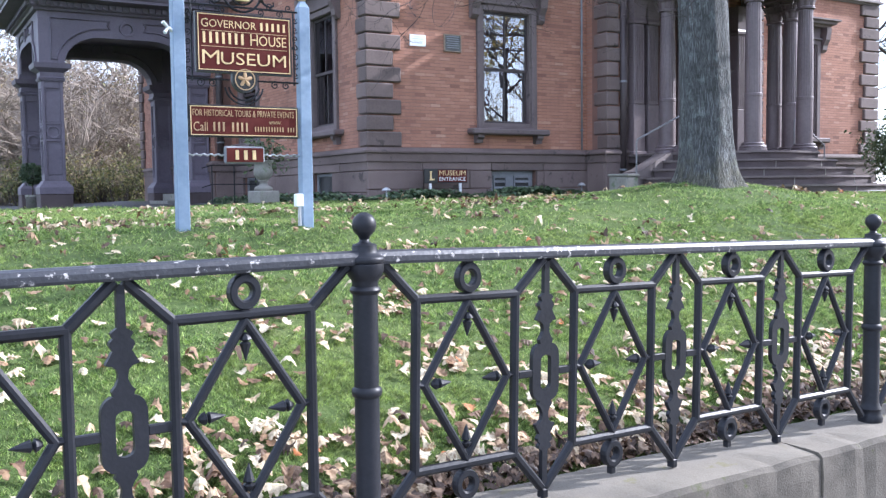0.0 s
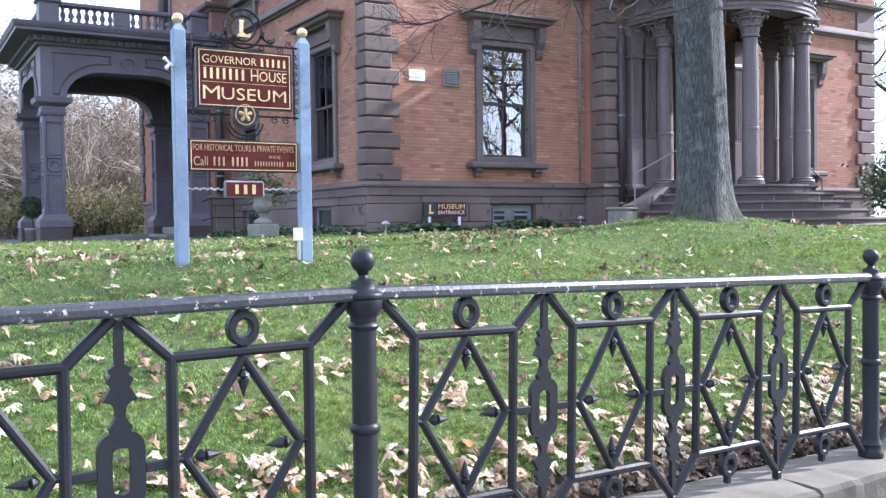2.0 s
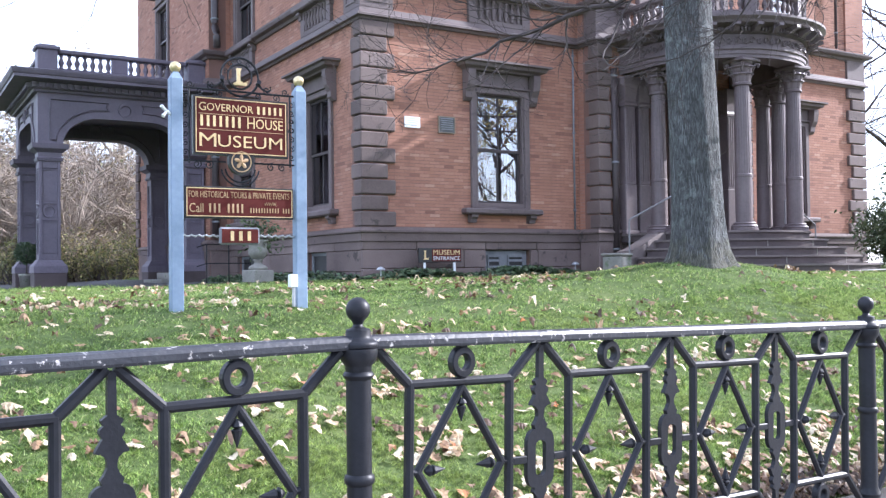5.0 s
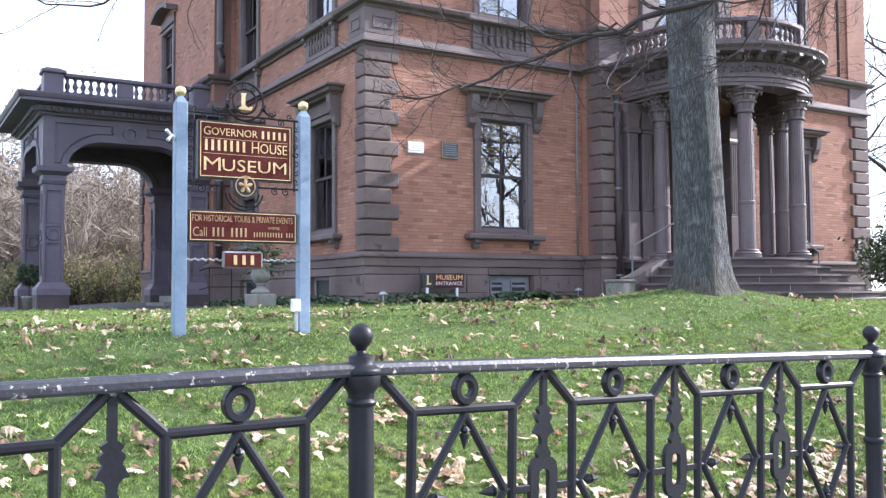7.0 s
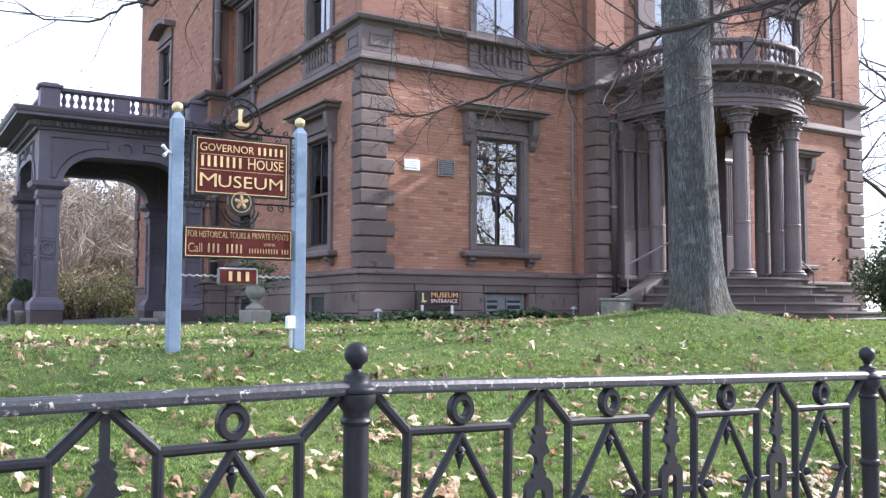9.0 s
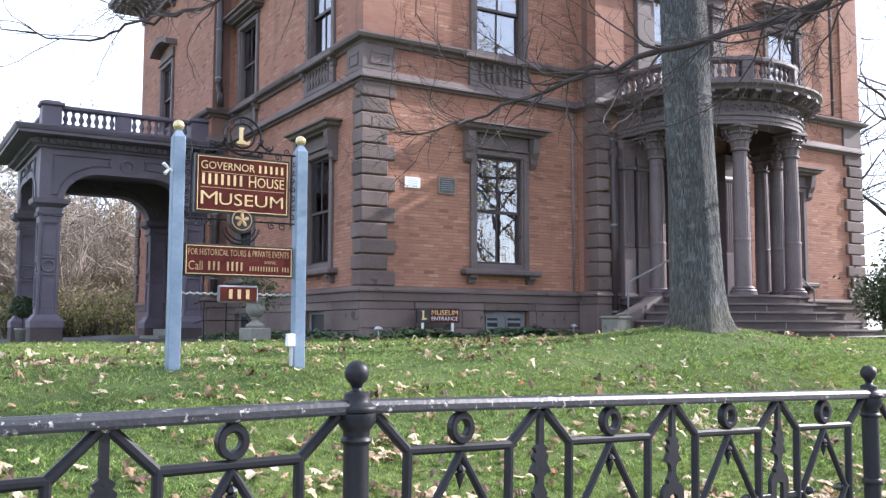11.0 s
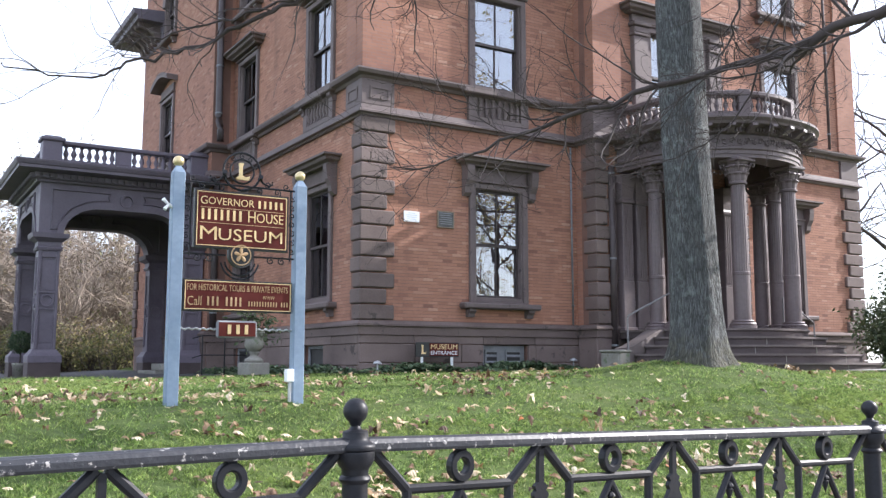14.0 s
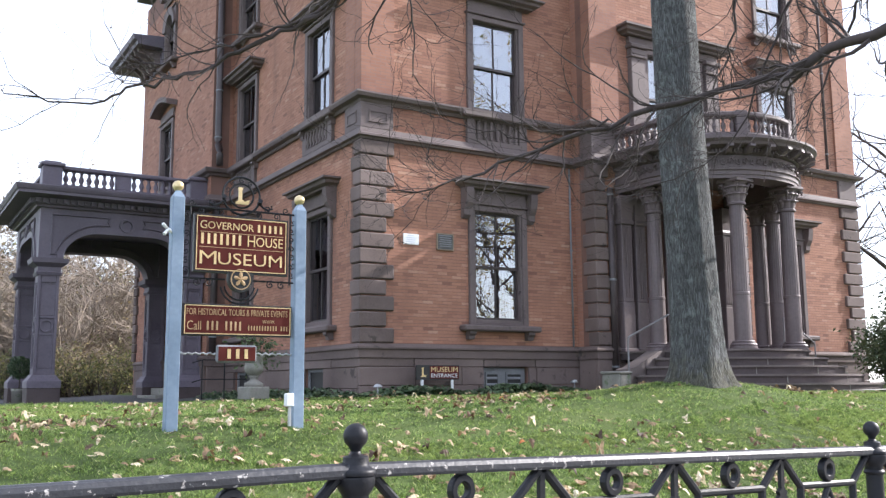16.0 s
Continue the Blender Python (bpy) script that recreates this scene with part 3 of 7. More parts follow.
right_holes += [(17.8 - 0.6, 17.8 + 0.6, GW_Z - 0.1, GW_Z + 2.08), (17.8 - 0.6, 17.8 + 0.6, F2_Z - 0.1, F2_Z + 1.8), (17.8 - 0.6, 17.8 + 0.6, F3_Z - 0.1, F3_Z + 1.4)]
cell_f, cell_s = [(9.43, 10.43, 1.2, 1.87)], [(15.62, 16.52, 1.2, 1.86), (19.3, 20.5, 1.2, 1.86)]


def front_face(y):
    return lambda u, z, d: (u, y + d, z)


def side_face(x):
    return lambda u, z, d: (x + d, u, z)


TOP = Z_EAVE + 0.2
walls, SKINS = {}, []
for key, u0, u1, holes, face, lab in (
        ("front_left", HX0, BAY_X0, front_holes + cell_f, front_face(HY0), "red brick wall beside the entrance"),
        ("bay", BAY_X0, BAY_X1, [(12.25, 15.15, 2.15, 5.15), (13.9 - 0.78, 13.9 + 0.78, F2_Z - 0.3, F2_Z + 1.65)], front_face(BAY_Y), "projecting red brick entrance bay"),
        ("front_right", BAY_X1, HX1, right_holes, front_face(HY0), "red brick wall beyond the portico"),
        ("side", HY0 + 0.4, PAV_Y + 0.4, side_holes + cell_s, side_face(HX0), "red brick flank wall"),
        ("pavilion", PAV_Y, HY1, pav_holes + [(23.0, 24.4, 1.4, 4.3)], side_face(PAV_X), "red brick rear pavilion wall")):
    bm = bmesh.new()
    wall_sheet(bm, u0, u1, Z_GROUND, TOP, holes, 0.4, face)
    walls[key] = hpart("wall", bm, MORTAR, lab)
    SKINS.append((key, u0, u1, holes, face))
for q in ((BAY_X0, BAY_Y + 0.4, BAY_X0 + 0.3, HY0 + 0.4), (BAY_X1 - 0.3, BAY_Y + 0.4, BAY_X1, HY0 + 0.4), (PAV_X + 0.4, PAV_Y, HX0 + 0.4, PAV_Y + 0.39),
          (PAV_X, HY1, HX1, HY1 + 0.3), (HX1 - 0.4, HY0 + 0.4, HX1, HY1)):
    bm = bmesh.new()
    box(bm, q[0], q[1], Z_GROUND, q[2], q[3], TOP)
    hpart("wall", bm, BRICK, "red brick return wall")
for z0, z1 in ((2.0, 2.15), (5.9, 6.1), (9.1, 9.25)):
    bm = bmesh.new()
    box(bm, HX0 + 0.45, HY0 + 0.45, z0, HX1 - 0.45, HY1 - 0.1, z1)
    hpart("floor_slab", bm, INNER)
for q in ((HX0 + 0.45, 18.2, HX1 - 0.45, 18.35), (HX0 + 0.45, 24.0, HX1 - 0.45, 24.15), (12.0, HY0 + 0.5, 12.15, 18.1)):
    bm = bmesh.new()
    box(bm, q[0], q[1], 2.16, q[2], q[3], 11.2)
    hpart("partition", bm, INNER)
# roof and bracketed eaves
roof_path = [(PAV_X, 25.75), (PAV_X, PAV_Y), (HX0, PAV_Y), (HX0, HY0), (BAY_X0, HY0), (BAY_X0, BAY_Y), (BAY_X1, BAY_Y), (BAY_X1, HY0), (HX1, HY0), (HX1, HY1 + 0.3)]
bm = bmesh.new()
sweep(bm, roof_path, [(-0.2, TOP), (0.0, TOP), (0.05, TOP - 0.75), (0.08, TOP - 0.7), (0.1, TOP - 0.05), (0.62, TOP + 0.02), (0.66, TOP + 0.16), (0.78, TOP + 0.22), (0.8, TOP + 0.34), (-0.2, TOP + 0.42)], out=1.0)
hpart("eaves_cornice", bm, TRIM, "deep bracketed eaves cornice")
bm = bmesh.new()
box(bm, PAV_X - 0.3, HY0 + 0.1, TOP + 0.3, HX1 + 0.3, HY1 + 0.5, TOP + 0.45)
box(bm, HX0 + 1.5, HY0 + 1.8, TOP + 0.45, HX1 - 1.5, HY1 - 1.0, TOP + 1.4)
hpart("roof", bm, ROOF, "low slate-grey roof")
bm = bmesh.new()
pts = [(0.0, -0.62), (0.1, -0.62), (0.16, -0.4), (0.3, -0.22), (0.52, -0.14), (0.55, 0.0), (0.0, 0.0)]
prism(bm, pts, -0.09, 0.09, 1)
bk = hpart("eaves_bracket", bm, TRIM)
bk.matrix_basis = HM @ Matrix.Translation((PAV_X - 0.1, 25.6, TOP)) @ Matrix.Rotation(radians(180), 4, "Z")
y = 24.85
while y > PAV_Y + 0.3:
    piece("eaves_bracket", bk.data, house, HM @ Matrix.Translation((PAV_X - 0.1, y, TOP)) @ Matrix.Rotation(radians(180), 4, "Z"))
    y -= 0.75
y = PAV_Y - 0.6
while y > HY0:
    piece("eaves_bracket", bk.data, house, HM @ Matrix.Translation((HX0 - 0.1, y, TOP)) @ Matrix.Rotation(radians(180), 4, "Z"))
    y -= 0.75

# lower eaves at the far end
LE = 11.0
bm = bmesh.new()
sweep(bm, [(PAV_X + 2.0, HY1 + 0.3), (PAV_X, HY1 + 0.3), (PAV_X, 25.68)], [(-0.1, LE - 0.5), (0.04, LE - 0.5), (0.06, LE - 0.45), (0.08, LE - 0.02), (0.76, LE), (0.78, LE + 0.1), (0.87, LE + 0.14), (0.9, LE + 0.26), (-0.1, LE + 0.34)], out=1.0)
hpart("eaves_cornice", bm, PORCH, "lower eaves cornice")
lbk = bk.data.copy()
lbk.transform(Matrix.Diagonal((1.15, 0.8, 0.75, 1)))
for y in (26.05, 26.45, 26.85, 27.25, 27.65):
    piece("eaves_bracket", lbk, house, HM @ Matrix.Translation((PAV_X - 0.06, y, LE)) @ Matrix.Rotation(radians(180), 4, "Z"))

# belt courses, corner pedestals, water table
body_path = [(PAV_X, HY1), (PAV_X, PAV_Y), (HX0, PAV_Y), (HX0, HY0), (BAY_X0, HY0), (BAY_X0, BAY_Y), (BAY_X1, BAY_Y), (BAY_X1, HY0), (HX1, HY0), (HX1, HY1)]
bm = bmesh.new()
sweep(bm, body_path, [(-0.05, Z_BELT), (0.05, Z_BELT), (0.07, Z_BELT + 0.035), (0.13, Z_BELT + 0.05), (0.13, Z_BELT + 0.085), (0.08, Z_BELT + 0.11), (0.06, Z_BELT + 0.2), (-0.05, Z_BELT + 0.2)])
hpart("belt_course", bm, TRIM, "moulded brownstone belt course")
bm = bmesh.new()
sweep(bm, body_path, [(-0.05, Z_CORN), (0.05, Z_CORN), (0.08, Z_CORN + 0.05), (0.17, Z_CORN + 0.075), (0.2, Z_CORN + 0.13), (0.2, Z_CORN + 0.16), (0.04, Z_CORN + 0.2), (-0.05, Z_CORN + 0.2)])
hpart("belt_course", bm, TRIM, "projecting brownstone string course")
bm = bmesh.new()
sweep(bm, body_path, [(-0.05, 2.02), (0.085, 2.02), (0.085, 2.155), (0.12, 2.17), (0.12, 2.2), (0.05, 2.26), (-0.05, 2.26)])
hpart("water_table", bm, STONE, "chamfered brownstone water table")


def pedestal(x0, x1, y, parent=house):
    bm = bmesh.new()
    box(bm, x0, y - 0.06, Z_BELT + 0.2, x1, y + 0.3, Z_CORN, 0.01)
    ob = hpart("corner_pedestal", bm, TRIM)
    return ob


bm = bmesh.new()
box(bm, HX0 - 0.06, HY0 - 0.06, Z_BELT + 0.202, HX0 + 0.58, HY0 + 0.58, Z_CORN - 0.002, 0.008)
cp = hpart("corner_pedestal", bm, TRIM, "panelled brownstone corner block")
for a, b in (((HX0 + 0.1, HY0 - 0.075, 6.08), (HX0 + 0.48, HY0 - 0.055, 6.3)), ((HX0 - 0.075, HY0 + 0.1, 6.08), (HX0 - 0.055, HY0 + 0.48, 6.3))):
    bm = bmesh.new()
    x0, y0, z0 = a
    x1, y1, z1 = b
    if x1 - x0 > 0.1:
        for q in ((x0, y0, z0, x1, y1, z0 + 0.035), (x0, y0, z1 - 0.035, x1, y1, z1), (x0, y0, z0 + 0.035, x0 + 0.035, y1, z1 - 0.035), (x1 - 0.035, y0, z0 + 0.035, x1, y1, z1 - 0.035)):
            box(bm, *q)
    else:
        for q in ((x0, y0, z0, x1, y1, z0 + 0.035), (x0, y0, z1 - 0.035, x1, y1, z1), (x0, y0, z0 + 0.035, x1, y0 + 0.035, z1 - 0.035), (x0, y1 - 0.035, z0 + 0.035, x1, y1, z1 - 0.035)):
            box(bm, *q)
    part("panel_frame", bm, TRIM, cp)
pedestal(HX1 - 0.6, HX1 + 0.06, HY0)
pedestal(BAY_X0 - 0.06, BAY_X0 + 0.75, BAY_Y)

# shallow brick pilasters on the upper storeys
for x0, x1, y in ((HX0 - 0.05, HX0 + 0.6, HY0), (BAY_X0 - 0.03, BAY_X0 + 0.7, BAY_Y), (HX1 - 0.62, HX1 + 0.05, HY0)):
    bm = bmesh.new()
    box(bm, x0, y - 0.05, Z_CORN + 0.2, x1, y + 0.2, TOP - 0.7, 0.004)
    hpart("brick_pilaster", bm, BRICK)
bm = bmesh.new()
box(bm, HX0 - 0.05, HY0 + 0.21, Z_CORN + 0.2, HX0 + 0.2, HY0 + 0.6, TOP - 0.7, 0.004)
hpart("brick_pilaster", bm, BRICK)

# windows
gw = build_window()
gw.matrix_basis = win_pose(9.8, GW_Z, False, HY0)
twin(gw, win_pose(16.03, GW_Z, True, HX0), house)
twin(gw, win_pose(20.1, GW_Z, True, HX0), house)
twin(gw, win_pose(17.8, GW_Z, False, HY0), house)
uw = build_window(h=1.72, brackets=False, consoles=False)
uw.matrix_basis = win_pose(9.8, F2_Z, False, HY0)
fw = build_window(h=1.72, brackets=True, low=0.2)
fw.matrix_basis = win_pose(16.03, F2_Z, True, HX0)
twin(fw, win_pose(20.05, F2_Z, True, HX0), house)
twin(uw, win_pose(17.8, F2_Z, False, HY0), house)
aw = build_window(h=1.72, arch=True, brackets=True, consoles=False)
aw.matrix_basis = win_pose(25.1, F2_Z + 0.2, True, PAV_X)
tw = build_window(h=1.32, brackets=True, low=0.2)
tw.matrix_basis = win_pose(16.03, F3_Z, True, HX0)
twin(tw, win_pose(20.1, F3_Z, True, HX0), house)
twin(tw, win_pose(17.8, F3_Z, False, HY0), house)
# round-headed window in the rear pavilion
rw = build_window(hood=False, h=1.32, w=0.8, brackets=True)
rw.matrix_basis = win_pose(25.1, FA_Z, True, PAV_X)
bm = bmesh.new()
n = 14
ring = [[bm.verts.new((r * math.cos(math.pi * i / n), d, 0.92 + r * math.sin(math.pi * i / n))) for i in range(n + 1)] for r, d in ((0.38, 0.06), (0.38, -0.1), (0.58, -0.12), (0.6, 0.02))]
for A, B in zip(ring, ring[1:]):
    for i in range(n):
        bm.faces.new((A[i], A[i + 1], B[i + 1], B[i]))
bmesh.ops.recalc_face_normals(bm, faces=bm.faces)
part("arch", bm, TRIM, rw)
# wide window over the portico
bw = build_window(hood=False, h=1.75, w=1.4, brackets=False)
bw.matrix_basis = win_pose(13.9, F2_Z - 0.2, False, BAY_Y)
for s in (-1, 1):
    x0, x1 = sorted((s * 0.87, s * 1.24))
    bm = bmesh.new()
    box(bm, x0, -0.12, -0.2, x1, 0.02, 1.6, 0.012)
    part("pilaster", bm, TRIM, bw)
    bm = bmesh.new()
    box(bm, x0 - 0.03, -0.16, 1.602, x1 + 0.03, 0.02, 1.66, 0.015)
    box(bm, x0 - 0.01, -0.14, 1.66, x1 + 0.01, 0.02, 1.8, 0.02)
    box(bm, x0 - 0.05, -0.19, 1.8, x1 + 0.05, 0.02, 1.88, 0.015)
    part("capital", bm, TRIM, bw)
bm = bmesh.new()
box(bm, -1.26, -0.1, 1.902, 1.26, 0.02, 2.05, 0.01)
part("frieze", bm, TRIM, bw)
bm = bmesh.new()
sweep(bm, [(-1.26, 0.05), (-1.26, -0.06), (1.26, -0.06), (1.26, 0.05)], [(0.0, 2.05), (0.12, 2.05), (0.14, 2.08), (0.22, 2.11), (0.24, 2.16), (0.3, 2.18), (0.3, 2.22), (0.0, 2.28)])
part("hood", bm, TRIM, bw)

# drapes and blinds behind the glass
bm = bmesh.new()
for s in (-1, 1):
    for i in range(9):
        x = s * (0.5 - i * 0.035)
        lathe(bm, [(0.026, 0.0), (0.024, 2.0)], 8, x, 0.3 + 0.012 * (i % 2))
dr = hpart("drapery", bm, DRAPE, "dark gathered curtains", smooth=True)
dr.matrix_basis = win_pose(16.03, GW_Z - 0.05, True, HX0)
for at, z, side, plane in ((20.1, GW_Z, True, HX0), (17.8, GW_Z, False, HY0), (20.1, F2_Z - 0.3, True, HX0), (9.8, GW_Z, False, HY0)):
    piece("drapery", dr.data, house, win_pose(at, z - 0.05, side, plane))

# false balustrades below the upper windows
bm = bmesh.new()
prof = [(0.035, 0.0), (0.035, 0.03), (0.02, 0.045), (0.042, 0.11), (0.044, 0.15), (0.02, 0.23), (0.026, 0.27), (0.036, 0.285), (0.036, 0.315)]
lathe(bm, prof, 10)
for f in bm.faces:
    f.smooth = True
balu_me = bpy.data.meshes.new("baluster")
bm.to_mesh(balu_me)
bm.free()
balu_me.materials.append(TRIM)
for at, side, plane in ((9.8, False, HY0), (16.03, True, HX0), (20.1, True, HX0), (17.8, False, HY0)):
    bm = bmesh.new()
    for s in (-1, 1):
        box(bm, s * 0.59 - 0.09, -0.07, Z_BELT + 0.202, s * 0.59 + 0.09, 0.02, Z_CORN - 0.002, 0.006)
    box(bm, -0.498, -0.02, Z_BELT + 0.202, 0.498, 0.01, Z_CORN - 0.002)
    box(bm, -0.498, -0.07, Z_BELT + 0.202, 0.498, -0.022, Z_BELT + 0.29)
    pan = part("balustrade_panel", bm, TRIM, house, m=win_pose(at, 0, side, plane))
    for i in range(7):
        piece("baluster", balu_me, pan, Matrix.Translation((-0.42 + 0.14 * i, -0.05, Z_BELT + 0.29)) @ Matrix.Diagonal((1, 1, 1.12, 1)))

# quoins
Q0, QP = 2.26, 0.27


def quoin_me(lx, ly, name="quoin"):
    bm = bmesh.new()
    box(bm, -0.07, -0.07, 0.01, lx, ly, QP - 0.01, 0.02)
    me = bpy.data.meshes.new(name)
    bm.to_mesh(me)
    bm.free()
    me.materials.append(STONE)
    return me


qa, qb = quoin_me(0.6, 0.22), quoin_me(0.45, 0.32)
for i in range(13):
    me = qa if i % 2 == 0 else qb
    z = Q0 + QP * i
    piece("quoin", me, walls["front_left"], Matrix.Translation((HX0, HY0, z)))
    piece("quoin", me, walls["bay"], Matrix.Translation((BAY_X0, BAY_Y, z)) @ Matrix.Diagonal((0.55, 1, 1, 1)))
    piece("quoin", me, walls["front_right"], Matrix.Translation((HX1, HY0, z)) @ Matrix.Diagonal((-1, 1, 1, 1)))
    piece("quoin", me, walls["bay"], Matrix.Translation((BAY_X1, BAY_Y, z)) @ Matrix.Diagonal((-1.2, 1, 1, 1)))
    piece("quoin", me, walls["pavilion"], Matrix.Translation((PAV_X, HY1 + 0.3, z)) @ Matrix.Diagonal((1, -1, 1, 1)))

# foundation blocks below the water table, around the openings
bm = bmesh.new()
box(bm, HX0 + 0.02, HY0 - 0.02, 1.0, BAY_X0, HY0 - 0.001, 1.2)
found = hpart("foundation", bm, STONE, "large brownstone foundation blocks")


def block_row(u0, u1, z0, z1, n, face, holes, seed):
    rnd = random.Random(seed)
    cuts = [u0 + (u1 - u0) * (i + (rnd.uniform(-0.15, 0.15) if 0 < i < n else 0)) / n for i in range(n + 1)]
    for a, b in zip(cuts, cuts[1:]):
        spans = [(a, b)]
        for h in holes:
            nxt = []
            for p, q in spans:
                if h[2] < z1 - 0.02 and h[3] > z0 + 0.02 and h[0] < q and h[1] > p:
                    if h[0] - p > 0.08:
                        nxt.append((p, h[0]))
                    if q - h[1] > 0.08:
                        nxt.append((h[1], q))
                else:
                    nxt.append((p, q))
            spans = nxt
        for p, q in spans:
            bm = bmesh.new()
            d = 0.06 + rnd.uniform(-0.004, 0.004)
            P, Q = face(p + 0.004, z0 + 0.004, -d), face(q - 0.004, z1 - 0.004, 0.0)
            box(bm, min(P[0], Q[0]), min(P[1], Q[1]), z0 + 0.004, max(P[0], Q[0]), max(P[1], Q[1]), z1 - 0.004, 0.01)
            part("foundation_block", bm, STONE, found)


block_row(HX0 - 0.06, BAY_X0, 1.87, 2.02, 4, front_face(HY0), [], 1)
block_row(HX0 - 0.06, BAY_X0, 1.55, 1.87, 5, front_face(HY0), cell_f, 2)
block_row(HX0 - 0.06, BAY_X0, 1.2, 1.55, 4, front_face(HY0), cell_f, 3)
block_row(HY0, PAV_Y, 1.86, 2.02, 6, side_face(HX0), [], 4)
block_row(HY0, PAV_Y, 1.5, 1.86, 5, side_face(HX0), cell_s, 5)
block_row(HY0, PAV_Y, 1.15, 1.5, 6, side_face(HX0), cell_s, 6)
block_row(BAY_X1, HX1 + 0.06, 1.6, 2.02, 4, front_face(HY0), [], 7)
block_row(BAY_X1, HX1 + 0.06, 1.2, 1.6, 4, front_face(HY0), [], 8)
block_row(PAV_Y, HY1, 1.1, 2.02, 5, side_face(PAV_X), [(23.0, 24.4, 1.0, 4.3)], 9)
block_row(BAY_X0 - 0.06, 12.3, 1.25, 2.02, 1, front_face(BAY_Y), [], 10)
block_row(BAY_Y, HY0 - 0.08, 1.25, 2.02, 1, side_face(BAY_X0), [], 12)
block_row(PAV_X, HX0, 1.1, 2.02, 1, front_face(PAV_Y), [], 11)

# cellar openings: louvred shutters on the front, windows on the flank
bm = bmesh.new()
box(bm, 9.45, HY0 + 0.06, 1.3, 10.41, HY0 + 0.12, 1.86)
shut = hpart("cellar_shutter", bm, GREYPAINT, "grey louvred cellar shutters")
for x0, x1 in ((9.55, 9.78), (10.0, 10.3)):
    bm = bmesh.new()
    for q in ((x0 - 0.03, 1.36, x1 + 0.03, 1.4), (x0 - 0.03, 1.74, x1 + 0.03, 1.78), (x0 - 0.03, 1.4, x0, 1.74), (x1, 1.4, x1 + 0.03, 1.74)):
        box(bm, q[0], HY0 + 0.03, q[1], q[2], HY0 + 0.058, q[3])
    part("shutter_frame", bm, GREYPAINT, shut)
    # black sheet that stands in for the shade behind the slats
    bm = bmesh.new()
    box(bm, x0, HY0 + 0.05, 1.4, x1, HY0 + 0.058, 1.74)
    part("dark_opening", bm, BLACK, shut)
    for i in range(3):
        bm = bmesh.new()
        prism(bm, [(HY0 + 0.022, 1.42 + i * 0.115), (HY0 + 0.022, 1.438 + i * 0.115), (HY0 + 0.049, 1.468 + i * 0.115), (HY0 + 0.049, 1.45 + i * 0.115)], x0, x1, 0)
        part("slat", bm, GREYPAINT, shut)
for y0, y1 in ((15.62, 16.52), (19.3, 20.5)):
    bm = bmesh.new()
    x = HX0 + 0.04
    for q in ((y0, 1.3, y1, 1.4), (y0, 1.8, y1, 1.86), (y0, 1.4, y0 + 0.07, 1.8), (y1 - 0.07, 1.4, y1, 1.8)):
        box(bm, x, q[0], q[1], x + 0.08, q[2], q[3], 0.006)
    cw = hpart("cellar_window", bm, GREYPAINT, "grey framed cellar window")
    bm = bmesh.new()
    box(bm, x + 0.03, y0 + 0.07, 1.4, x + 0.05, y1 - 0.07, 1.8)
    part("pane", bm, BLACK, cw)

# drain pipes; the one at x = 12.0 is an added dark strip for shade
for x, y, z0, z1, r, stuff in ((11.52, HY0 - 0.03, 2.27, 5.75, 0.018, GREYPAINT), (PAV_X + 0.1, PAV_Y - 0.12, 6.95, 12.0, 0.08, SASH), (PAV_X + 0.1, PAV_Y - 0.12, 2.3, 5.75, 0.08, SASH), (19.45, HY0 - 0.1, 6.65, 11.2, 0.034, SHADESTONE), (12.0, BAY_Y - 0.09, 1.5, 5.3, 0.062, SASH)):
    bm = bmesh.new()
    if z0 == 6.95:
        tube(bm, [(x, y, z1), (x, y, 7.25), (x, y - 0.02, 7.15), (x, y - 0.14, 6.98), (x, y - 0.16, 6.9), (x, y - 0.16, 6.63)], [r] * 6, 12)
    else:
        lathe(bm, [(r, z0), (r, z1)], 12, x, y)
    dp = hpart("downpipe", bm, stuff, "thin grey conduit" if r < 0.02 else "dark painted upright, iron pipe and shade strip", smooth=True)
    k = 5 if z0 == 6.95 else 3
    for i in range(k):
        z = z0 + 0.35 + (z1 - z0 - 0.5) * i / (k - 1)
        bm = bmesh.new()
        lathe(bm, [(r + 0.003, z), (r + 0.012, z + 0.006), (r + 0.012, z + 0.034), (r + 0.003, z + 0.04)], 12, x, y, cap=False)
        part("pipe_collar", bm, GREYPAINT, dp)

# plaques on the front wall
bm = bmesh.new()
box(bm, 7.8, HY0 - 0.025, 3.99, 8.11, HY0 - 0.001, 4.18, 0.004)
plq = tagged(part("wall_plaque", bm, WHITE, None), "small white plaque fixed to the brick wall", "plaque")
for i, (a, b) in enumerate(((7.88, 8.02), (7.84, 8.06), (7.86, 8.05), (7.85, 8.04))):
    bm = bmesh.new()
    box(bm, a, HY0 - 0.0275, 4.14 - i * 0.036, b, HY0 - 0.0255, 4.152 - i * 0.036)
    part("text_bar", bm, PALEBLUE, plq)
bm = bmesh.new()
box(bm, 8.48, HY0 - 0.03, 3.94, 8.82, HY0 - 0.001, 4.23, 0.006)
brz = tagged(part("wall_plaque", bm, BRONZE, None), "dark bronze tablet fixed to the brick wall", "plaque")
for i in range(6):
    bm = bmesh.new()
    box(bm, 8.52 + 0.01 * (i % 3), HY0 - 0.034, 4.19 - i * 0.038, 8.78 - 0.012 * (i % 2), HY0 - 0.0305, 4.203 - i * 0.038)
    part("text_bar", bm, GREYPAINT, brz)
bm = bmesh.new()
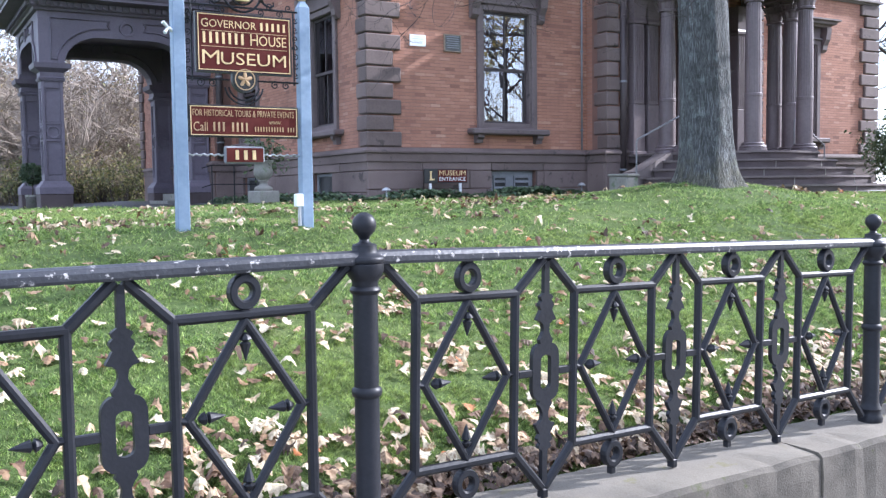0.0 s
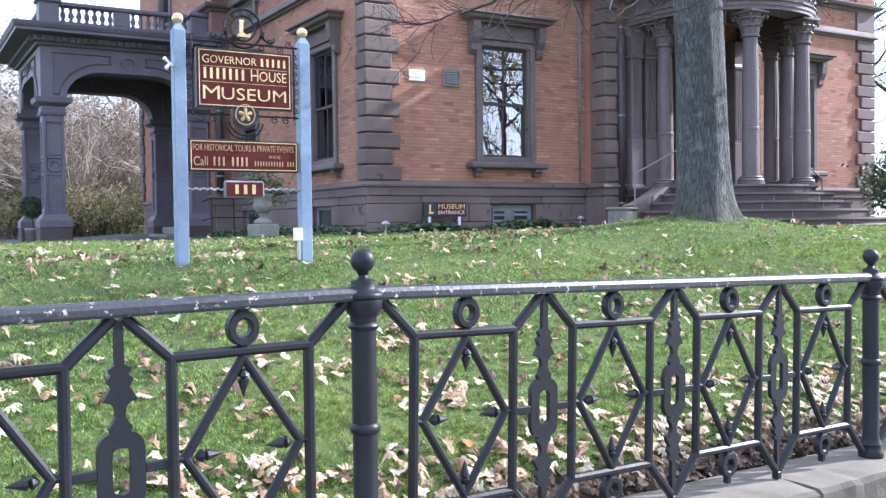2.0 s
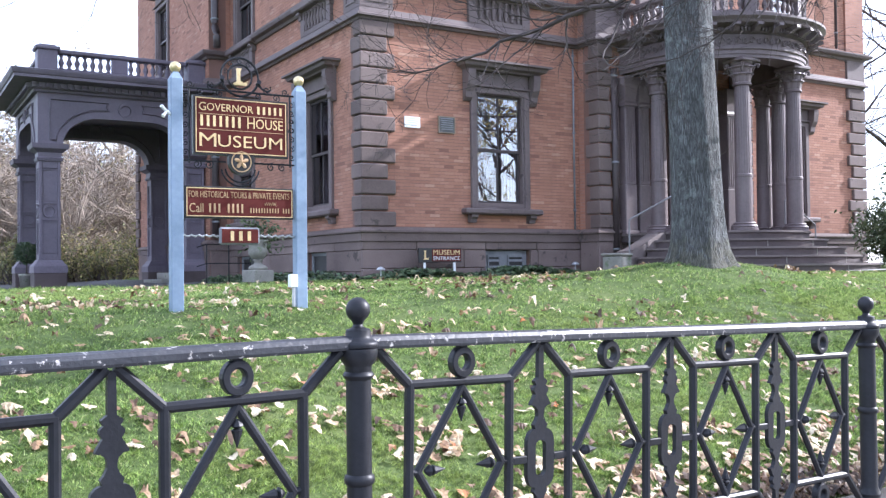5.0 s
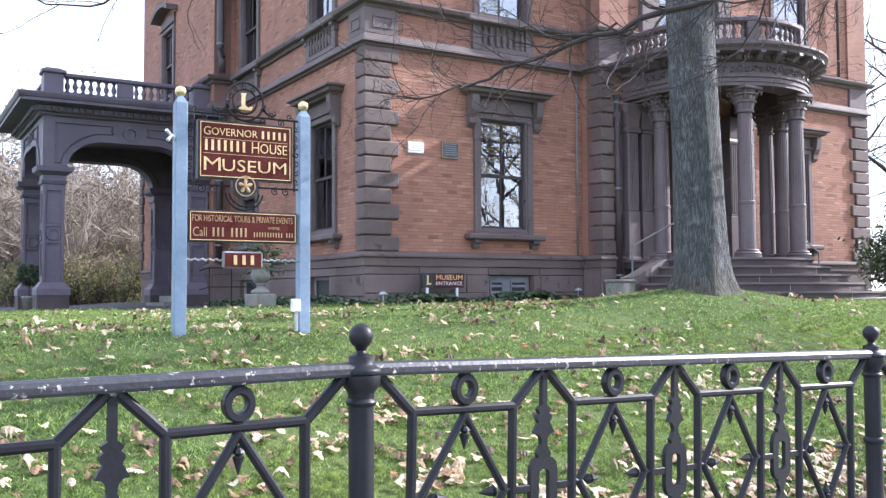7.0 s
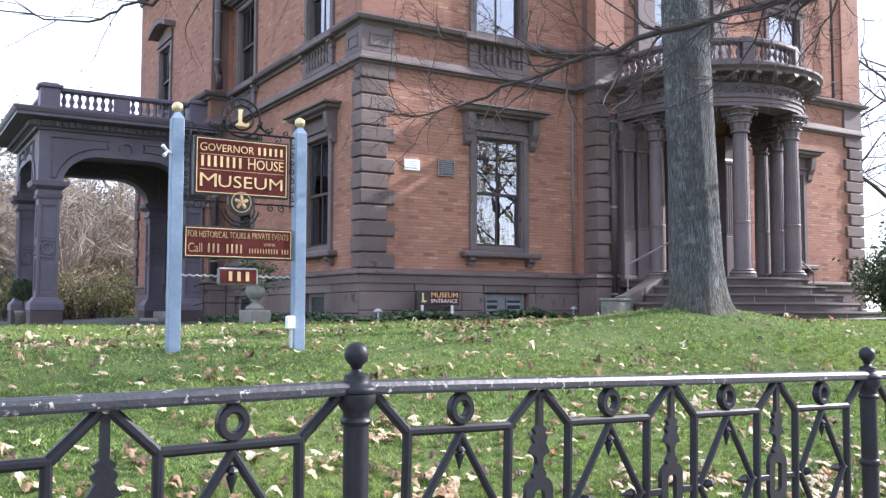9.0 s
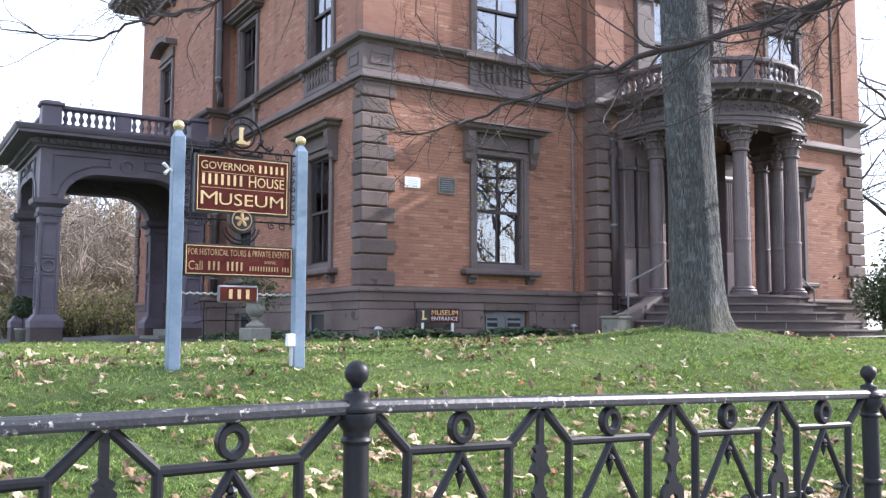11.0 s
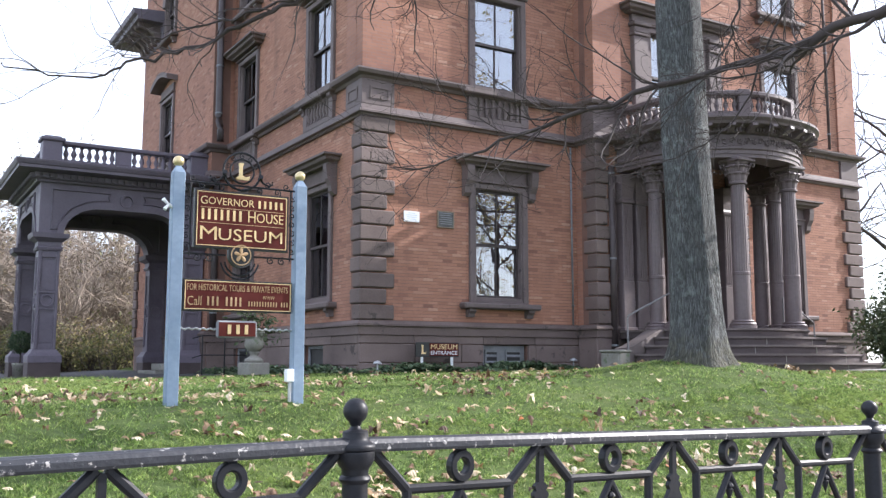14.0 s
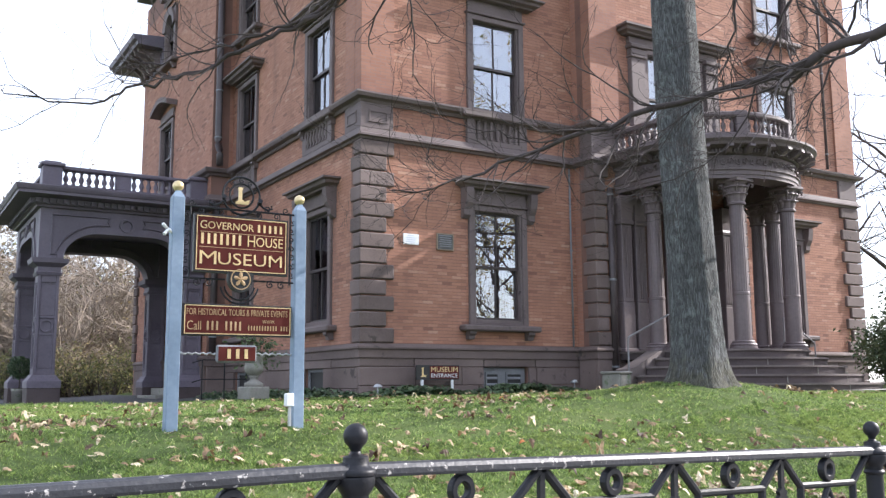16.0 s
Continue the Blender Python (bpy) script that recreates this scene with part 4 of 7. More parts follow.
for q in ((8.474, 3.934, 8.494, 4.236), (8.806, 3.934, 8.826, 4.236), (8.494, 3.934, 8.806, 3.952), (8.494, 4.218, 8.806, 4.236)):
    box(bm, q[0], HY0 - 0.036, q[1], q[2], HY0 - 0.002, q[3], 0.003)
part("border", bm, BRASS_EDGE, brz, "tan metal border")

# ---- porte-cochere on the flank ----
PX0, PX1, PY0, PY1 = 2.84, 6.5, 21.3, 25.1
GZ = 1.2
pc = thing("porte_cochere", "plum-grey painted carriage porch with arches and balustrade", "carriage porch", (PX0, PY0, GZ))
PM = Matrix.Translation((-PX0, -PY0, -GZ - 0.07))


def ppart(name, bm, label="", parent=None, material=PORCH, smooth=False):
    return part(name, bm, material, parent or pc, label, smooth, None if parent else PM)


def square_column(cx, cy):
    bm = bmesh.new()
    a = 0.215
    box(bm, cx - a + 0.035, cy - a + 0.035, 1.9, cx + a - 0.035, cy + a - 0.035, 4.0)
    col = ppart("column", bm)
    bm = bmesh.new()
    box(bm, cx - 0.325, cy - 0.325, GZ - 0.05, cx + 0.325, cy + 0.325, 1.62, 0.012)
    part("plinth", bm, SHADESTONE, col, "dark stone plinth")
    bm = bmesh.new()
    sq = [(cx - a, cy - a), (cx + a, cy - a), (cx + a, cy + a), (cx - a, cy + a)]
    sweep(bm, sq, [(-0.1, 1.622), (0.12, 1.622), (0.12, 1.76), (0.09, 1.8), (0.06, 1.83), (0.02, 1.9), (-0.1, 1.9)], closed=True)
    part("base", bm, PORCH, col)
    bm = bmesh.new()
    sweep(bm, sq, [(-0.1, 4.0), (0.03, 4.0), (0.05, 4.06), (0.02, 4.09), (0.02, 4.18), (0.08, 4.22), (0.14, 4.26), (0.16, 4.36), (-0.1, 4.36)], closed=True)
    part("capital", bm, PORCH, col)
    # stiles and rails round sunk panels, with a roundel between
    for sx in (-1, 1):
        for sy in (-1, 1):
            bm = bmesh.new()
            x0, x1 = sorted((cx + sx * a, cx + sx * (a - 0.065)))
            y0, y1 = sorted((cy + sy * a, cy + sy * (a - 0.065)))
            box(bm, x0, y0, 1.9, x1, y1, 4.0, 0.008)
            part("corner_stile", bm, PORCH, col)
    for ang in (0, 90, 180, 270):
        M = Matrix.Translation((cx, cy, 0)) @ Matrix.Rotation(radians(ang), 4, "Z")
        bm = bmesh.new()
        for z0, z1 in ((1.9, 2.02), (2.73, 2.775), (3.085, 3.13), (3.85, 4.0)):
            box(bm, -a + 0.066, -a + 0.003, z0, a - 0.066, -a + 0.036, z1, 0.006)
        for z0, z1 in ((2.04, 2.71), (3.15, 3.83)):
            for q in ((-0.146, z0, 0.146, z0 + 0.018), (-0.146, z1 - 0.018, 0.146, z1), (-0.146, z0 + 0.018, -0.128, z1 - 0.018), (0.128, z0 + 0.018, 0.146, z1 - 0.018)):
                box(bm, q[0], -a + 0.018, q[1], q[2], -a + 0.036, q[3])
        n = 20
        ring = [[bm.verts.new((r * math.sin(2 * math.pi * i / n), -a - dd, 2.93 + r * math.cos(2 * math.pi * i / n))) for i in range(n)] for r, dd in ((0.142, -0.034), (0.138, 0.012), (0.104, 0.012), (0.098, -0.034))]
        for A, B in zip(ring, ring[1:]):
            for i in range(n):
                bm.faces.new((A[i], A[(i + 1) % n], B[(i + 1) % n], B[i]))
        bm.transform(M)
        part("panel_moulding", bm, PORCH, col)
    return col


for cx, cy in ((PX0 + 0.3, PY0 + 0.3), (PX0 + 0.3, PY1 - 0.3), (PX1 - 0.25, PY0 + 0.3), (PX1 - 0.25, PY1 - 0.3)):
    square_column(cx, cy)


def arch_panel(u0, u1, z0, z1, s0, s1, rise, face, thick):
    """A spandrel wall with a flat-topped arch from s0 to s1."""
    r = rise
    arc = [(s0, z0)] + [(s0 + r * 1.25 * (1 - math.cos(a)), z0 + rise * math.sin(a)) for a in [math.pi / 2 * i / 10 for i in range(1, 11)]]
    arc += [(s1 - r * 1.25 * (1 - math.cos(a)), z0 + rise * math.sin(a)) for a in [math.pi / 2 * i / 10 for i in range(10, 0, -1)]] + [(s1, z0)]
    bm = bmesh.new()
    pts = [(u0, z0)] + arc + [(u1, z0), (u1, z1), (u0, z1)]
    A = [bm.verts.new(face(u, z, 0)) for u, z in pts]
    B = [bm.verts.new(face(u, z, thick)) for u, z in pts]
    bm.faces.new(A)
    bm.faces.new(B[::-1])
    for i in range(len(pts)):
        j = (i + 1) % len(pts)
        bm.faces.new((A[i], B[i], B[j], A[j]))
    bmesh.ops.recalc_face_normals(bm, faces=bm.faces)
    bmesh.ops.triangulate(bm, faces=[f for f in bm.faces if len(f.verts) > 4])
    wall = ppart("arch_wall", bm)
    # archivolt moulding
    bm = bmesh.new()
    ring = []
    for u, z in arc:
        k = 0.14
        ou = u - k if u <= s0 + r * 1.25 + 1e-6 else (u + k if u >= s1 - r * 1.25 - 1e-6 else u)
        f = min(1.0, (z - z0) / rise)
        ou = u + (ou - u) * (1 - f * f)
        ring.append(((u, z), (ou, z + k * f)))
    vv = [[bm.verts.new(face(p[0], p[1], d)) for p, d in ((a, 0.01), (a, -0.03), (b, -0.03), (b, 0.01))] for a, b in ring]
    for P, Q in zip(vv, vv[1:]):
        for i in range(3):
            bm.faces.new((P[i], P[i + 1], Q[i + 1], Q[i]))
    bmesh.ops.recalc_face_normals(bm, faces=bm.faces)
    part("archivolt", bm, PORCH, wall)
    # mouldings round the two sunk spandrel panels
    m = (u0 + u1) / 2
    pz1 = z1 - 0.14
    outer = [b for a, b in ring]
    for s in (-1, 1):
        edge, inner = (u0 + 0.24, m - 0.36) if s < 0 else (u1 - 0.24, m + 0.36)
        lo, hi = min(edge, inner), max(edge, inner)
        curve = [(u, z + 0.05) for u, z in outer if lo + 0.02 < u < hi - 0.02 and z > z0 + 0.02]
        if s > 0:
            curve = curve[::-1]
        low = curve[0][1] if curve else z0 + 0.5
        loop = [(edge, pz1), (edge, z0 + 0.1), (curve[0][0], z0 + 0.1)] + curve + [(inner, curve[-1][1]), (inner - s * -0.05, (curve[-1][1] + pz1) / 2), (inner, pz1)]
        bm = bmesh.new()
        n = len(loop)
        rows = []
        for i in range(n):
            P, Q, R = Vector(loop[i - 1]), Vector(loop[i]), Vector(loop[(i + 1) % n])
            e, f = (Q - P).normalized(), (R - Q).normalized()
            o = Vector((-e.y - f.y, e.x + f.x))
            o = o.normalized() * 0.017
            rows.append([bm.verts.new(face(Q.x + o.x * g, Q.y + o.y * g, d)) for g, d in ((-1, 0.004), (-1, -0.03), (0.4, -0.038), (1, -0.02), (1, 0.004))])
        for i in range(n):
            A2, B2 = rows[i], rows[(i + 1) % n]
            for k in range(4):
                bm.faces.new((A2[k], A2[k + 1], B2[k + 1], B2[k]))
        bmesh.ops.recalc_face_normals(bm, faces=bm.faces)
        part("spandrel_moulding", bm, PORCH, wall)
    bm = bmesh.new()
    n = 20
    rr = [[bm.verts.new(face(m + r_ * math.sin(2 * math.pi * i / n), pz1 - 0.14 + r_ * math.cos(2 * math.pi * i / n), -d)) for i in range(n)] for r_, d in ((0.165, -0.005), (0.155, 0.05), (0.115, 0.05), (0.1, -0.005))]
    for A2, B2 in zip(rr, rr[1:]):
        for i in range(n):
            bm.faces.new((A2[i], A2[(i + 1) % n], B2[(i + 1) % n], B2[i]))
    bmesh.ops.recalc_face_normals(bm, faces=bm.faces)
    part("roundel", bm, PORCH, wall)


arch_panel(PX0 + 0.06, PX1, 4.36, 5.46, PX0 + 0.56, PX1 - 0.52, 0.6, front_face(PY0 + 0.06), 0.45)
arch_panel(PX0 + 0.06, PX1, 4.36, 5.46, PX0 + 0.56, PX1 - 0.52, 0.6, front_face(PY1 - 0.5), 0.45)
arch_panel(PY0 + 0.52, PY1 - 0.51, 4.36, 5.46, PY0 + 0.56, PY1 - 0.56, 0.6, side_face(PX0 + 0.06), 0.45)
bm = bmesh.new()
box(bm, PX0 + 0.2, PY0 + 0.2, 5.3, PX1, PY1 - 0.2, 5.45)
ppart("soffit", bm)
pth = [(PX1, PY1), (PX0, PY1), (PX0, PY0), (PX1, PY0)]
bm = bmesh.new()
sweep(bm, pth, [(-0.1, 5.46), (0.02, 5.46), (0.04, 5.5), (0.1, 5.52), (0.1, 5.64), (0.42, 5.66), (0.45, 5.662), (0.455, 5.72), (0.48, 5.74), (0.51, 5.8), (0.52, 5.84), (0.1, 5.93), (-0.4, 5.95)], out=1.0)
ppart("cornice", bm)
bm = bmesh.new()
box(bm, PX0 - 0.05, PY0 - 0.05, 5.8, PX1, PY1 + 0.05, 5.92)
ppart("roof_deck", bm, material=ROOF)
bm = bmesh.new()
x = PX0 - 0.08
while x < PX1:
    box(bm, x, PY0 - 0.17, 5.53, x + 0.075, PY0 - 0.09, 5.63)
    x += 0.14
y = PY0 - 0.03
while y < PY1:
    box(bm, PX0 - 0.17, y, 5.53, PX0 - 0.09, y + 0.075, 5.63)
    y += 0.14
tagged(ppart("dentil_course", bm), kind="stuff")
# balustrade
for cx, cy in ((PX0 + 0.26, PY0 + 0.26), (PX0 + 0.26, PY1 - 0.26), (PX1 - 0.2, PY0 + 0.26)):
    bm = bmesh.new()
    box(bm, cx - 0.2, cy - 0.2, 5.93, cx + 0.2, cy + 0.2, 6.38, 0.012)
    box(bm, cx - 0.25, cy - 0.25, 6.38, cx + 0.25, cy + 0.25, 6.46, 0.02)
    box(bm, cx - 0.17, cy - 0.17, 6.46, cx + 0.17, cy + 0.17, 6.5, 0.01)
    ppart("balustrade_pedestal", bm)
for q in ((PX0 + 0.46, PY0 + 0.17, PX1 - 0.4, PY0 + 0.35), (PX0 + 0.17, PY0 + 0.46, PX0 + 0.35, PY1 - 0.46)):
    bm = bmesh.new()
    box(bm, q[0], q[1], 5.94, q[2], q[3], 6.02, 0.012)
    ppart("bottom_rail", bm)
    bm = bmesh.new()
    box(bm, q[0], q[1] - 0.02, 6.34, q[2], q[3] + 0.02, 6.43, 0.02)
    ppart("handrail", bm)
balp_me = balu_me.copy()
balp_me.materials.clear()
balp_me.materials.append(PORCH)
n = 17
for i in range(n):
    x = PX0 + 0.56 + (PX1 - PX0 - 1.06) * i / (n - 1)
    if i in (7, 8):
        continue
    piece("baluster", balp_me, pc, PM @ Matrix.Translation((x, PY0 + 0.26, 6.02)) @ Matrix.Diagonal((1.35, 1.35, 1.02, 1)))
bm = bmesh.new()
xm = PX0 + 0.56 + (PX1 - PX0 - 1.06) * 7.5 / 16
box(bm, xm - 0.17, PY0 + 0.19, 6.02, xm + 0.17, PY0 + 0.33, 6.34, 0.01)
ppart("balustrade_block", bm)
for i in range(13):
    y = PY0 + 0.6 + (PY1 - PY0 - 1.2) * i / 12
    piece("baluster", balp_me, pc, PM @ Matrix.Translation((PX0 + 0.26, y, 6.02)) @ Matrix.Diagonal((1.35, 1.35, 1.02, 1)))
# carriage door in the pavilion, with its steps
bm = bmesh.new()
box(bm, PAV_X + 0.12, 23.05, 1.55, PAV_X + 0.2, 24.35, 4.25, 0.01)
dd = hpart("side_door", bm, DOORWOOD, "reddish stained double door")
for y0, y1 in ((23.15, 23.64), (23.76, 24.25)):
    for z0, z1 in ((1.7, 2.3), (2.45, 3.9)):
        bm = bmesh.new()
        box(bm, PAV_X + 0.09, y0, z0, PAV_X + 0.12, y1, z1, 0.01)
        part("door_panel", bm, DOORWOOD, dd)
bm = bmesh.new()
box(bm, PAV_X - 0.7, 22.7, GZ - 0.1, PAV_X - 0.07, 24.45, GZ + 0.16, 0.015)
box(bm, PAV_X - 0.38, 22.8, GZ + 0.16, PAV_X - 0.07, 24.4, GZ + 0.33, 0.015)
tagged(part("door_steps", bm, BLOCKSTONE, None), "two stone steps at the carriage door", "steps")

# ---- entrance portico ----
CX, CY, CR = 13.88, 12.9, 1.52
FLOOR = 2.15
po = thing("entrance_portico", "bowed brownstone portico with paired columns and balcony", "portico", (CX, CY, 1.4))
OM = Matrix.Translation((-CX, -CY, -1.4))


def opart(name, bm, label="", material=COLUMN, smooth=False):
    return part(name, bm, material, po, label, smooth, OM)


def bow(r, y_back=BAY_Y - 0.075, n=28):
    r += 0.12
    pts = [(CX - r, y_back), (CX - r, (y_back + CY) / 2)]
    pts += [(CX + r * math.cos(math.pi + math.pi * i / n), CY + r * math.sin(math.pi + math.pi * i / n)) for i in range(n + 1)]
    return pts + [(CX + r, (y_back + CY) / 2), (CX + r, y_back)]


step_r = (1.74, 2.04, 2.34, 2.64, 2.94)
for i, r in enumerate(step_r):
    z1 = FLOOR - 0.15 * i
    z0 = z1 - 0.15 if i < 4 else 1.2
    def plan(q):
        if i == 0:
            return bow(q - 0.12, BAY_Y - 0.065)
        return [(CX, CY)] + [(CX + q * math.sin(radians(a)), CY - q * math.cos(radians(a))) for a in range(-76, 77, 4)]
    # riser in the stone darkened for shade, under a lighter tread
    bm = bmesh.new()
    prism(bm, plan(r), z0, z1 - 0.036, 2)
    st = opart("step", bm, "curved dark stone step, shade in its riser", SHADESTONE)
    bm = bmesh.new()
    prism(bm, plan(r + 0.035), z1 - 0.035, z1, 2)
    part("tread", bm, STEP, st, "stone tread lighter than the riser")
    for a in range(-60 + 9 * (i % 2), 61, 30 if i else 90):
        if not i:
            continue
        bm = bmesh.new()
        box(bm, -0.006, -0.004, z0 + 0.004, 0.006, 0.003, z1 - 0.04)
        part("joint", bm, BLOCKSTONE, st, m=Matrix.Translation((CX + r * math.sin(radians(a)), CY - r * math.cos(radians(a)), 0)) @ Matrix.Rotation(radians(a), 4, "Z"))


def mesh_made(name, bm):
    me = bpy.data.meshes.new(name)
    bmesh.ops.recalc_face_normals(bm, faces=bm.faces)
    bm.to_mesh(me)
    bm.free()
    me.materials.append(COLUMN)
    return me


def column_mesh():
    bm = bmesh.new()
    lathe(bm, [(0.15, 0.14), (0.15, 0.9), (0.156, 0.91), (0.156, 0.95), (0.148, 0.96)], 24)
    # fluted upper shaft
    n = 40
    rows = []
    for z, r in ((0.96, 0.147), (1.5, 0.145), (2.45, 0.128)):
        rows.append([bm.verts.new(((r - (0.005 if i % 2 else 0.0)) * math.cos(2 * math.pi * i / n), (r - (0.005 if i % 2 else 0.0)) * math.sin(2 * math.pi * i / n), z)) for i in range(n)])
    for A, B in zip(rows, rows[1:]):
        for i in range(n):
            bm.faces.new((A[i], A[(i + 1) % n], B[(i + 1) % n], B[i]))
    me = bpy.data.meshes.new("shaft")
    bm.to_mesh(me)
    bm.free()
    me.materials.append(COLUMN)
    bm = bmesh.new()
    lathe(bm, [(0.24, 0.0), (0.24, 0.045), (0.225, 0.05), (0.235, 0.07), (0.22, 0.095), (0.19, 0.1), (0.2, 0.12), (0.185, 0.14)], 24)
    base = bpy.data.meshes.new("base")
    bm.to_mesh(base)
    bm.free()
    base.materials.append(COLUMN)
    bm = bmesh.new()
    n = 64
    rows = []
    for z, r, amp, ph in ((2.45, 0.14, 0, 0), (2.46, 0.165, 0, 0), (2.49, 0.165, 0, 0), (2.5, 0.148, 0, 0), (2.51, 0.15, 0.012, 0), (2.6, 0.17, 0.02, 0), (2.655, 0.205, 0.03, 0), (2.635, 0.21, 0.03, 0), (2.62, 0.175, 0.015, 0),
                          (2.66, 0.17, 0.015, 1), (2.73, 0.19, 0.02, 1), (2.775, 0.225, 0.03, 1), (2.755, 0.232, 0.03, 1), (2.74, 0.19, 0.012, 1), (2.79, 0.18, 0, 0), (2.838, 0.21, 0, 0)):
        rows.append([bm.verts.new(((r - amp * (1 - abs(math.cos(4 * a + ph * math.pi / 2)))) * math.cos(a), (r - amp * (1 - abs(math.cos(4 * a + ph * math.pi / 2)))) * math.sin(a), z)) for a in [2 * math.pi * k / n for k in range(n)]])
    for A, B in zip(rows, rows[1:]):
        for k in range(n):
            bm.faces.new((A[k], A[(k + 1) % n], B[(k + 1) % n], B[k]))
    cap = mesh_made("capital", bm)
    bm = bmesh.new()
    box(bm, -0.235, -0.235, 2.84, 0.235, 0.235, 2.9, 0.015)
    aba = mesh_made("abacus", bm)
    bm = bmesh.new()
    tube(bm, [(r, 0, z) for r, z in ((0.17, 2.68), (0.24, 2.82), (0.29, 2.8), (0.275, 2.75))], [0.02, 0.028, 0.032, 0.025], 6)
    vol = mesh_made("volute", bm)
    return me, base, cap, aba, vol


sh, ba, ca_, ab_, vo_ = column_mesh()
spots = [(-CR + 0.14, 0.02), (-CR + 0.24, -0.36), (CR, 0.02), (CR, -0.36)] + [(CR * math.sin(radians(a)), -CR * math.cos(radians(a))) for a in (-26.5, 28)]
for dx, dy in spots:
    col = piece("column", sh, po, Matrix.Translation((dx, dy, FLOOR - 1.4)) @ Matrix.Diagonal((1, 1, 1.052, 1)))
    piece("base", ba, col, Matrix.Identity(4))
    piece("capital", ca_, col, Matrix.Identity(4))
    piece("abacus", ab_, col, Matrix.Identity(4))
    for k in range(4):
        piece("volute", vo_, col, Matrix.Rotation(math.pi / 4 + math.pi / 2 * k, 4, "Z"))
for x in (12.3, 12.655, 15.08, 15.43):
    bm = bmesh.new()
    box(bm, x - 0.145, BAY_Y - 0.21, FLOOR, x + 0.145, BAY_Y + 0.2, FLOOR + 0.95, 0.012)
    box(bm, x - 0.13, BAY_Y - 0.2, FLOOR + 0.952, x + 0.13, BAY_Y + 0.18, FLOOR + 2.45, 0.012)
    box(bm, x - 0.17, BAY_Y - 0.235, FLOOR + 0.001, x + 0.17, BAY_Y - 0.06, FLOOR + 0.07, 0.012)
    pil = opart("pilaster", bm)
    bm = bmesh.new()
    for i in range(4):
        box(bm, x - 0.105 + 0.06 * i, BAY_Y - 0.212, FLOOR + 1.02, x - 0.075 + 0.06 * i, BAY_Y - 0.2, FLOOR + 2.4)
    part("fluting", bm, COLUMN, pil)
    bm = bmesh.new()
    sweep(bm, [(x - 0.13, BAY_Y - 0.2), (x + 0.13, BAY_Y - 0.2), (x + 0.13, BAY_Y + 0.15), (x - 0.13, BAY_Y + 0.15)],
          [(-0.1, FLOOR + 2.452), (0.025, FLOOR + 2.452), (0.03, FLOOR + 2.5), (0.01, FLOOR + 2.55), (0.02, FLOOR + 2.7), (0.035, FLOOR + 2.82), (0.045, FLOOR + 2.86), (0.045, FLOOR + 3.0), (-0.1, FLOOR + 3.0)], closed=True)
    part("capital", bm, COLUMN, pil)
ZE = FLOOR + 3.05
bm = bmesh.new()
e_path = bow(1.4)
sweep(bm, e_path, [(-0.24, ZE), (0.2, ZE), (0.2, ZE + 0.06), (0.22, ZE + 0.065), (0.22, ZE + 0.13), (0.25, ZE + 0.15), (0.25, ZE + 0.17), (0.2, ZE + 0.18), (0.2, ZE + 0.42), (-0.24, ZE + 0.42), (-0.24, ZE)])
ent = opart("entablature", bm, "curved entablature with carved frieze")
# carved frieze scrolls
bm = bmesh.new()
for i in range(0, 41):
    a = math.pi + math.pi * i / 40
    cxx, cyy = CX + 1.73 * math.cos(a), CY + 1.73 * math.sin(a)
    t = Vector((-math.sin(a), math.cos(a), 0))
    o = Vector((math.cos(a), math.sin(a), 0)) * 0.012
    c = Vector((cxx, cyy, ZE + 0.3))
    sgn = 1 if i % 2 else -1
    pts = [c + o + t * (0.05 * k * math.cos(1.2 * j)) + Vector((0, 0, sgn * 0.06 * k * math.sin(1.2 * j))) for j, k in enumerate((1.2, 1.1, 1.0, 0.8, 0.6, 0.3))]
    tube(bm, pts, [0.012, 0.016, 0.016, 0.015, 0.014, 0.018], 5)
part("carved_scrolls", bm, COLUMN, ent)
bm = bmesh.new()
sweep(bm, e_path, [(-0.3, ZE + 0.43), (0.22, ZE + 0.43), (0.25, ZE + 0.45), (0.25, ZE + 0.51), (0.28, ZE + 0.52), (0.3, ZE + 0.54), (0.5, ZE + 0.555), (0.52, ZE + 0.6), (0.58, ZE + 0.65), (0.58, ZE + 0.69), (0.3, ZE + 0.76), (-0.3, ZE + 0.78)])
opart("cornice", bm, "projecting curved cornice")
bm = bmesh.new()
prism(bm, bow(1.2), ZE + 0.36, ZE + 0.41, 2)
opart("porch_ceiling", bm)
bm = bmesh.new()
prism(bm, bow(1.65), ZE + 0.7, ZE + 0.765, 2)
opart("balcony_deck", bm, material=ROOF)
bm = bmesh.new()
den = bow(1.68, n=44)
for i in range(2, len(den) - 2):
    p, q = Vector(den[i]), Vector(den[i + 1])
    for f in (0.25, 0.75):
        c = p.lerp(q, f)
        ang = math.atan2(c.y - CY, c.x - CX)
        M = Matrix.Translation((c.x, c.y, ZE + 0.455)) @ Matrix.Rotation(ang, 4, "Z")
        b2 = bmesh.new()
        box(b2, -0.06, -0.018, 0.0, 0.03, 0.018, 0.06)
        b2.transform(M)
        tmp = bpy.data.meshes.new("t")
        b2.to_mesh(tmp)
        b2.free()
        bm.from_mesh(tmp)
        bpy.data.meshes.remove(tmp)
tagged(opart("dentil_course", bm), kind="stuff")
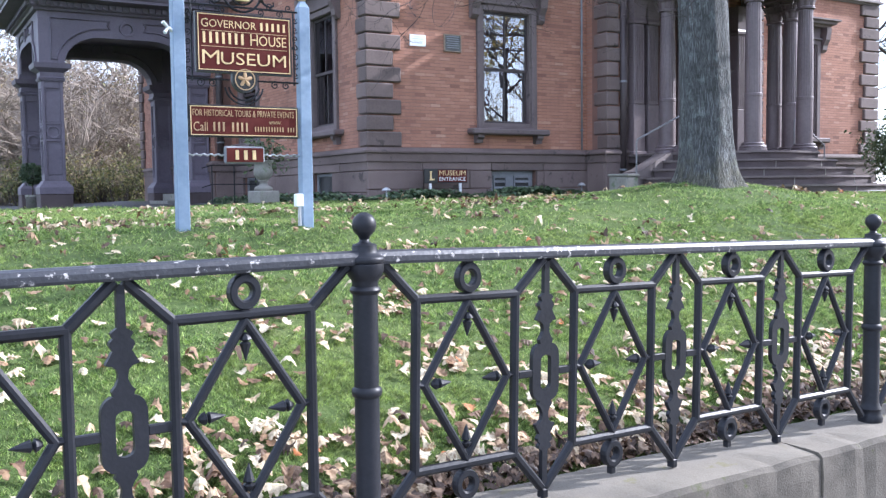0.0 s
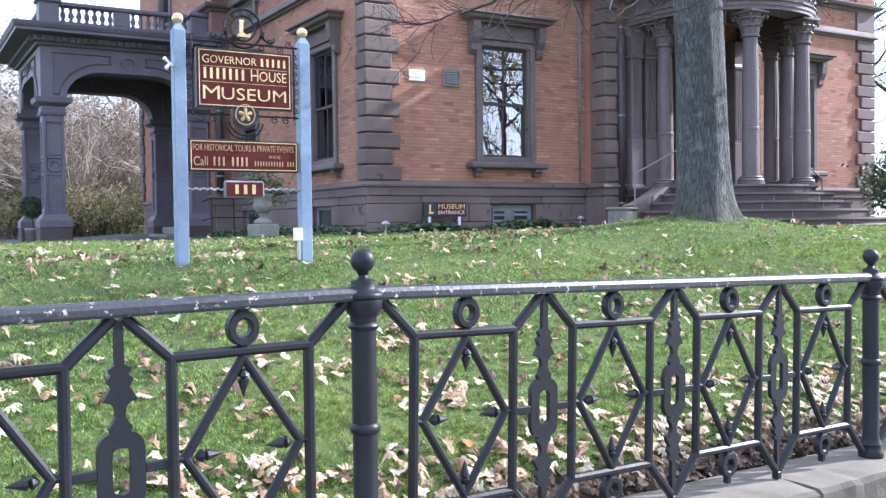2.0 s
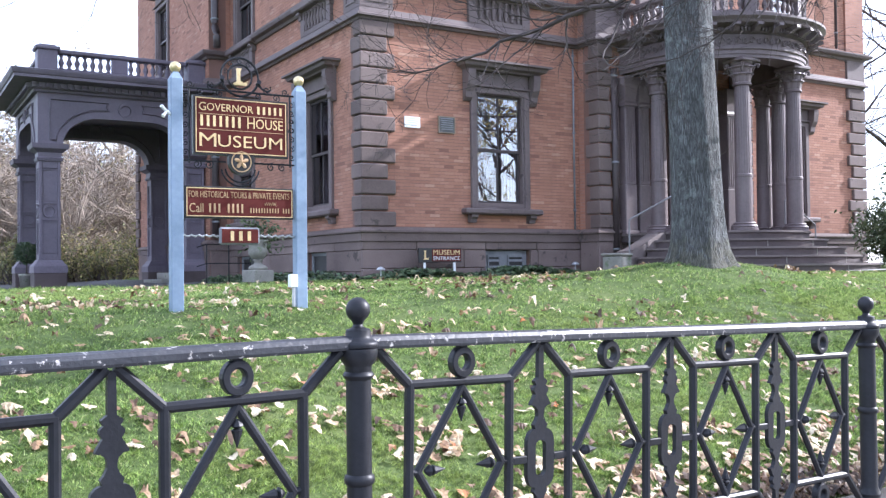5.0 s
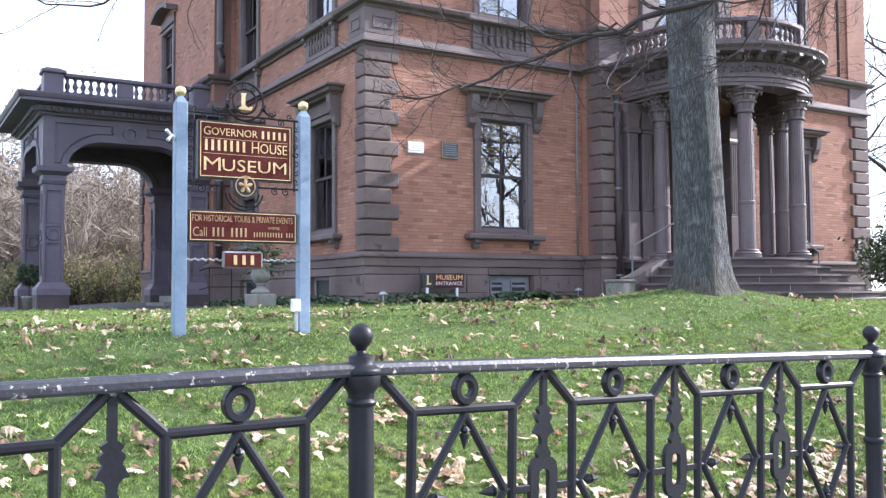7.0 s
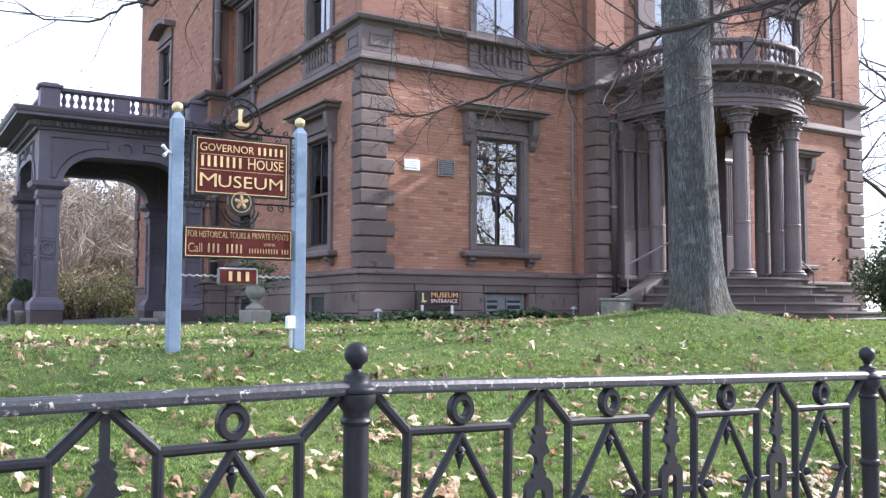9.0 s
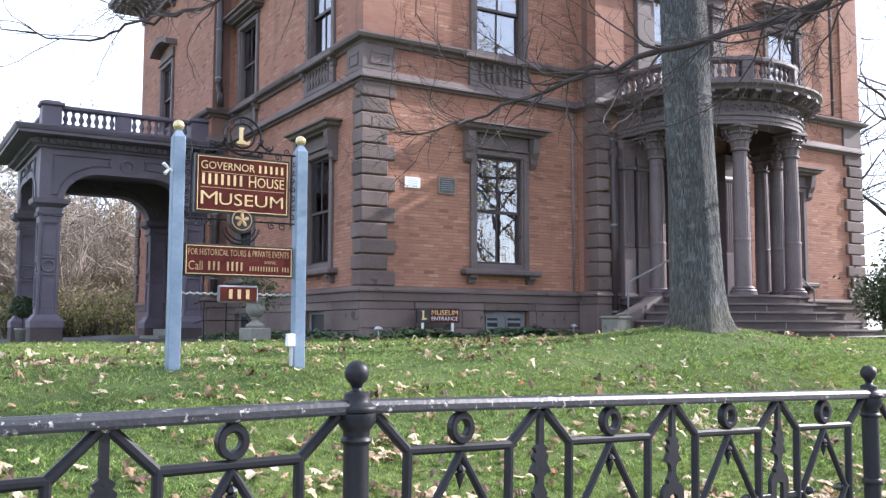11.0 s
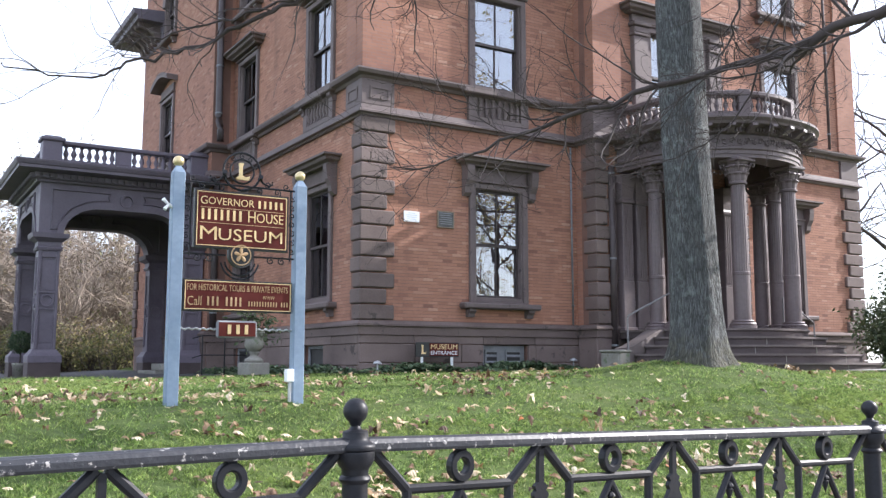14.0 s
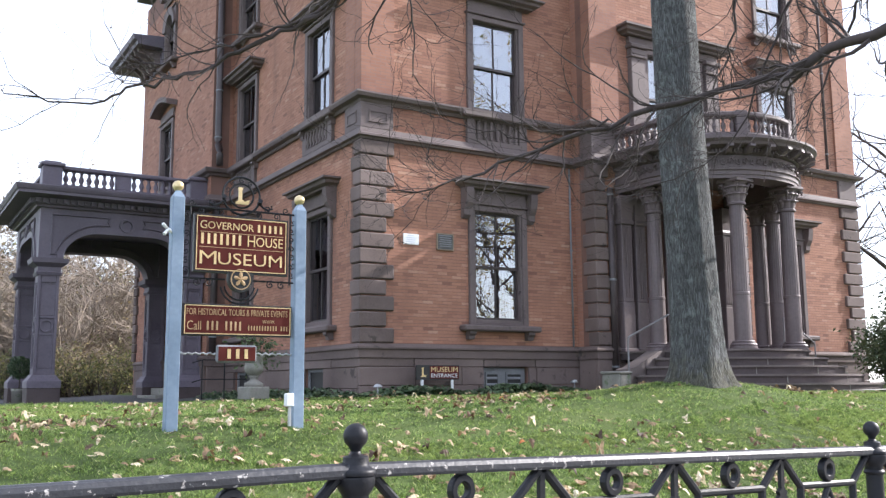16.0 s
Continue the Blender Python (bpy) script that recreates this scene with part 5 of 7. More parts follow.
# modillions under the cornice
bm = bmesh.new()
prism(bm, [(0.0, 0.0), (0.26, 0.0), (0.27, -0.05), (0.18, -0.07), (0.1, -0.13), (0.0, -0.14)], -0.05, 0.05, 1)
mod_me = bpy.data.meshes.new("modillion")
bm.to_mesh(mod_me)
bm.free()
mod_me.materials.append(COLUMN)
for i in range(17):
    a = math.pi + math.pi * i / 16
    piece("modillion", mod_me, po, OM @ Matrix.Translation((CX + 1.8 * math.cos(a), CY + 1.8 * math.sin(a), ZE + 0.66 - 0.105)) @ Matrix.Rotation(a, 4, "Z"))
for nm, prof in (("bottom_rail", [(-0.09, 5.985), (0.09, 5.985), (0.09, 6.03), (0.06, 6.06), (-0.06, 6.06), (-0.09, 6.03), (-0.09, 5.985)]), ("handrail", [(-0.09, 6.34), (0.07, 6.34), (0.1, 6.37), (0.1, 6.42), (0.06, 6.45), (-0.06, 6.45), (-0.1, 6.42), (-0.09, 6.34)])):
    bm = bmesh.new()
    sweep(bm, bow(1.5), prof)
    opart(nm, bm)
balc_me = balu_me.copy()
balc_me.materials.clear()
balc_me.materials.append(COLUMN)
for i in range(33):
    a = math.pi + math.pi * i / 32
    if i % 8 == 4:
        bm = bmesh.new()
        box(bm, -0.09, -0.11, 5.98, 0.09, 0.11, 6.47, 0.012)
        bm.transform(Matrix.Translation((CX + 1.62 * math.cos(a), CY + 1.62 * math.sin(a), 0)) @ Matrix.Rotation(a, 4, "Z"))
        opart("balustrade_pedestal", bm)
        continue
    piece("baluster", balc_me, po, OM @ Matrix.Translation((CX + 1.62 * math.cos(a), CY + 1.62 * math.sin(a), 6.06)) @ Matrix.Diagonal((1.1, 1.1, 0.9, 1)))
for s in (-1, 1):
    for i in range(5):
        piece("baluster", balc_me, po, OM @ Matrix.Translation((CX + s * 1.62, CY + 0.15 + 0.18 * i, 6.06)) @ Matrix.Diagonal((1.1, 1.1, 0.9, 1)))
# cheek walls, end blocks and handrails beside the steps
for sd in (-1, 1):
    ca2, sa2 = math.cos(radians(80)), math.sin(radians(80)) * sd
    M = OM @ Matrix(((sa2, -ca2 * 1.0, 0, CX), (-ca2, -sa2 * 1.0, 0, CY), (0, 0, 1, 0), (0, 0, 0, 1)))
    bm = bmesh.new()
    prism(bm, [(1.55, 1.25), (2.8, 1.25), (2.8, 1.8), (2.6, 1.84), (1.9, 2.13), (1.55, 2.15)], -0.14, 0.14, 1)
    part("cheek_wall", bm, STEP, po, m=M)
    bm = bmesh.new()
    box(bm, 2.805, -0.2, 1.25, 3.12, 0.2, 1.72, 0.02)
    box(bm, 2.79, -0.22, 1.72, 3.14, 0.22, 1.77, 0.015)
    part("end_block", bm, BLOCKSTONE, po, "pale mossy stone end block", m=M)
for (xo, zo), (xi, zi) in (((11.13, 2.345), (12.3, 2.87)), ((16.08, 2.33), (15.14, 2.84))):
    bm = bmesh.new()
    d = (xi - xo) * 0.04
    tube(bm, [(xo, 12.25, 1.3), (xo, 12.25, zo - 0.05), (xo + d * 0.3, 12.25, zo), (xo + d, 12.25, zo + 0.02), (xi - d, 12.22, zi - 0.03), (xi, 12.22, zi - 0.04), (xi, 12.22, FLOOR - 0.05)], [0.0165] * 7, 8)
    part("handrail", bm, RAILGREY, po, "plain grey metal handrail", m=OM)
# vestibule behind the columns; doorway shade is put into the lining's dark colour
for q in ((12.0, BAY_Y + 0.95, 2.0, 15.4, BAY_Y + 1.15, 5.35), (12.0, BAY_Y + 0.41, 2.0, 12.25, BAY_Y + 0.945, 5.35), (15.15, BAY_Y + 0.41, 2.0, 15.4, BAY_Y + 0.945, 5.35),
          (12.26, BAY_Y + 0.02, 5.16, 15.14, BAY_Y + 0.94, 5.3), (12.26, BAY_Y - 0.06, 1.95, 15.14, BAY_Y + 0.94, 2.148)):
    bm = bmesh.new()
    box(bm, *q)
    hpart("vestibule_lining", bm, SHADESTONE)
for x0, x1 in ((12.12, 12.27), (15.12, 15.7)):
    bm = bmesh.new()
    box(bm, x0, BAY_Y - 0.03, 2.15, x1, BAY_Y + 0.1, 5.14, 0.01)
    opart("jamb", bm, material=STONE)
# doors
bm = bmesh.new()
box(bm, 13.1, BAY_Y + 0.85, 2.15, 14.3, BAY_Y + 0.94, 5.0)
fd = hpart("front_door", bm, DOORWOOD, "dark panelled double front door")
for x0, x1 in ((13.16, 13.66), (13.74, 14.24)):
    for z0, z1 in ((2.3, 2.85), (3.0, 4.5)):
        bm = bmesh.new()
        box(bm, x0, BAY_Y + 0.82, z0, x1, BAY_Y + 0.85, z1, 0.012)
        part("door_panel", bm, DOORWOOD, fd)

# ---- kerb wall and iron fence along the pavement ----
BAYL, RAIL_Z = 2.78, 1.312


kerb = thing("kerb_wall", "weathered stone coping blocks under the iron fence", "kerb", (FENCE_AT[0], FENCE_AT[1], 0.0), kind="structure", rz=FENCE_TURN)
krnd = random.Random(5)
ks = -6.2
while ks < 9.0:
    ln = 2.07 - ks if ks < 2.05 and ks + 2.4 > 2.05 else 2.1
    e = ks + ln
    za, zb = float(curb_top(ks)), float(curb_top(e))
    bm = bmesh.new()
    g = 0.003
    prof = [(-0.2, -0.3), (0.2, -0.3), (0.2, -0.012), (0.18, 0.0), (0.0, 0.0), (-0.12, -0.001), (-0.178, -0.006), (-0.198, -0.024), (-0.204, -0.1)]
    A = [bm.verts.new((ks + g, n, (za if h > -0.2 else 0.0) + h)) for n, h in prof]
    nseg = 26
    prev = A
    bm.faces.new(A[::-1])
    for i in range(1, nseg + 1):
        f = i / nseg
        u = ks + g + (ln - 2 * g) * f
        chip = krnd.uniform(0.0, 0.012) if krnd.random() < 0.45 else 0.0
        if i == nseg:
            chip = 0.0
        if min(f, 1 - f) < 0.07:
            chip += 0.008 * (1 - min(f, 1 - f) / 0.07)
        B = []
        for n, h in prof:
            lip = h > -0.2 and n < -0.11
            B.append(bm.verts.new((u, n + (chip if lip else 0.0) + krnd.uniform(-0.003, 0.003), ((za + (zb - za) * f) if h > -0.2 else 0.0) + h - (chip * 0.9 if lip and h > -0.03 else 0.0) + (krnd.uniform(-0.0015, 0.0015) if h > -0.2 else 0))))
        for j in range(len(prof)):
            k = (j + 1) % len(prof)
            bm.faces.new((prev[j], prev[k], B[k], B[j]))
        prev = B
    bm.faces.new(prev)
    bmesh.ops.recalc_face_normals(bm, faces=bm.faces)
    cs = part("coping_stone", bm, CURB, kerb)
    # polygons towards the street take the copy darkened for shade
    cs.data.materials.append(CURBSHADE)
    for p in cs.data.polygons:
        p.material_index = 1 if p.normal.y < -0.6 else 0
    ks = e

fence = thing("iron_fence", "dark painted cast-iron fence with hexagon and diamond panels", "fence", (FENCE_AT[0], FENCE_AT[1], RAIL_Z), rz=FENCE_TURN)


def rail_z(s):
    """Rail height above its level at the middle post."""
    return -0.0255 * s if s > 0 else 0.002 * s


def bar(bm, pts, wdt=0.026, dep=0.03, closed=False):
    """A flat bar with softened edges along points (u, w) in the fence's plane."""
    n = len(pts)
    P = [Vector(p) for p in pts]
    rows = []
    for i in range(n):
        a = (P[i] - P[i - 1]).normalized() if (i or closed) else None
        b = (P[(i + 1) % n] - P[i]).normalized() if (i < n - 1 or closed) else None
        na = Vector((-a.y, a.x)) if a else None
        nb = Vector((-b.y, b.x)) if b else None
        if na is None:
            m, k = nb, 1
        elif nb is None:
            m, k = na, 1
        else:
            m = (na + nb).normalized()
            k = min(2.0, 1 / max(0.3, m.dot(na)))
        h, d, c = wdt / 2, dep / 2, 0.0085
        rows.append([bm.verts.new((P[i].x + m.x * o * k, q, P[i].y + m.y * o * k)) for o, q in ((-h, -d + c), (-h + c, -d), (h - c, -d), (h, -d + c), (h, d - c), (h - c, d), (-h + c, d), (-h, d - c))])
    for i in range(n if closed else n - 1):
        A, B = rows[i], rows[(i + 1) % n]
        for j in range(8):
            bm.faces.new((A[j], A[(j + 1) % 8], B[(j + 1) % 8], B[j]))
    if not closed:
        bm.faces.new(rows[0][::-1])
        bm.faces.new(rows[-1])


def mesh_of(name, bm, material, smooth=False):
    if smooth:
        for f in bm.faces:
            f.smooth = True
    bmesh.ops.recalc_face_normals(bm, faces=bm.faces)
    me = bpy.data.meshes.new(name)
    bm.to_mesh(me)
    bm.free()
    me.materials.append(material)
    if smooth:
        me.set_sharp_from_angle(angle=radians(38))
    return me


HB, HT, HW = -0.678, -0.136, 0.2
bm = bmesh.new()
bar(bm, [(-HW, HT), (HW, HT), (HW, HB), (-HW, HB)], 0.028, 0.032, closed=True)
hex_me = mesh_of("panel_frame", bm, IRON)
bm = bmesh.new()
bar(bm, [(0, HT - 0.016), (0.168, -0.406), (0, HB + 0.016), (-0.168, -0.406)], 0.026, 0.026, closed=True)
bar(bm, [(-0.188, -0.406), (-0.166, -0.406)], 0.02, 0.024)
bar(bm, [(0.166, -0.406), (0.188, -0.406)], 0.02, 0.024)
dia_me = mesh_of("diamond", bm, IRON)
bm = bmesh.new()
lathe(bm, [(0.006, 0.0), (0.016, 0.012), (0.019, 0.018), (0.008, 0.024), (0.017, 0.03), (0.0015, 0.078)], 8)
spike_me = mesh_of("spike", bm, IRON)
SPIKES = [Matrix.Translation((x, 0, z)) @ Vector((dx, 0, dz)).to_track_quat("Z", "Y").to_matrix().to_4x4()
          for (x, z), (dx, dz) in (((0, HT - 0.05), (0, -1)), ((0, HB + 0.05), (0, 1)), ((-0.14, -0.406), (1, 0)), ((0.14, -0.406), (-1, 0)))]


def ring_mesh(rise):
    bm = bmesh.new()
    n = 22
    rows = []
    for r, d in ((0.046, 0.012), (0.043, 0.017), (0.027, 0.017), (0.022, 0.011), (0.022, -0.011), (0.027, -0.017), (0.043, -0.017), (0.046, -0.012)):
        rows.append([bm.verts.new((r * math.cos(2 * math.pi * i / n), d, r * 1.08 * math.sin(2 * math.pi * i / n))) for i in range(n)])
    for a in range(8):
        A, B = rows[a], rows[(a + 1) % 8]
        for i in range(n):
            bm.faces.new((A[i], A[(i + 1) % n], B[(i + 1) % n], B[i]))
    box(bm, -0.016, -0.013, 0.045, 0.016, 0.013, 0.045 + rise, 0.003)
    box(bm, -0.013, -0.012, -0.075, 0.013, 0.012, -0.046, 0.003)
    return mesh_of("ring", bm, IRON)


ring_me = ring_mesh(0.014)
# side diagonals joining a frame to its neighbours or to a post
arm_mes = []
for s in (-1, 1):
    for q in ([(s * (HW + 0.004), HT + 0.002), (s * 0.322, -0.022)], [(s * (HW + 0.004), HB - 0.002), (s * 0.328, -0.815)]):
        bm = bmesh.new()
        bar(bm, q, 0.03, 0.03)
        arm_mes.append(mesh_of("diagonal_arm", bm, IRON))
# scalloped plate with an oval eye
MIDW = -0.412
upper = [(0.0105, -0.03), (0.0115, -0.14), (0.028, -0.1515), (0.027, -0.158), (0.021, -0.166), (0.031, -0.175), (0.0325, -0.184), (0.024, -0.198), (0.03, -0.208), (0.042, -0.228), (0.043, -0.233), (0.027, -0.236), (0.016, -0.246), (0.0125, -0.26), (0.0125, -0.272), (0.02, -0.288), (0.03, -0.3), (0.027, -0.308), (0.026, -0.314)]
upper += [(0.026 + 0.034 * math.sin(math.pi / 2 * i / 6), -0.314 - 0.046 * (1 - math.cos(math.pi / 2 * i / 6))) for i in range(1, 7)]
outl = upper + [(x, 2 * MIDW - z) for x, z in upper[:0:-1]] + [(0.0105, -0.815)]
bm = bmesh.new()
D2 = 0.009


def eye(z):
    """Half-width of the long rounded eye at height z."""
    q = 0.06 - abs(z - MIDW)
    return 0.0235 * math.sqrt(max(0.0, 1 - (1 - min(1.0, q / 0.018)) ** 2)) if q > 0 else 0.0


zz = sorted({round(p[1], 4) for p in outl} | {round(MIDW + s * q, 4) for s in (-1, 1) for q in (0.0602, 0.0595, 0.0575, 0.054, 0.049, 0.042)}, reverse=True)
ow = lambda z: float(np.interp(-z, [-p[1] for p in outl], [p[0] for p in outl]))
for s in (-1, 1):
    for a, b in zip(zz, zz[1:]):
        qs = [(s * eye(a), a), (s * ow(a), a), (s * ow(b), b), (s * eye(b), b)]
        A = [bm.verts.new((x, -D2, z)) for x, z in qs]
        B = [bm.verts.new((x, D2, z)) for x, z in qs]
        bm.faces.new(A)
        bm.faces.new(B[::-1])
        bm.faces.new((A[1], A[2], B[2], B[1]))
        if eye(a) or eye(b):
            bm.faces.new((A[3], A[0], B[0], B[3]))
bmesh.ops.remove_doubles(bm, verts=bm.verts, dist=0.0004)
plate_me = mesh_of("scalloped_plate", bm, IRON)
bm = bmesh.new()
box(bm, 0.0595, -0.009, MIDW - 0.013, 0.124, 0.009, MIDW + 0.013, 0.003)
tie_me = mesh_of("tie_bar", bm, IRON)
bm = bmesh.new()
box(bm, -0.014, -0.016, -0.85, 0.014, 0.016, -0.816, 0.004)
foot_me = mesh_of("foot", bm, IRON)
bm = bmesh.new()
pp = [(0.0, 0.0), (0.055, 0.0), (0.058, 0.02), (0.05, 0.035), (0.046, 0.05), (0.05, 0.062), (0.042, 0.08), (0.0375, 0.1), (0.0375, 0.43), (0.044, 0.436), (0.046, 0.446), (0.044, 0.456), (0.0375, 0.462), (0.0375, 0.734)]
pp += [(r, 0.842 + z) for r, z in ((0.044, -0.102), (0.047, -0.095), (0.044, -0.088), (0.039, -0.084), (0.0395, -0.07), (0.042, -0.065), (0.05, -0.055), (0.0565, -0.04), (0.058, -0.022), (0.0575, -0.018), (0.053, -0.016), (0.058, -0.014), (0.06, -0.007), (0.058, 0.0), (0.054, 0.003), (0.046, 0.008), (0.04, 0.014), (0.038, 0.017), (0.037, 0.036), (0.034, 0.039), (0.024, 0.041), (0.0165, 0.046), (0.014, 0.052))]
for i in range(1, 15):
    a = -math.pi / 2 + 0.38 + (math.pi - 0.38) * i / 14
    pp.append((max(0.0008, 0.0365 * math.cos(a)), 0.842 + 0.095 + 0.0365 * math.sin(a)))
lathe(bm, pp[1:], 28, cap=True)
post_me = mesh_of("post", bm, IRON, smooth=True)

for bay in (-2, -1, 0, 1, 2):
    s0 = bay * BAYL
    z0, z1 = rail_z(s0), rail_z(s0 + BAYL)
    slope = math.atan2(z1 - z0, BAYL)
    bm = bmesh.new()
    prof = [(-0.026, -0.02), (0.026, -0.02), (0.03, -0.012), (0.03, 0.004), (0.022, 0.016), (0.008, 0.021), (-0.008, 0.021), (-0.022, 0.016), (-0.03, 0.004), (-0.03, -0.012)]
    rows = []
    for i in range(9):
        f = i / 8
        rows.append([bm.verts.new((s0 + BAYL * f, n, z0 + (z1 - z0) * f + h)) for n, h in prof])
    for A, B in zip(rows, rows[1:]):
        for j in range(10):
            bm.faces.new((A[j], A[(j + 1) % 10], B[(j + 1) % 10], B[j]))
    bmesh.ops.recalc_face_normals(bm, faces=bm.faces)
    part("top_rail", bm, RAILIRON, fence, "top rail with flaking paint")
    for k in range(4):
        s = s0 + 0.385 + 0.67 * k
        M = Matrix.Translation((s, 0, rail_z(s))) @ Matrix.Rotation(-slope, 4, "Y")
        fr = piece("panel_frame", hex_me, fence, M)
        piece("diamond", dia_me, fr, Matrix.Identity(4))
        for q in SPIKES:
            piece("spike", spike_me, fr, q)
        for me in arm_mes:
            piece("diagonal_arm", me, fr, Matrix.Identity(4))
        piece("ring", ring_me, fr, Matrix.Translation((0, 0, -0.0735)))
        piece("ring", ring_me, fr, Matrix.Translation((0, 0, -0.745)))
        if k < 3:
            s2 = s + 0.335
            pl = piece("scalloped_plate", plate_me, fence, Matrix.Translation((s2, 0, rail_z(s2))) @ Matrix.Rotation(-slope, 4, "Y"))
            piece("tie_bar", tie_me, pl, Matrix.Identity(4))
            piece("tie_bar", tie_me, pl, Matrix.Rotation(math.pi, 4, "Z"))
            piece("foot", foot_me, pl, Matrix.Identity(4))
for k in (-2, -1, 0, 1, 2, 3):
    s = k * BAYL
    base = float(curb_top(s)) - RAIL_Z
    piece("post", post_me, fence, Matrix.Translation((s, 0, base)) @ Matrix.Diagonal((1, 1, (rail_z(s) + 0.0 - base) / 0.842, 1)))

# ---- museum sign on the lawn ----


def text_mesh(body, width, height, material, depth=0.003):
    """A word as a mesh, its lower left corner at the origin, facing -y, fitted to that size."""
    cu = bpy.data.curves.new("word", "FONT")
    cu.body, cu.extrude, cu.resolution_u, cu.offset = body, 0.02, 3, -0.004
    ob = new("word", cu)
    me = bpy.data.meshes.new_from_object(ob)
    bpy.data.objects.remove(ob)
    bpy.data.curves.remove(cu)
    co = np.empty(len(me.vertices) * 3, np.float32)
    me.vertices.foreach_get("co", co)
    co = co.reshape(-1, 3)
    lo, hi = co.min(0), co.max(0)
    k = (co - lo) / np.maximum(hi - lo, 1e-6)
    out = np.stack([k[:, 0] * width, -k[:, 2] * depth, k[:, 1] * height], -1).astype(np.float32)
    me.vertices.foreach_set("co", out.ravel())
    me.update()
    me.materials.clear()
    me.materials.append(material)
    return me


def bars_mesh(count, width, height, material, depth=0.003, gaps=()):
    """Plain upright bars in place of a word that is not spelled out."""
    p = width / count
    bm = bmesh.new()
    box(bm, p * 0.3, -depth, 0.0, p * 0.7, 0.0, height)
    return mesh_of("text_bar", bm, material), [p * i for i in range(count) if i not in gaps]


SY = 7.03
sg = thing("museum_sign", "maroon and gold museum sign hung between pale blue posts", "sign", (2.4, SY, 1.3))
SM = Matrix.Translation((-2.4, -SY, -1.3))


def spart(name, bm, material, label="", parent=None, smooth=False):
    return part(name, bm, material, parent or sg, label, smooth, None if parent else SM)


def frame_bars(bm, x0, x1, z0, z1, y, wd, d):
    for q in ((x0, z0, x1, z0 + wd), (x0, z1 - wd, x1, z1), (x0, z0 + wd, x0 + wd, z1 - wd), (x1 - wd, z0 + wd, x1, z1 - wd)):
        box(bm, q[0], y - d, q[1], q[2], y, q[3])


for x, ztop in ((1.92, 2.985), (2.895, 2.97)):
    bm = bmesh.new()
    box(bm, x - 0.045, SY - 0.045, 1.2, x + 0.045, SY + 0.045, ztop - 0.02, 0.006)
    post = spart("post", bm, BLUE, "square post in chalky pale blue paint")
    bm = bmesh.new()
    A = [bm.verts.new((x + sx * 0.04, SY + sy * 0.04, ztop - 0.02)) for sx, sy in ((-1, -1), (1, -1), (1, 1), (-1, 1))]
    B = [bm.verts.new((x + sx * 0.016, SY + sy * 0.016, ztop + 0.028)) for sx, sy in ((-1, -1), (1, -1), (1, 1), (-1, 1))]
    for i in range(4):
        bm.faces.new((A[i], A[(i + 1) % 4], B[(i + 1) % 4], B[i]))
    bm.faces.new(B)
    part("post_cap", bm, BLUE, post)
    bm = bmesh.new()
    lathe(bm, [(max(0.001, 0.042 * math.sin(math.pi * i / 12)), ztop + 0.062 - 0.042 * math.cos(math.pi * i / 12)) for i in range(13)], 20, x, SY)
    part("ball_finial", bm, GOLDBALL, post, "gilded ball finial", smooth=True)
# upper board with a rounded tongue at its foot
BX0, BX1, BZ0, BZ1 = 2.046, 2.792, 2.408, 2.852
bm = bmesh.new()
mx = (BX0 + BX1) / 2 - 0.005
tong = [(mx + 0.098 * math.cos(a), 2.365 + 0.098 * math.sin(a)) for a in [math.pi + math.pi * i / 14 for i in range(15)]]
outline = [(BX0, BZ1), (BX0, BZ0), (mx - 0.098, BZ0)] + tong + [(mx + 0.098, BZ0), (BX1, BZ0), (BX1, BZ1)]
prism(bm, outline, SY - 0.022, SY + 0.022, 1)
bmesh.ops.triangulate(bm, faces=[f for f in bm.faces if len(f.verts) > 4])
board = spart("upper_board", bm, BLACK, "black-edged board with rounded tongue")
bm = bmesh.new()
box(bm, BX0 + 0.013, SY - 0.026, BZ0 + 0.013, BX1 - 0.013, SY - 0.0222, BZ1 - 0.013)
part("maroon_field", bm, MAROON, board)
bm = bmesh.new()
frame_bars(bm, BX0 + 0.016, BX1 - 0.016, BZ0 + 0.016, BZ1 - 0.016, SY - 0.0262, 0.006, 0.003)
part("gold_border", bm, GOLD, board)
for z in (2.713, 2.597):
    bm = bmesh.new()
    box(bm, BX0 + 0.04, SY - 0.028, z, BX1 - 0.04, SY - 0.0262, z + 0.0045)
    part("gold_rule", bm, DULLGOLD, board)
bm = bmesh.new()
n = 26
for r0, r1 in ((0.072, 0.08),):
    rr = [[bm.verts.new((mx + r * math.cos(2 * math.pi * i / n), SY - 0.0222 - d, 2.365 + r * math.sin(2 * math.pi * i / n))) for i in range(n)] for r, d in ((r1, 0.0), (r1, 0.006), (r0, 0.006), (r0, 0.0))]
    for A, B in zip(rr, rr[1:]):
        for i in range(n):
            bm.faces.new((A[i], A[(i + 1) % n], B[(i + 1) % n], B[i]))
part("gold_ring", bm, DULLGOLD, board)
bm = bmesh.new()
c0 = bm.verts.new((mx, SY - 0.036, 2.365))
pet = []
for i in range(40):
    a = 2 * math.pi * i / 40
    q = 0.018 + 0.04 * abs(math.cos(2.5 * a)) ** 1.1
    pet.append(bm.verts.new((mx + q * math.sin(a), SY - 0.0225 - 0.006 * abs(math.cos(2.5 * a)), 2.365 + q * math.cos(a))))
for i in range(40):
    bm.faces.new((c0, pet[(i + 1) % 40], pet[i]))
part("gold_flower", bm, DULLGOLD, board, "gilded five-petalled flower")


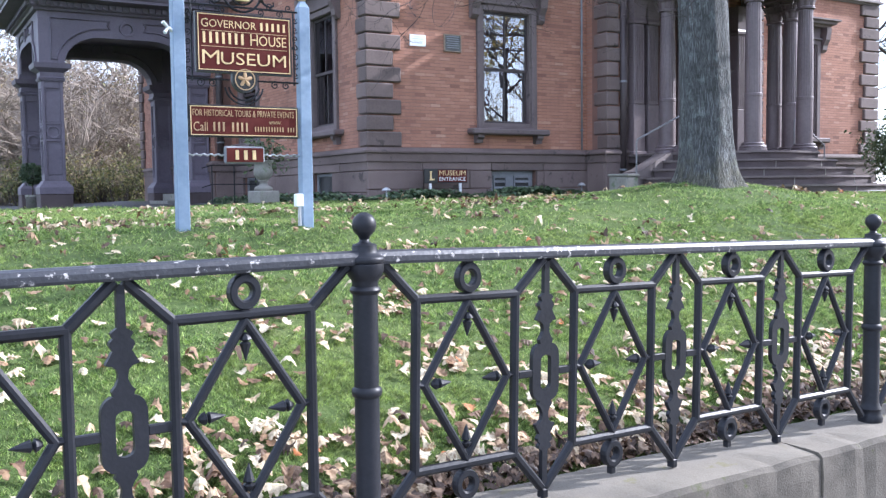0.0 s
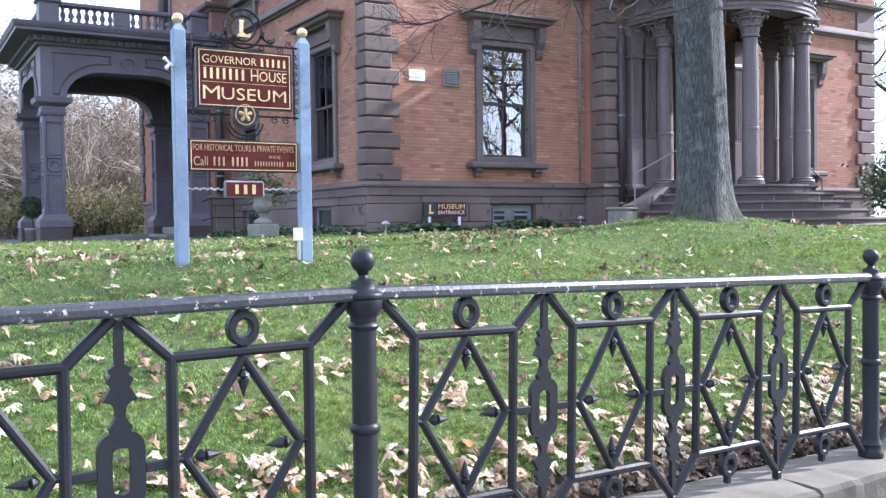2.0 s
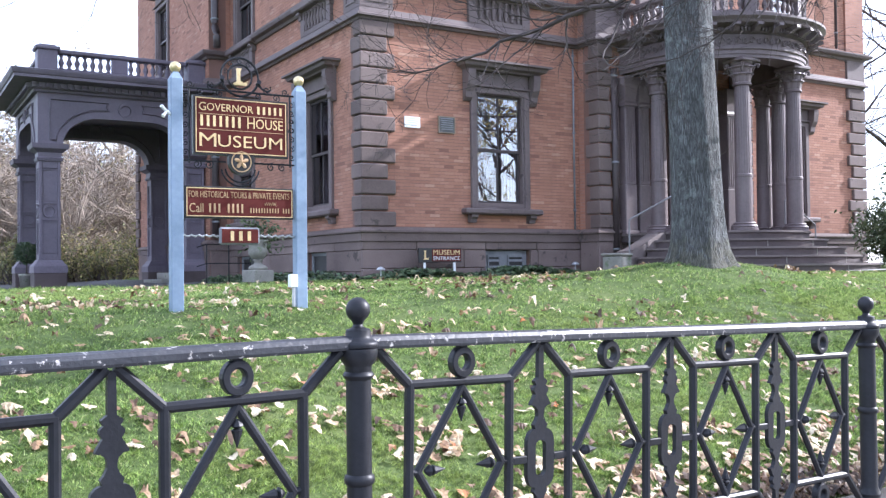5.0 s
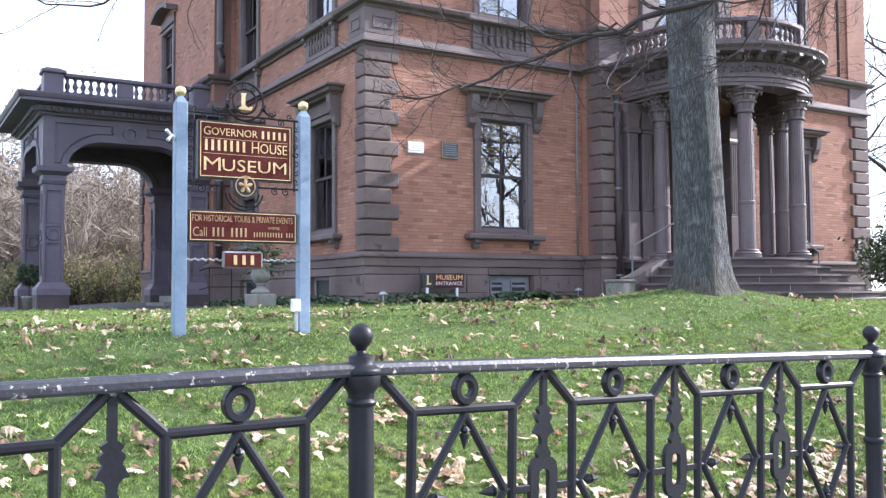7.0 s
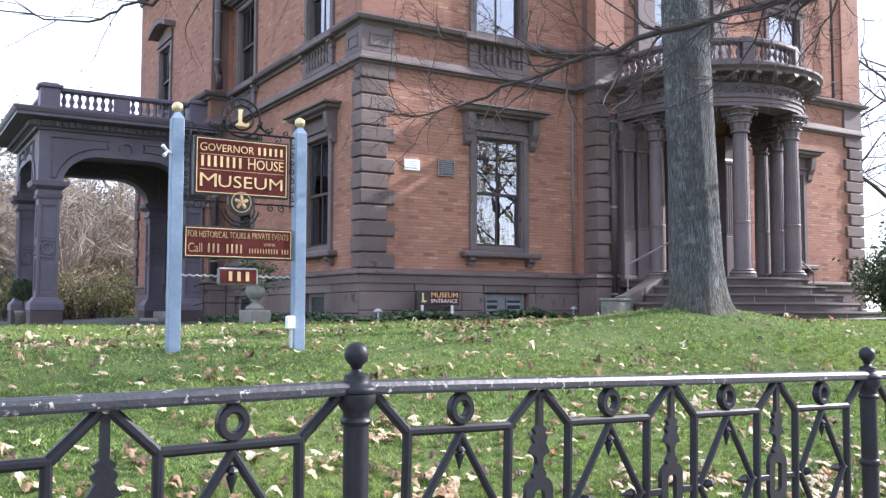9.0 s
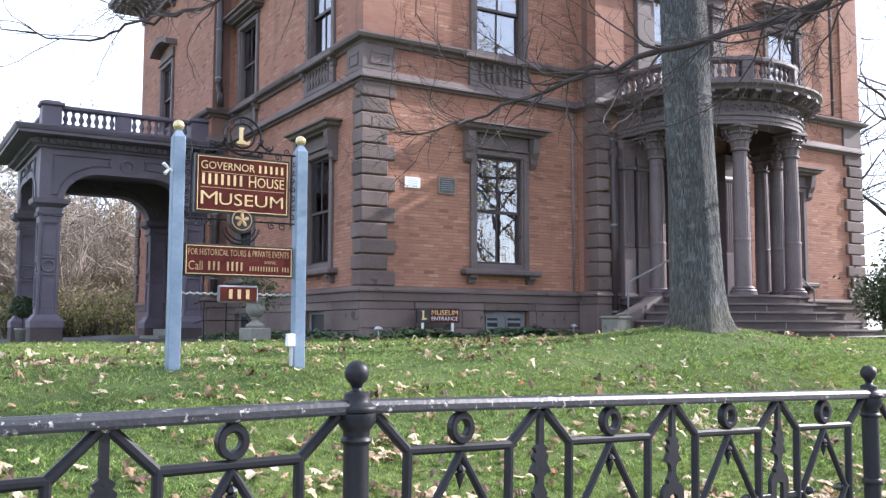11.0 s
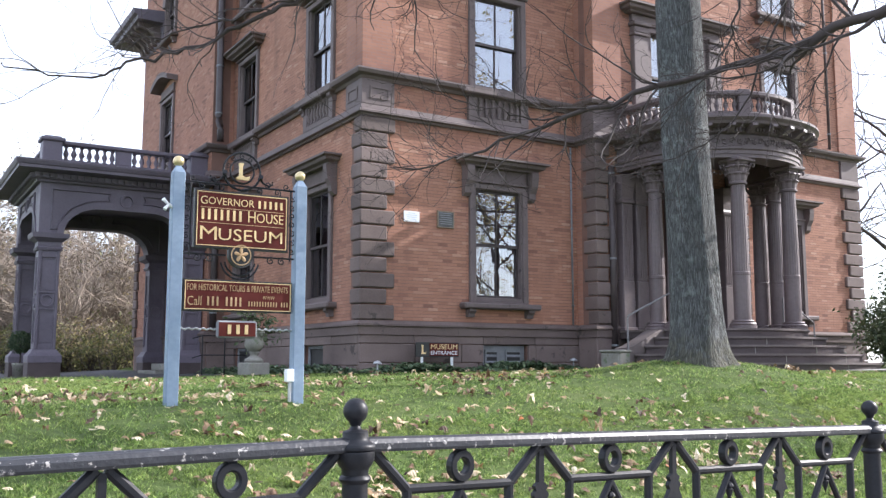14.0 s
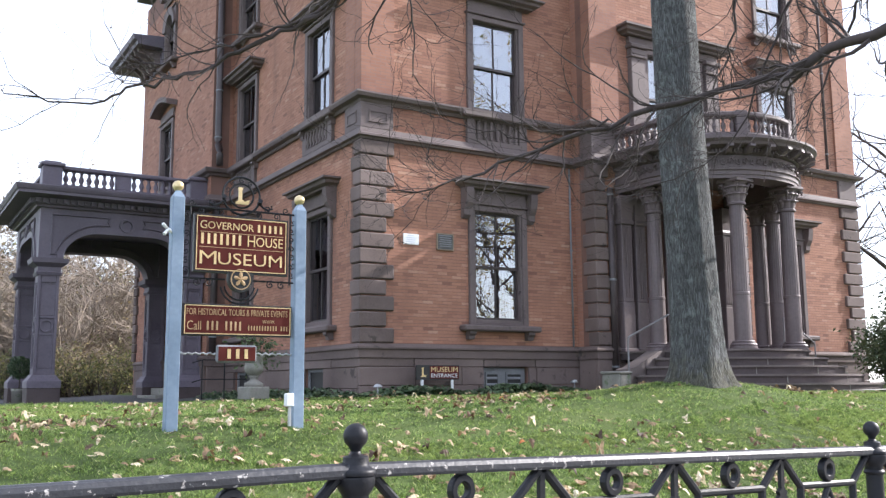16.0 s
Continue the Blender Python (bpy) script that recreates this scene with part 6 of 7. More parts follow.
def word(me, x, z, y, parent):
    if isinstance(me, tuple):
        for dx in me[1]:
            piece("text_bar", me[0], parent, Matrix.Translation((x + dx, y, z)))
    else:
        piece("lettering", me, parent, Matrix.Translation((x, y, z)))


yb = SY - 0.0262
word(text_mesh("G", 0.052, 0.062, GOLD), 2.088, 2.738, yb, board)
word(text_mesh("OVERNOR", 0.36, 0.056, GOLD), 2.148, 2.74, yb, board)
word(bars_mesh(5, 0.225, 0.06, GOLD), 2.528, 2.738, yb, board)
word(bars_mesh(7, 0.34, 0.082, GOLD), 2.083, 2.622, yb, board)
word(text_mesh("H", 0.058, 0.086, GOLD), 2.462, 2.622, yb, board)
word(text_mesh("OUSE", 0.218, 0.074, GOLD), 2.53, 2.625, yb, board)
word(text_mesh("M", 0.128, 0.1, GOLD), 2.09, 2.47, yb, board)
word(text_mesh("USEUM", 0.51, 0.09, GOLD), 2.232, 2.472, yb, board)
# lower board
LX0, LX1, LZ0, LZ1 = 1.978, 2.836, 1.93, 2.171
bm = bmesh.new()
box(bm, LX0, SY - 0.02, LZ0, LX1, SY + 0.02, LZ1, 0.004)
lb = spart("lower_board", bm, BLACK, "black-edged lower board")
bm = bmesh.new()
box(bm, LX0 + 0.012, SY - 0.024, LZ0 + 0.012, LX1 - 0.012, SY - 0.0202, LZ1 - 0.012)
part("maroon_field", bm, MAROON, lb)
bm = bmesh.new()
frame_bars(bm, LX0 + 0.013, LX1 - 0.013, LZ0 + 0.013, LZ1 - 0.013, SY - 0.0242, 0.006, 0.003)
part("gold_border", bm, GOLD, lb)
yl = SY - 0.0242
word(text_mesh("FOR HISTORICAL TOURS & PRIVATE EVENTS", 0.79, 0.048, DULLGOLD), 2.008, 2.085, yl, lb)
word(text_mesh("Call", 0.105, 0.068, DULLGOLD), 2.012, 1.973, yl, lb)
word(bars_mesh(8, 0.285, 0.068, DULLGOLD, gaps=(3,)), 2.15, 1.973, yl, lb)
word(text_mesh("WWW.", 0.1, 0.026, DULLGOLD), 2.595, 2.032, yl, lb)
word(bars_mesh(15, 0.33, 0.036, DULLGOLD, gaps=(11,)), 2.475, 1.977, yl, lb)
# number board on its rods
bm = bmesh.new()
box(bm, 2.243, SY - 0.018, 1.732, 2.56, SY + 0.018, 1.865, 0.014)
nb = spart("number_board", bm, GREYPAINT, "small maroon board with rounded grey edge")
bm = bmesh.new()
box(bm, 2.258, SY - 0.022, 1.746, 2.545, SY - 0.0185, 1.851)
part("maroon_field", bm, MAROON, nb)
word(bars_mesh(3, 0.2, 0.072, GOLD), 2.305, 1.762, SY - 0.0222, nb)
for x0, x1 in ((1.966, 2.242), (2.562, 2.849)):
    bm = bmesh.new()
    k = 20
    tube(bm, [(x0 + (x1 - x0) * i / k, SY + 0.004 * math.cos(i * 1.6), 1.798 + 0.006 * math.sin(i * 1.6)) for i in range(k + 1)], [0.006 + 0.003 * (i % 2) for i in range(k + 1)], 6)
    spart("twisted_rod", bm, STEEL, "twisted pale rod")
# scrolled iron frame


def scroll(bm, cx, cz, r, turns, a0, sgn=1, th=0.006):
    pts, rad = [], []
    n = int(14 * turns)
    for i in range(n + 1):
        f = i / n
        a = a0 + sgn * 2 * math.pi * turns * f
        q = r * (1 - 0.85 * f)
        pts.append((cx + q * math.cos(a), SY, cz + q * math.sin(a)))
        rad.append(th)
    tube(bm, pts, rad, 5)


def ring_bar(bm, cx, cz, r, th, a0=0.0, a1=360.0):
    n = 28
    tube(bm, [(cx + r * math.cos(radians(a0 + (a1 - a0) * i / n)), SY, cz + r * math.sin(radians(a0 + (a1 - a0) * i / n))) for i in range(n + 1)], [th] * (n + 1), 6)


bm = bmesh.new()
tube(bm, [(1.966, SY, 2.905), (2.85, SY, 2.905)], [0.008, 0.008], 6)
tube(bm, [(1.966, SY, 2.36), (2.3, SY, 2.36)], [0.007, 0.007], 6)
tube(bm, [(2.52, SY, 2.36), (2.85, SY, 2.36)], [0.007, 0.007], 6)
for x in (2.02, 2.818):
    tube(bm, [(x, SY, 2.34), (x, SY, 2.91)], [0.007, 0.007], 6)
spart("iron_frame", bm, IRON, "thin iron hanging frame")
for k in range(11):
    x = 2.03 + 0.075 * k
    if 2.27 < x < 2.55:
        continue
    bm = bmesh.new()
    scroll(bm, x, 2.878 if k % 2 else 2.93, 0.03, 1.4, 0.6 * k, 1 if k % 2 else -1, 0.005)
    spart("scroll", bm, IRON)
for k in range(7):
    for x, sg2 in ((1.992, 1), (2.832, -1)):
        bm = bmesh.new()
        scroll(bm, x, 2.42 + 0.07 * k, 0.026, 1.3, 1.2 * k, sg2, 0.0045)
        spart("scroll", bm, IRON)
for x in (2.08, 2.17, 2.66, 2.75):
    bm = bmesh.new()
    scroll(bm, x, 2.335, 0.034, 1.4, 0.8, -1 if x < 2.4 else 1, 0.005)
    spart("scroll", bm, IRON)
for r, th in ((0.148, 0.009), (0.095, 0.008)):
    bm = bmesh.new()
    ring_bar(bm, 2.413, 3.02, r, th)
    spart("crest_ring", bm, IRON)
for s in (-1, 1):
    bm = bmesh.new()
    tube(bm, [(2.413 + s * q, SY, z) for q, z in ((0.13, 2.98), (0.18, 2.94), (0.22, 2.925), (0.25, 2.94), (0.245, 2.965))], [0.008] * 5, 6)
    spart("scroll", bm, IRON)
    bm = bmesh.new()
    ring_bar(bm, 2.413, 2.33, 0.15 if s < 0 else 0.12, 0.007, 190, 350)
    spart("pendant_hoop", bm, IRON)
for k in range(5):
    bm = bmesh.new()
    scroll(bm, 2.413 + 0.118 * math.cos(radians(20 + 35 * k)), 3.02 + 0.118 * math.sin(radians(20 + 35 * k)), 0.022, 1.2, k, 1, 0.004)
    spart("scroll", bm, IRON)
bm = bmesh.new()
prism(bm, [(2.385, 3.085), (2.425, 3.085), (2.415, 3.06), (2.415, 2.99), (2.44, 2.975), (2.475, 2.99), (2.465, 2.955), (2.37, 2.955), (2.365, 2.97), (2.39, 2.985), (2.39, 3.06)], SY - 0.012, SY + 0.012, 1)
spart("gilded_emblem", bm, GOLD, "gilded metal emblem in a ring")
# meter box and lamp on the posts
bm = bmesh.new()
box(bm, 2.775, SY - 0.09, 1.4, 2.84, SY - 0.04, 1.5, 0.006)
spart("electric_box", bm, WHITE, "small white weatherproof box")
bm = bmesh.new()
tube(bm, [(2.815, SY - 0.06, 1.25), (2.815, SY - 0.06, 1.4)], [0.013, 0.013], 8)
spart("conduit", bm, STEEL)
bm = bmesh.new()
tube(bm, [(1.876, SY - 0.02, 2.69), (1.85, SY - 0.05, 2.7), (1.835, SY - 0.06, 2.705)], [0.012, 0.014, 0.012], 8)
for dx, dz in ((-0.035, 0.026), (-0.026, -0.032)):
    tube(bm, [(1.84, SY - 0.06, 2.703), (1.84 + dx * 0.5, SY - 0.07, 2.703 + dz * 0.5), (1.84 + dx, SY - 0.08, 2.703 + dz), (1.84 + dx * 1.3, SY - 0.085, 2.703 + dz * 1.3)], [0.008, 0.011, 0.013, 0.014], 10)
spart("spotlight", bm, WHITE, "white twin-headed spotlight")
for x, z in ((2.27, 2.985), (2.56, 2.975)):
    bm = bmesh.new()
    tube(bm, [(x, SY - 0.01, z), (x - 0.01, SY - 0.05, z + 0.01)], [0.014, 0.018], 8)
    tube(bm, [(x + 0.02, SY, z - 0.02), (x, SY - 0.02, z)], [0.006, 0.006], 6)
    spart("spotlight", bm, IRON, "tiny spotlight")

# ---- small entrance sign, garden lights, urn, railing ----
EY = 13.95
es = thing("entrance_sign", "low black and maroon museum entrance sign on two legs", "sign", (8.33, EY, 1.38))
EM = Matrix.Translation((-8.33, -EY, -1.38))
bm = bmesh.new()
box(bm, 7.905, EY - 0.015, 1.645, 8.76, EY + 0.015, 1.895, 0.004)
eb = part("board", bm, BLACK, es, m=EM)
bm = bmesh.new()
box(bm, 8.165, EY - 0.019, 1.665, 8.745, EY - 0.0152, 1.878)
part("maroon_field", bm, MAROON, eb)
word(text_mesh("MUSEUM", 0.53, 0.085, GOLD), 8.19, 1.778, EY - 0.0192, eb)
word(text_mesh("ENTRANCE", 0.53, 0.065, WHITE), 8.19, 1.685, EY - 0.0192, eb)
bm = bmesh.new()
prism(bm, [(8.0, 1.85), (8.05, 1.85), (8.042, 1.83), (8.042, 1.73), (8.08, 1.72), (8.1, 1.73), (8.09, 1.695), (7.99, 1.695), (8.01, 1.72), (8.012, 1.83)], EY - 0.019, EY - 0.0152, 1)
part("gilded_emblem", bm, GOLD, eb)
for x in (8.02, 8.62):
    bm = bmesh.new()
    box(bm, x - 0.022, EY - 0.012, 1.3, x + 0.022, EY + 0.012, 1.645)
    part("leg", bm, WHITE, es, m=EM)
for x, y in ((7.05, 13.7), (11.15, 13.75)):
    z = float(ground_z(x, y))
    gl = thing("garden_light", "small grey mushroom garden light in the ivy", "garden light", (x, y, z), group="garden lights")
    bm = bmesh.new()
    lathe(bm, [(0.012, -0.05), (0.012, 0.16)], 8)
    part("stem", bm, STEEL, gl)
    bm = bmesh.new()
    lathe(bm, [(0.075, 0.15), (0.07, 0.17), (0.04, 0.2), (0.01, 0.21)], 16)
    part("cap", bm, STEEL, gl, smooth=True)
UX, UY = 5.33, 14.72
UZ = float(ground_z(UX, UY))
US = 0.9
urn = thing("garden_urn", "pale cast garden urn on a mossy stone block", "urn", (UX, UY, UZ), rz=12)
bm = bmesh.new()
box(bm, -0.21, -0.21, -0.1, 0.21, 0.21, 0.22, 0.02)
bm.transform(Matrix.Diagonal((US, US, 0.88, 1)))
part("pedestal", bm, BLOCKSTONE, urn)
bm = bmesh.new()
lathe(bm, [(0.17, 0.22), (0.17, 0.27), (0.15, 0.29), (0.08, 0.33), (0.065, 0.37), (0.1, 0.4), (0.085, 0.42)], 24)
bm.transform(Matrix.Diagonal((US, US, 0.88, 1)))
part("foot", bm, BLOCKSTONE, urn, smooth=True)
bm = bmesh.new()
lathe(bm, [(0.085, 0.42), (0.13, 0.45), (0.17, 0.52), (0.175, 0.58), (0.16, 0.62), (0.155, 0.72), (0.19, 0.76), (0.19, 0.78), (0.15, 0.78), (0.14, 0.7)], 24, cap=False)
bm.transform(Matrix.Diagonal((US, US, 0.88, 1)))
part("bowl", bm, BLOCKSTONE, urn, smooth=True)
rl = thing("iron_railing", "thin dark iron railing beside the drive", "railing", (5.6, 18.4, 1.3))
for dx in (0.0, 0.45, 0.9):
    bm = bmesh.new()
    tube(bm, [(dx, 0, -0.15), (dx, 0, 0.78)], [0.012, 0.012], 8)
    part("post", bm, IRON, rl)
for z in (0.78, 0.4):
    bm = bmesh.new()
    tube(bm, [(-0.2, 0, z - 0.06), (0.0, 0, z), (0.9, 0, z)], [0.011] * 3, 8)
    part("rail", bm, IRON, rl)

# ---- drive, walk, pavement, street ----


def ribbon(name, pts_l, pts_r, lift, material, label, cat):
    V, Fc = [], []
    for (a, b) in zip(pts_l, pts_r):
        for f in (0, 0.25, 0.5, 0.75, 1):
            x, y = a[0] + (b[0] - a[0]) * f, a[1] + (b[1] - a[1]) * f
            V.append((x, y, float(ground_z(x, y)) + lift))
    for i in range(len(pts_l) - 1):
        for j in range(4):
            k = i * 5 + j
            Fc.append((k, k + 5, k + 6, k + 1))
    me = raw_mesh(name, V, Fc, material)
    ob = tagged(new(name, me), label, cat, kind="structure")
    return ob


ys = list(np.arange(18.4, 46.0, 0.8))
ribbon("drive", [(1.9, y) for y in ys], [(6.4, y) for y in ys], 0.03, ASPHALT, "dark asphalt drive under the carriage porch", "drive")
xs = list(np.arange(13.4, 30.0, 0.5))
ribbon("front_walk", [(x, 9.0 + 0.5 * math.exp(-(x - 13.4))) for x in xs], [(x, 9.85) for x in xs], 0.025, PAVING, "pale concrete walk before the steps", "walk")
bm = bmesh.new()
M = Matrix.Translation((FENCE_AT[0], FENCE_AT[1], 0)) @ Matrix.Rotation(radians(FENCE_TURN), 4, "Z")
for i in range(-8, 14):
    box(bm, i * 1.5 + 0.006, -3.2, -0.08, i * 1.5 + 1.494, -0.212, 0.0, 0.006)
bm.transform(M)
tagged(part("pavement", bm, PAVING, None), "concrete pavement slabs along the fence", "pavement", kind="structure")
bm = bmesh.new()
box(bm, -60, -12.0, -0.2, 80, -3.36, -0.001)
bm.transform(M)
tagged(part("road", bm, ASPHALT, None), "grey asphalt street", "road", kind="structure")

# ---- trees ----


def grow(bm, p, d, length, r, depth, rnd, seg=5, spread=0.6, droop=0.0, ends=None, kids=(3, 5)):
    """A wandering limb with side twigs, down to depth 0."""
    n = max(3, int(length / 0.22)) if depth else 4
    n = min(n, 9)
    pts, rad = [Vector(p)], [r]
    d = Vector(d).normalized()
    for i in range(n):
        d = (d + Vector((rnd.gauss(0, 0.13), rnd.gauss(0, 0.13), rnd.gauss(0, 0.1) - droop + 0.03))).normalized()
        pts.append(pts[-1] + d * (length / n))
        rad.append(max(0.0022, r * (1 - 0.72 * (i + 1) / n)))
    tube(bm, pts, rad, seg if r > 0.02 else 3, cap=False)
    if ends is not None and depth <= 1:
        ends.extend(pts[2:])
    if depth:
        for k in range(rnd.randint(*kids)):
            j = rnd.randint(max(1, n // 4), n)
            ax = (pts[j] - pts[j - 1]).normalized()
            side = Vector((rnd.gauss(0, 1), rnd.gauss(0, 1), rnd.gauss(0, 0.8)))
            side = (side - ax * side.dot(ax)).normalized()
            nd2 = (ax + side * rnd.uniform(0.5, 1.1) * spread * 1.6).normalized()
            grow(bm, pts[j], nd2, length * rnd.uniform(0.42, 0.68), rad[j] * rnd.uniform(0.5, 0.75), depth - 1, rnd, seg, spread, droop, ends, kids)


def leaf_cloud(name, spots, per, spread, size, material, parent, rnd):
    """Many small bent leaves about the given places, as one crown."""
    V, Fc = [], []
    for c in spots:
        for _ in range(per):
            o = Vector((rnd.gauss(0, spread), rnd.gauss(0, spread), rnd.gauss(0, spread))) + Vector(c)
            a = Vector((rnd.gauss(0, 1), rnd.gauss(0, 1), rnd.gauss(0, 1))).normalized()
            b = a.cross(Vector((rnd.gauss(0, 1), rnd.gauss(0, 1), rnd.gauss(0, 1)))).normalized()
            s = size * rnd.uniform(0.6, 1.3)
            k = len(V)
            nrm = a.cross(b)
            V += [o - a * s, o + b * s * 0.45 + nrm * s * 0.15, o + a * s, o - b * s * 0.45 + nrm * s * 0.15]
            Fc += [(k, k + 1, k + 2), (k, k + 2, k + 3)]
    me = raw_mesh(name, [tuple(v) for v in V], Fc, material)
    ob = new(name, me)
    ob.parent = parent
    return ob


def bare_tree(label, base, height, r, seed, material=TWIG, leaves=None, lean=(0, 0), depth=4, limbs=7, start=0.35):
    rnd = random.Random(seed)
    t = thing("tree", label, "tree", base)
    bm = bmesh.new()
    n = 10
    pts = [Vector((lean[0] * (i / n) + rnd.gauss(0, 0.03) * (i > 0), lean[1] * (i / n) + rnd.gauss(0, 0.03) * (i > 0), height * 0.75 * i / n - (0.2 if i == 0 else 0))) for i in range(n + 1)]
    rad = [r * (1.35 if i == 0 else 1 - 0.75 * i / n) for i in range(n + 1)]
    tube(bm, pts, rad, 10, cap=False)
    part("trunk", bm, material, t, smooth=True)
    bm = bmesh.new()
    ends = []
    for k in range(limbs):
        f = start + (1 - start) * (k + rnd.random() * 0.6) / limbs
        j = min(n, int(f * n))
        a = rnd.uniform(0, 2 * math.pi)
        grow(bm, pts[j], (math.cos(a), math.sin(a), rnd.uniform(0.35, 1.0)), height * rnd.uniform(0.28, 0.42), rad[j] * 0.6 + 0.01, depth - 1, rnd, 5, 0.6, 0.0, ends)
    part("crown", bm, material, t)
    if leaves:
        mt, share, per, size = leaves
        pick = [e for e in ends if rnd.random() < share]
        leaf_cloud("foliage", pick, per, 0.18, size, mt, t, rnd)
    return t


# the oak on the lawn
TZ = float(ground_z(*TREE_AT)) - 0.08
oak = thing("tree", "large grey-barked oak with flaring roots on the lawn", "tree", (*TREE_AT, TZ))
rows = []
SEG = 40
ornd = random.Random(11)
lob = [(ornd.uniform(0, 6.28), ornd.choice((3, 4, 5, 7)), ornd.uniform(0.05, 0.12)) for _ in range(4)]
V, Fc = [], []
hs = [0.0, 0.06, 0.12, 0.2, 0.3, 0.42, 0.58, 0.8, 1.1, 1.5, 2.0, 2.6, 3.2, 3.9, 4.6, 5.4, 6.2, 7.0, 7.8]
for h in hs:
    flare = 0.13 * math.exp(-h / 0.14) + 0.035 * math.exp(-h / 0.6)
    r0 = 0.275 - 0.004 * h - 0.012 * max(0, h - 4.5)
    cx, cy = -0.0135 * h + 0.01 * math.sin(h * 1.3), 0.0297 * h + 0.02 * math.sin(h * 0.9)
    for i in range(SEG):
        a = 2 * math.pi * i / SEG
        wob = sum(k * math.sin(m * a + q + 0.3 * h) for q, m, k in lob)
        r = r0 * (1 + 0.1 * wob) + flare * (1 + 2.2 * wob) + 0.006 * math.sin(11 * a + 2 * h)
        V.append((cx + r * math.cos(a), cy + r * math.sin(a), h))
for j in range(len(hs) - 1):
    for i in range(SEG):
        k, m2 = j * SEG + i, j * SEG + (i + 1) % SEG
        Fc.append((k, m2, m2 + SEG, k + SEG))
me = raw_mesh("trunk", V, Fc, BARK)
for p in me.polygons:
    p.use_smooth = True
ob = new("trunk", me)
ob.parent = oak
bm = bmesh.new()
ornd = random.Random(3)
for k in range(8):
    a = k * 2.4
    grow(bm, (-0.08, 0.18, 5.4 + 0.33 * k), (math.cos(a), math.sin(a), 0.75), ornd.uniform(2.6, 4.0), 0.12 - 0.006 * k, 3, ornd, 6, 0.6, 0.0, None)
part("crown", bm, TWIG, oak)

# long bare boughs that hang before the house, from trees that stand on the verge


def bough(parent, pts, r0, r1, seed, twigs, depth=2, droop=0.0, ln=0.9):
    rnd = random.Random(seed)
    bm = bmesh.new()
    P = [Vector(p) for p in pts]
    fine = []
    for i in range(len(P) - 1):
        p0, p1, p2, p3 = P[max(0, i - 1)], P[i], P[i + 1], P[min(len(P) - 1, i + 2)]
        for k in range(4):
            t = k / 4
            fine.append(0.5 * ((2 * p1) + (p2 - p0) * t + (2 * p0 - 5 * p1 + 4 * p2 - p3) * t * t + (3 * p1 - p0 - 3 * p2 + p3) * t ** 3))
    fine.append(P[-1])
    n = len(fine)
    fine = [p + Vector((rnd.gauss(0, 0.013), rnd.gauss(0, 0.013), rnd.gauss(0, 0.016))) for p in fine]
    rad = [(r0 + (r1 - r0) * (i / (n - 1)) ** 0.58) * rnd.uniform(0.9, 1.12) for i in range(n)]
    tube(bm, fine, rad, 7, cap=False)
    limb = part("bough", bm, TWIG, parent, smooth=True)
    bm = bmesh.new()
    for k in range(twigs):
        j = rnd.randint(1, n - 2)
        ax = (fine[j + 1] - fine[j]).normalized()
        side = ax.cross(Vector((rnd.gauss(0, 1), rnd.gauss(0, 1), rnd.gauss(0, 1)))).normalized()
        wand(bm, fine[j], ax + side * rnd.uniform(0.5, 1.1), ln * rnd.uniform(0.7, 1.7), max(0.0045, rad[j] * 0.45), rnd, max(1, depth - 1))
    tagged(part("twig_growth", bm, TWIG, limb), kind="stuff")


def wand(bm, p, d, length, r, rnd, level):
    """A long thin shoot that bends one way, with a few alternate side shoots."""
    n = 9
    d = Vector(d).normalized()
    bend = Vector((rnd.gauss(0, 0.06), rnd.gauss(0, 0.06), rnd.gauss(0.05, 0.06)))
    pts, rad = [Vector(p)], [r]
    for i in range(n):
        d = (d + bend + Vector((rnd.gauss(0, 0.19), rnd.gauss(0, 0.19), rnd.gauss(0, 0.19)))).normalized()
        pts.append(pts[-1] + d * (length / n))
        rad.append(max(0.0015, r * (1 - 0.75 * (i + 1) / n)))
    tube(bm, pts, rad, 4, cap=False)
    if level:
        for k in range(rnd.randint(2, 4)):
            j = rnd.randint(2, n - 1)
            ax = (pts[j + 1] - pts[j]).normalized()
            side = ax.cross(Vector((rnd.gauss(0, 1), rnd.gauss(0, 1), rnd.gauss(0, 1)))).normalized()
            wand(bm, pts[j], ax + side * rnd.uniform(0.5, 1.0), length * rnd.uniform(0.35, 0.6), max(0.002, rad[j] * 0.7), rnd, level - 1)


def off(pts, o):
    return [(p[0] - o[0], p[1] - o[1], p[2] - o[2]) for p in pts]


O1 = (15.6, 8.2, 1.3)
verge = thing("tree", "bare tree reaching over the lawn with dark boughs", "tree", O1)
bm = bmesh.new()
tube(bm, [(0, 0, -0.3), (0.02, 0, 0.6), (-0.1, 0.05, 2.0), (-0.2, 0.05, 3.6), (-0.1, 0.1, 5.2), (-0.3, 0.2, 7.5)], [0.3, 0.22, 0.2, 0.17, 0.13, 0.05], 12, cap=False)
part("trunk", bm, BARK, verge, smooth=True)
bough(verge, off([(15.4, 8.2, 7.0), (11.0, 4.6, 8.4), (8.2, 3.5, 6.4), (6.69, 3.97, 4.44), (6.39, 4.61, 4.19), (6.23, 4.92, 4.04), (5.7, 5.59, 3.91), (5.18, 6.16, 3.68), (4.6, 6.69, 3.45), (4.28, 6.94, 3.3), (3.82, 7.22, 3.23)], O1), 0.092, 0.005, 21, 60, 3, 0.0, 0.8)
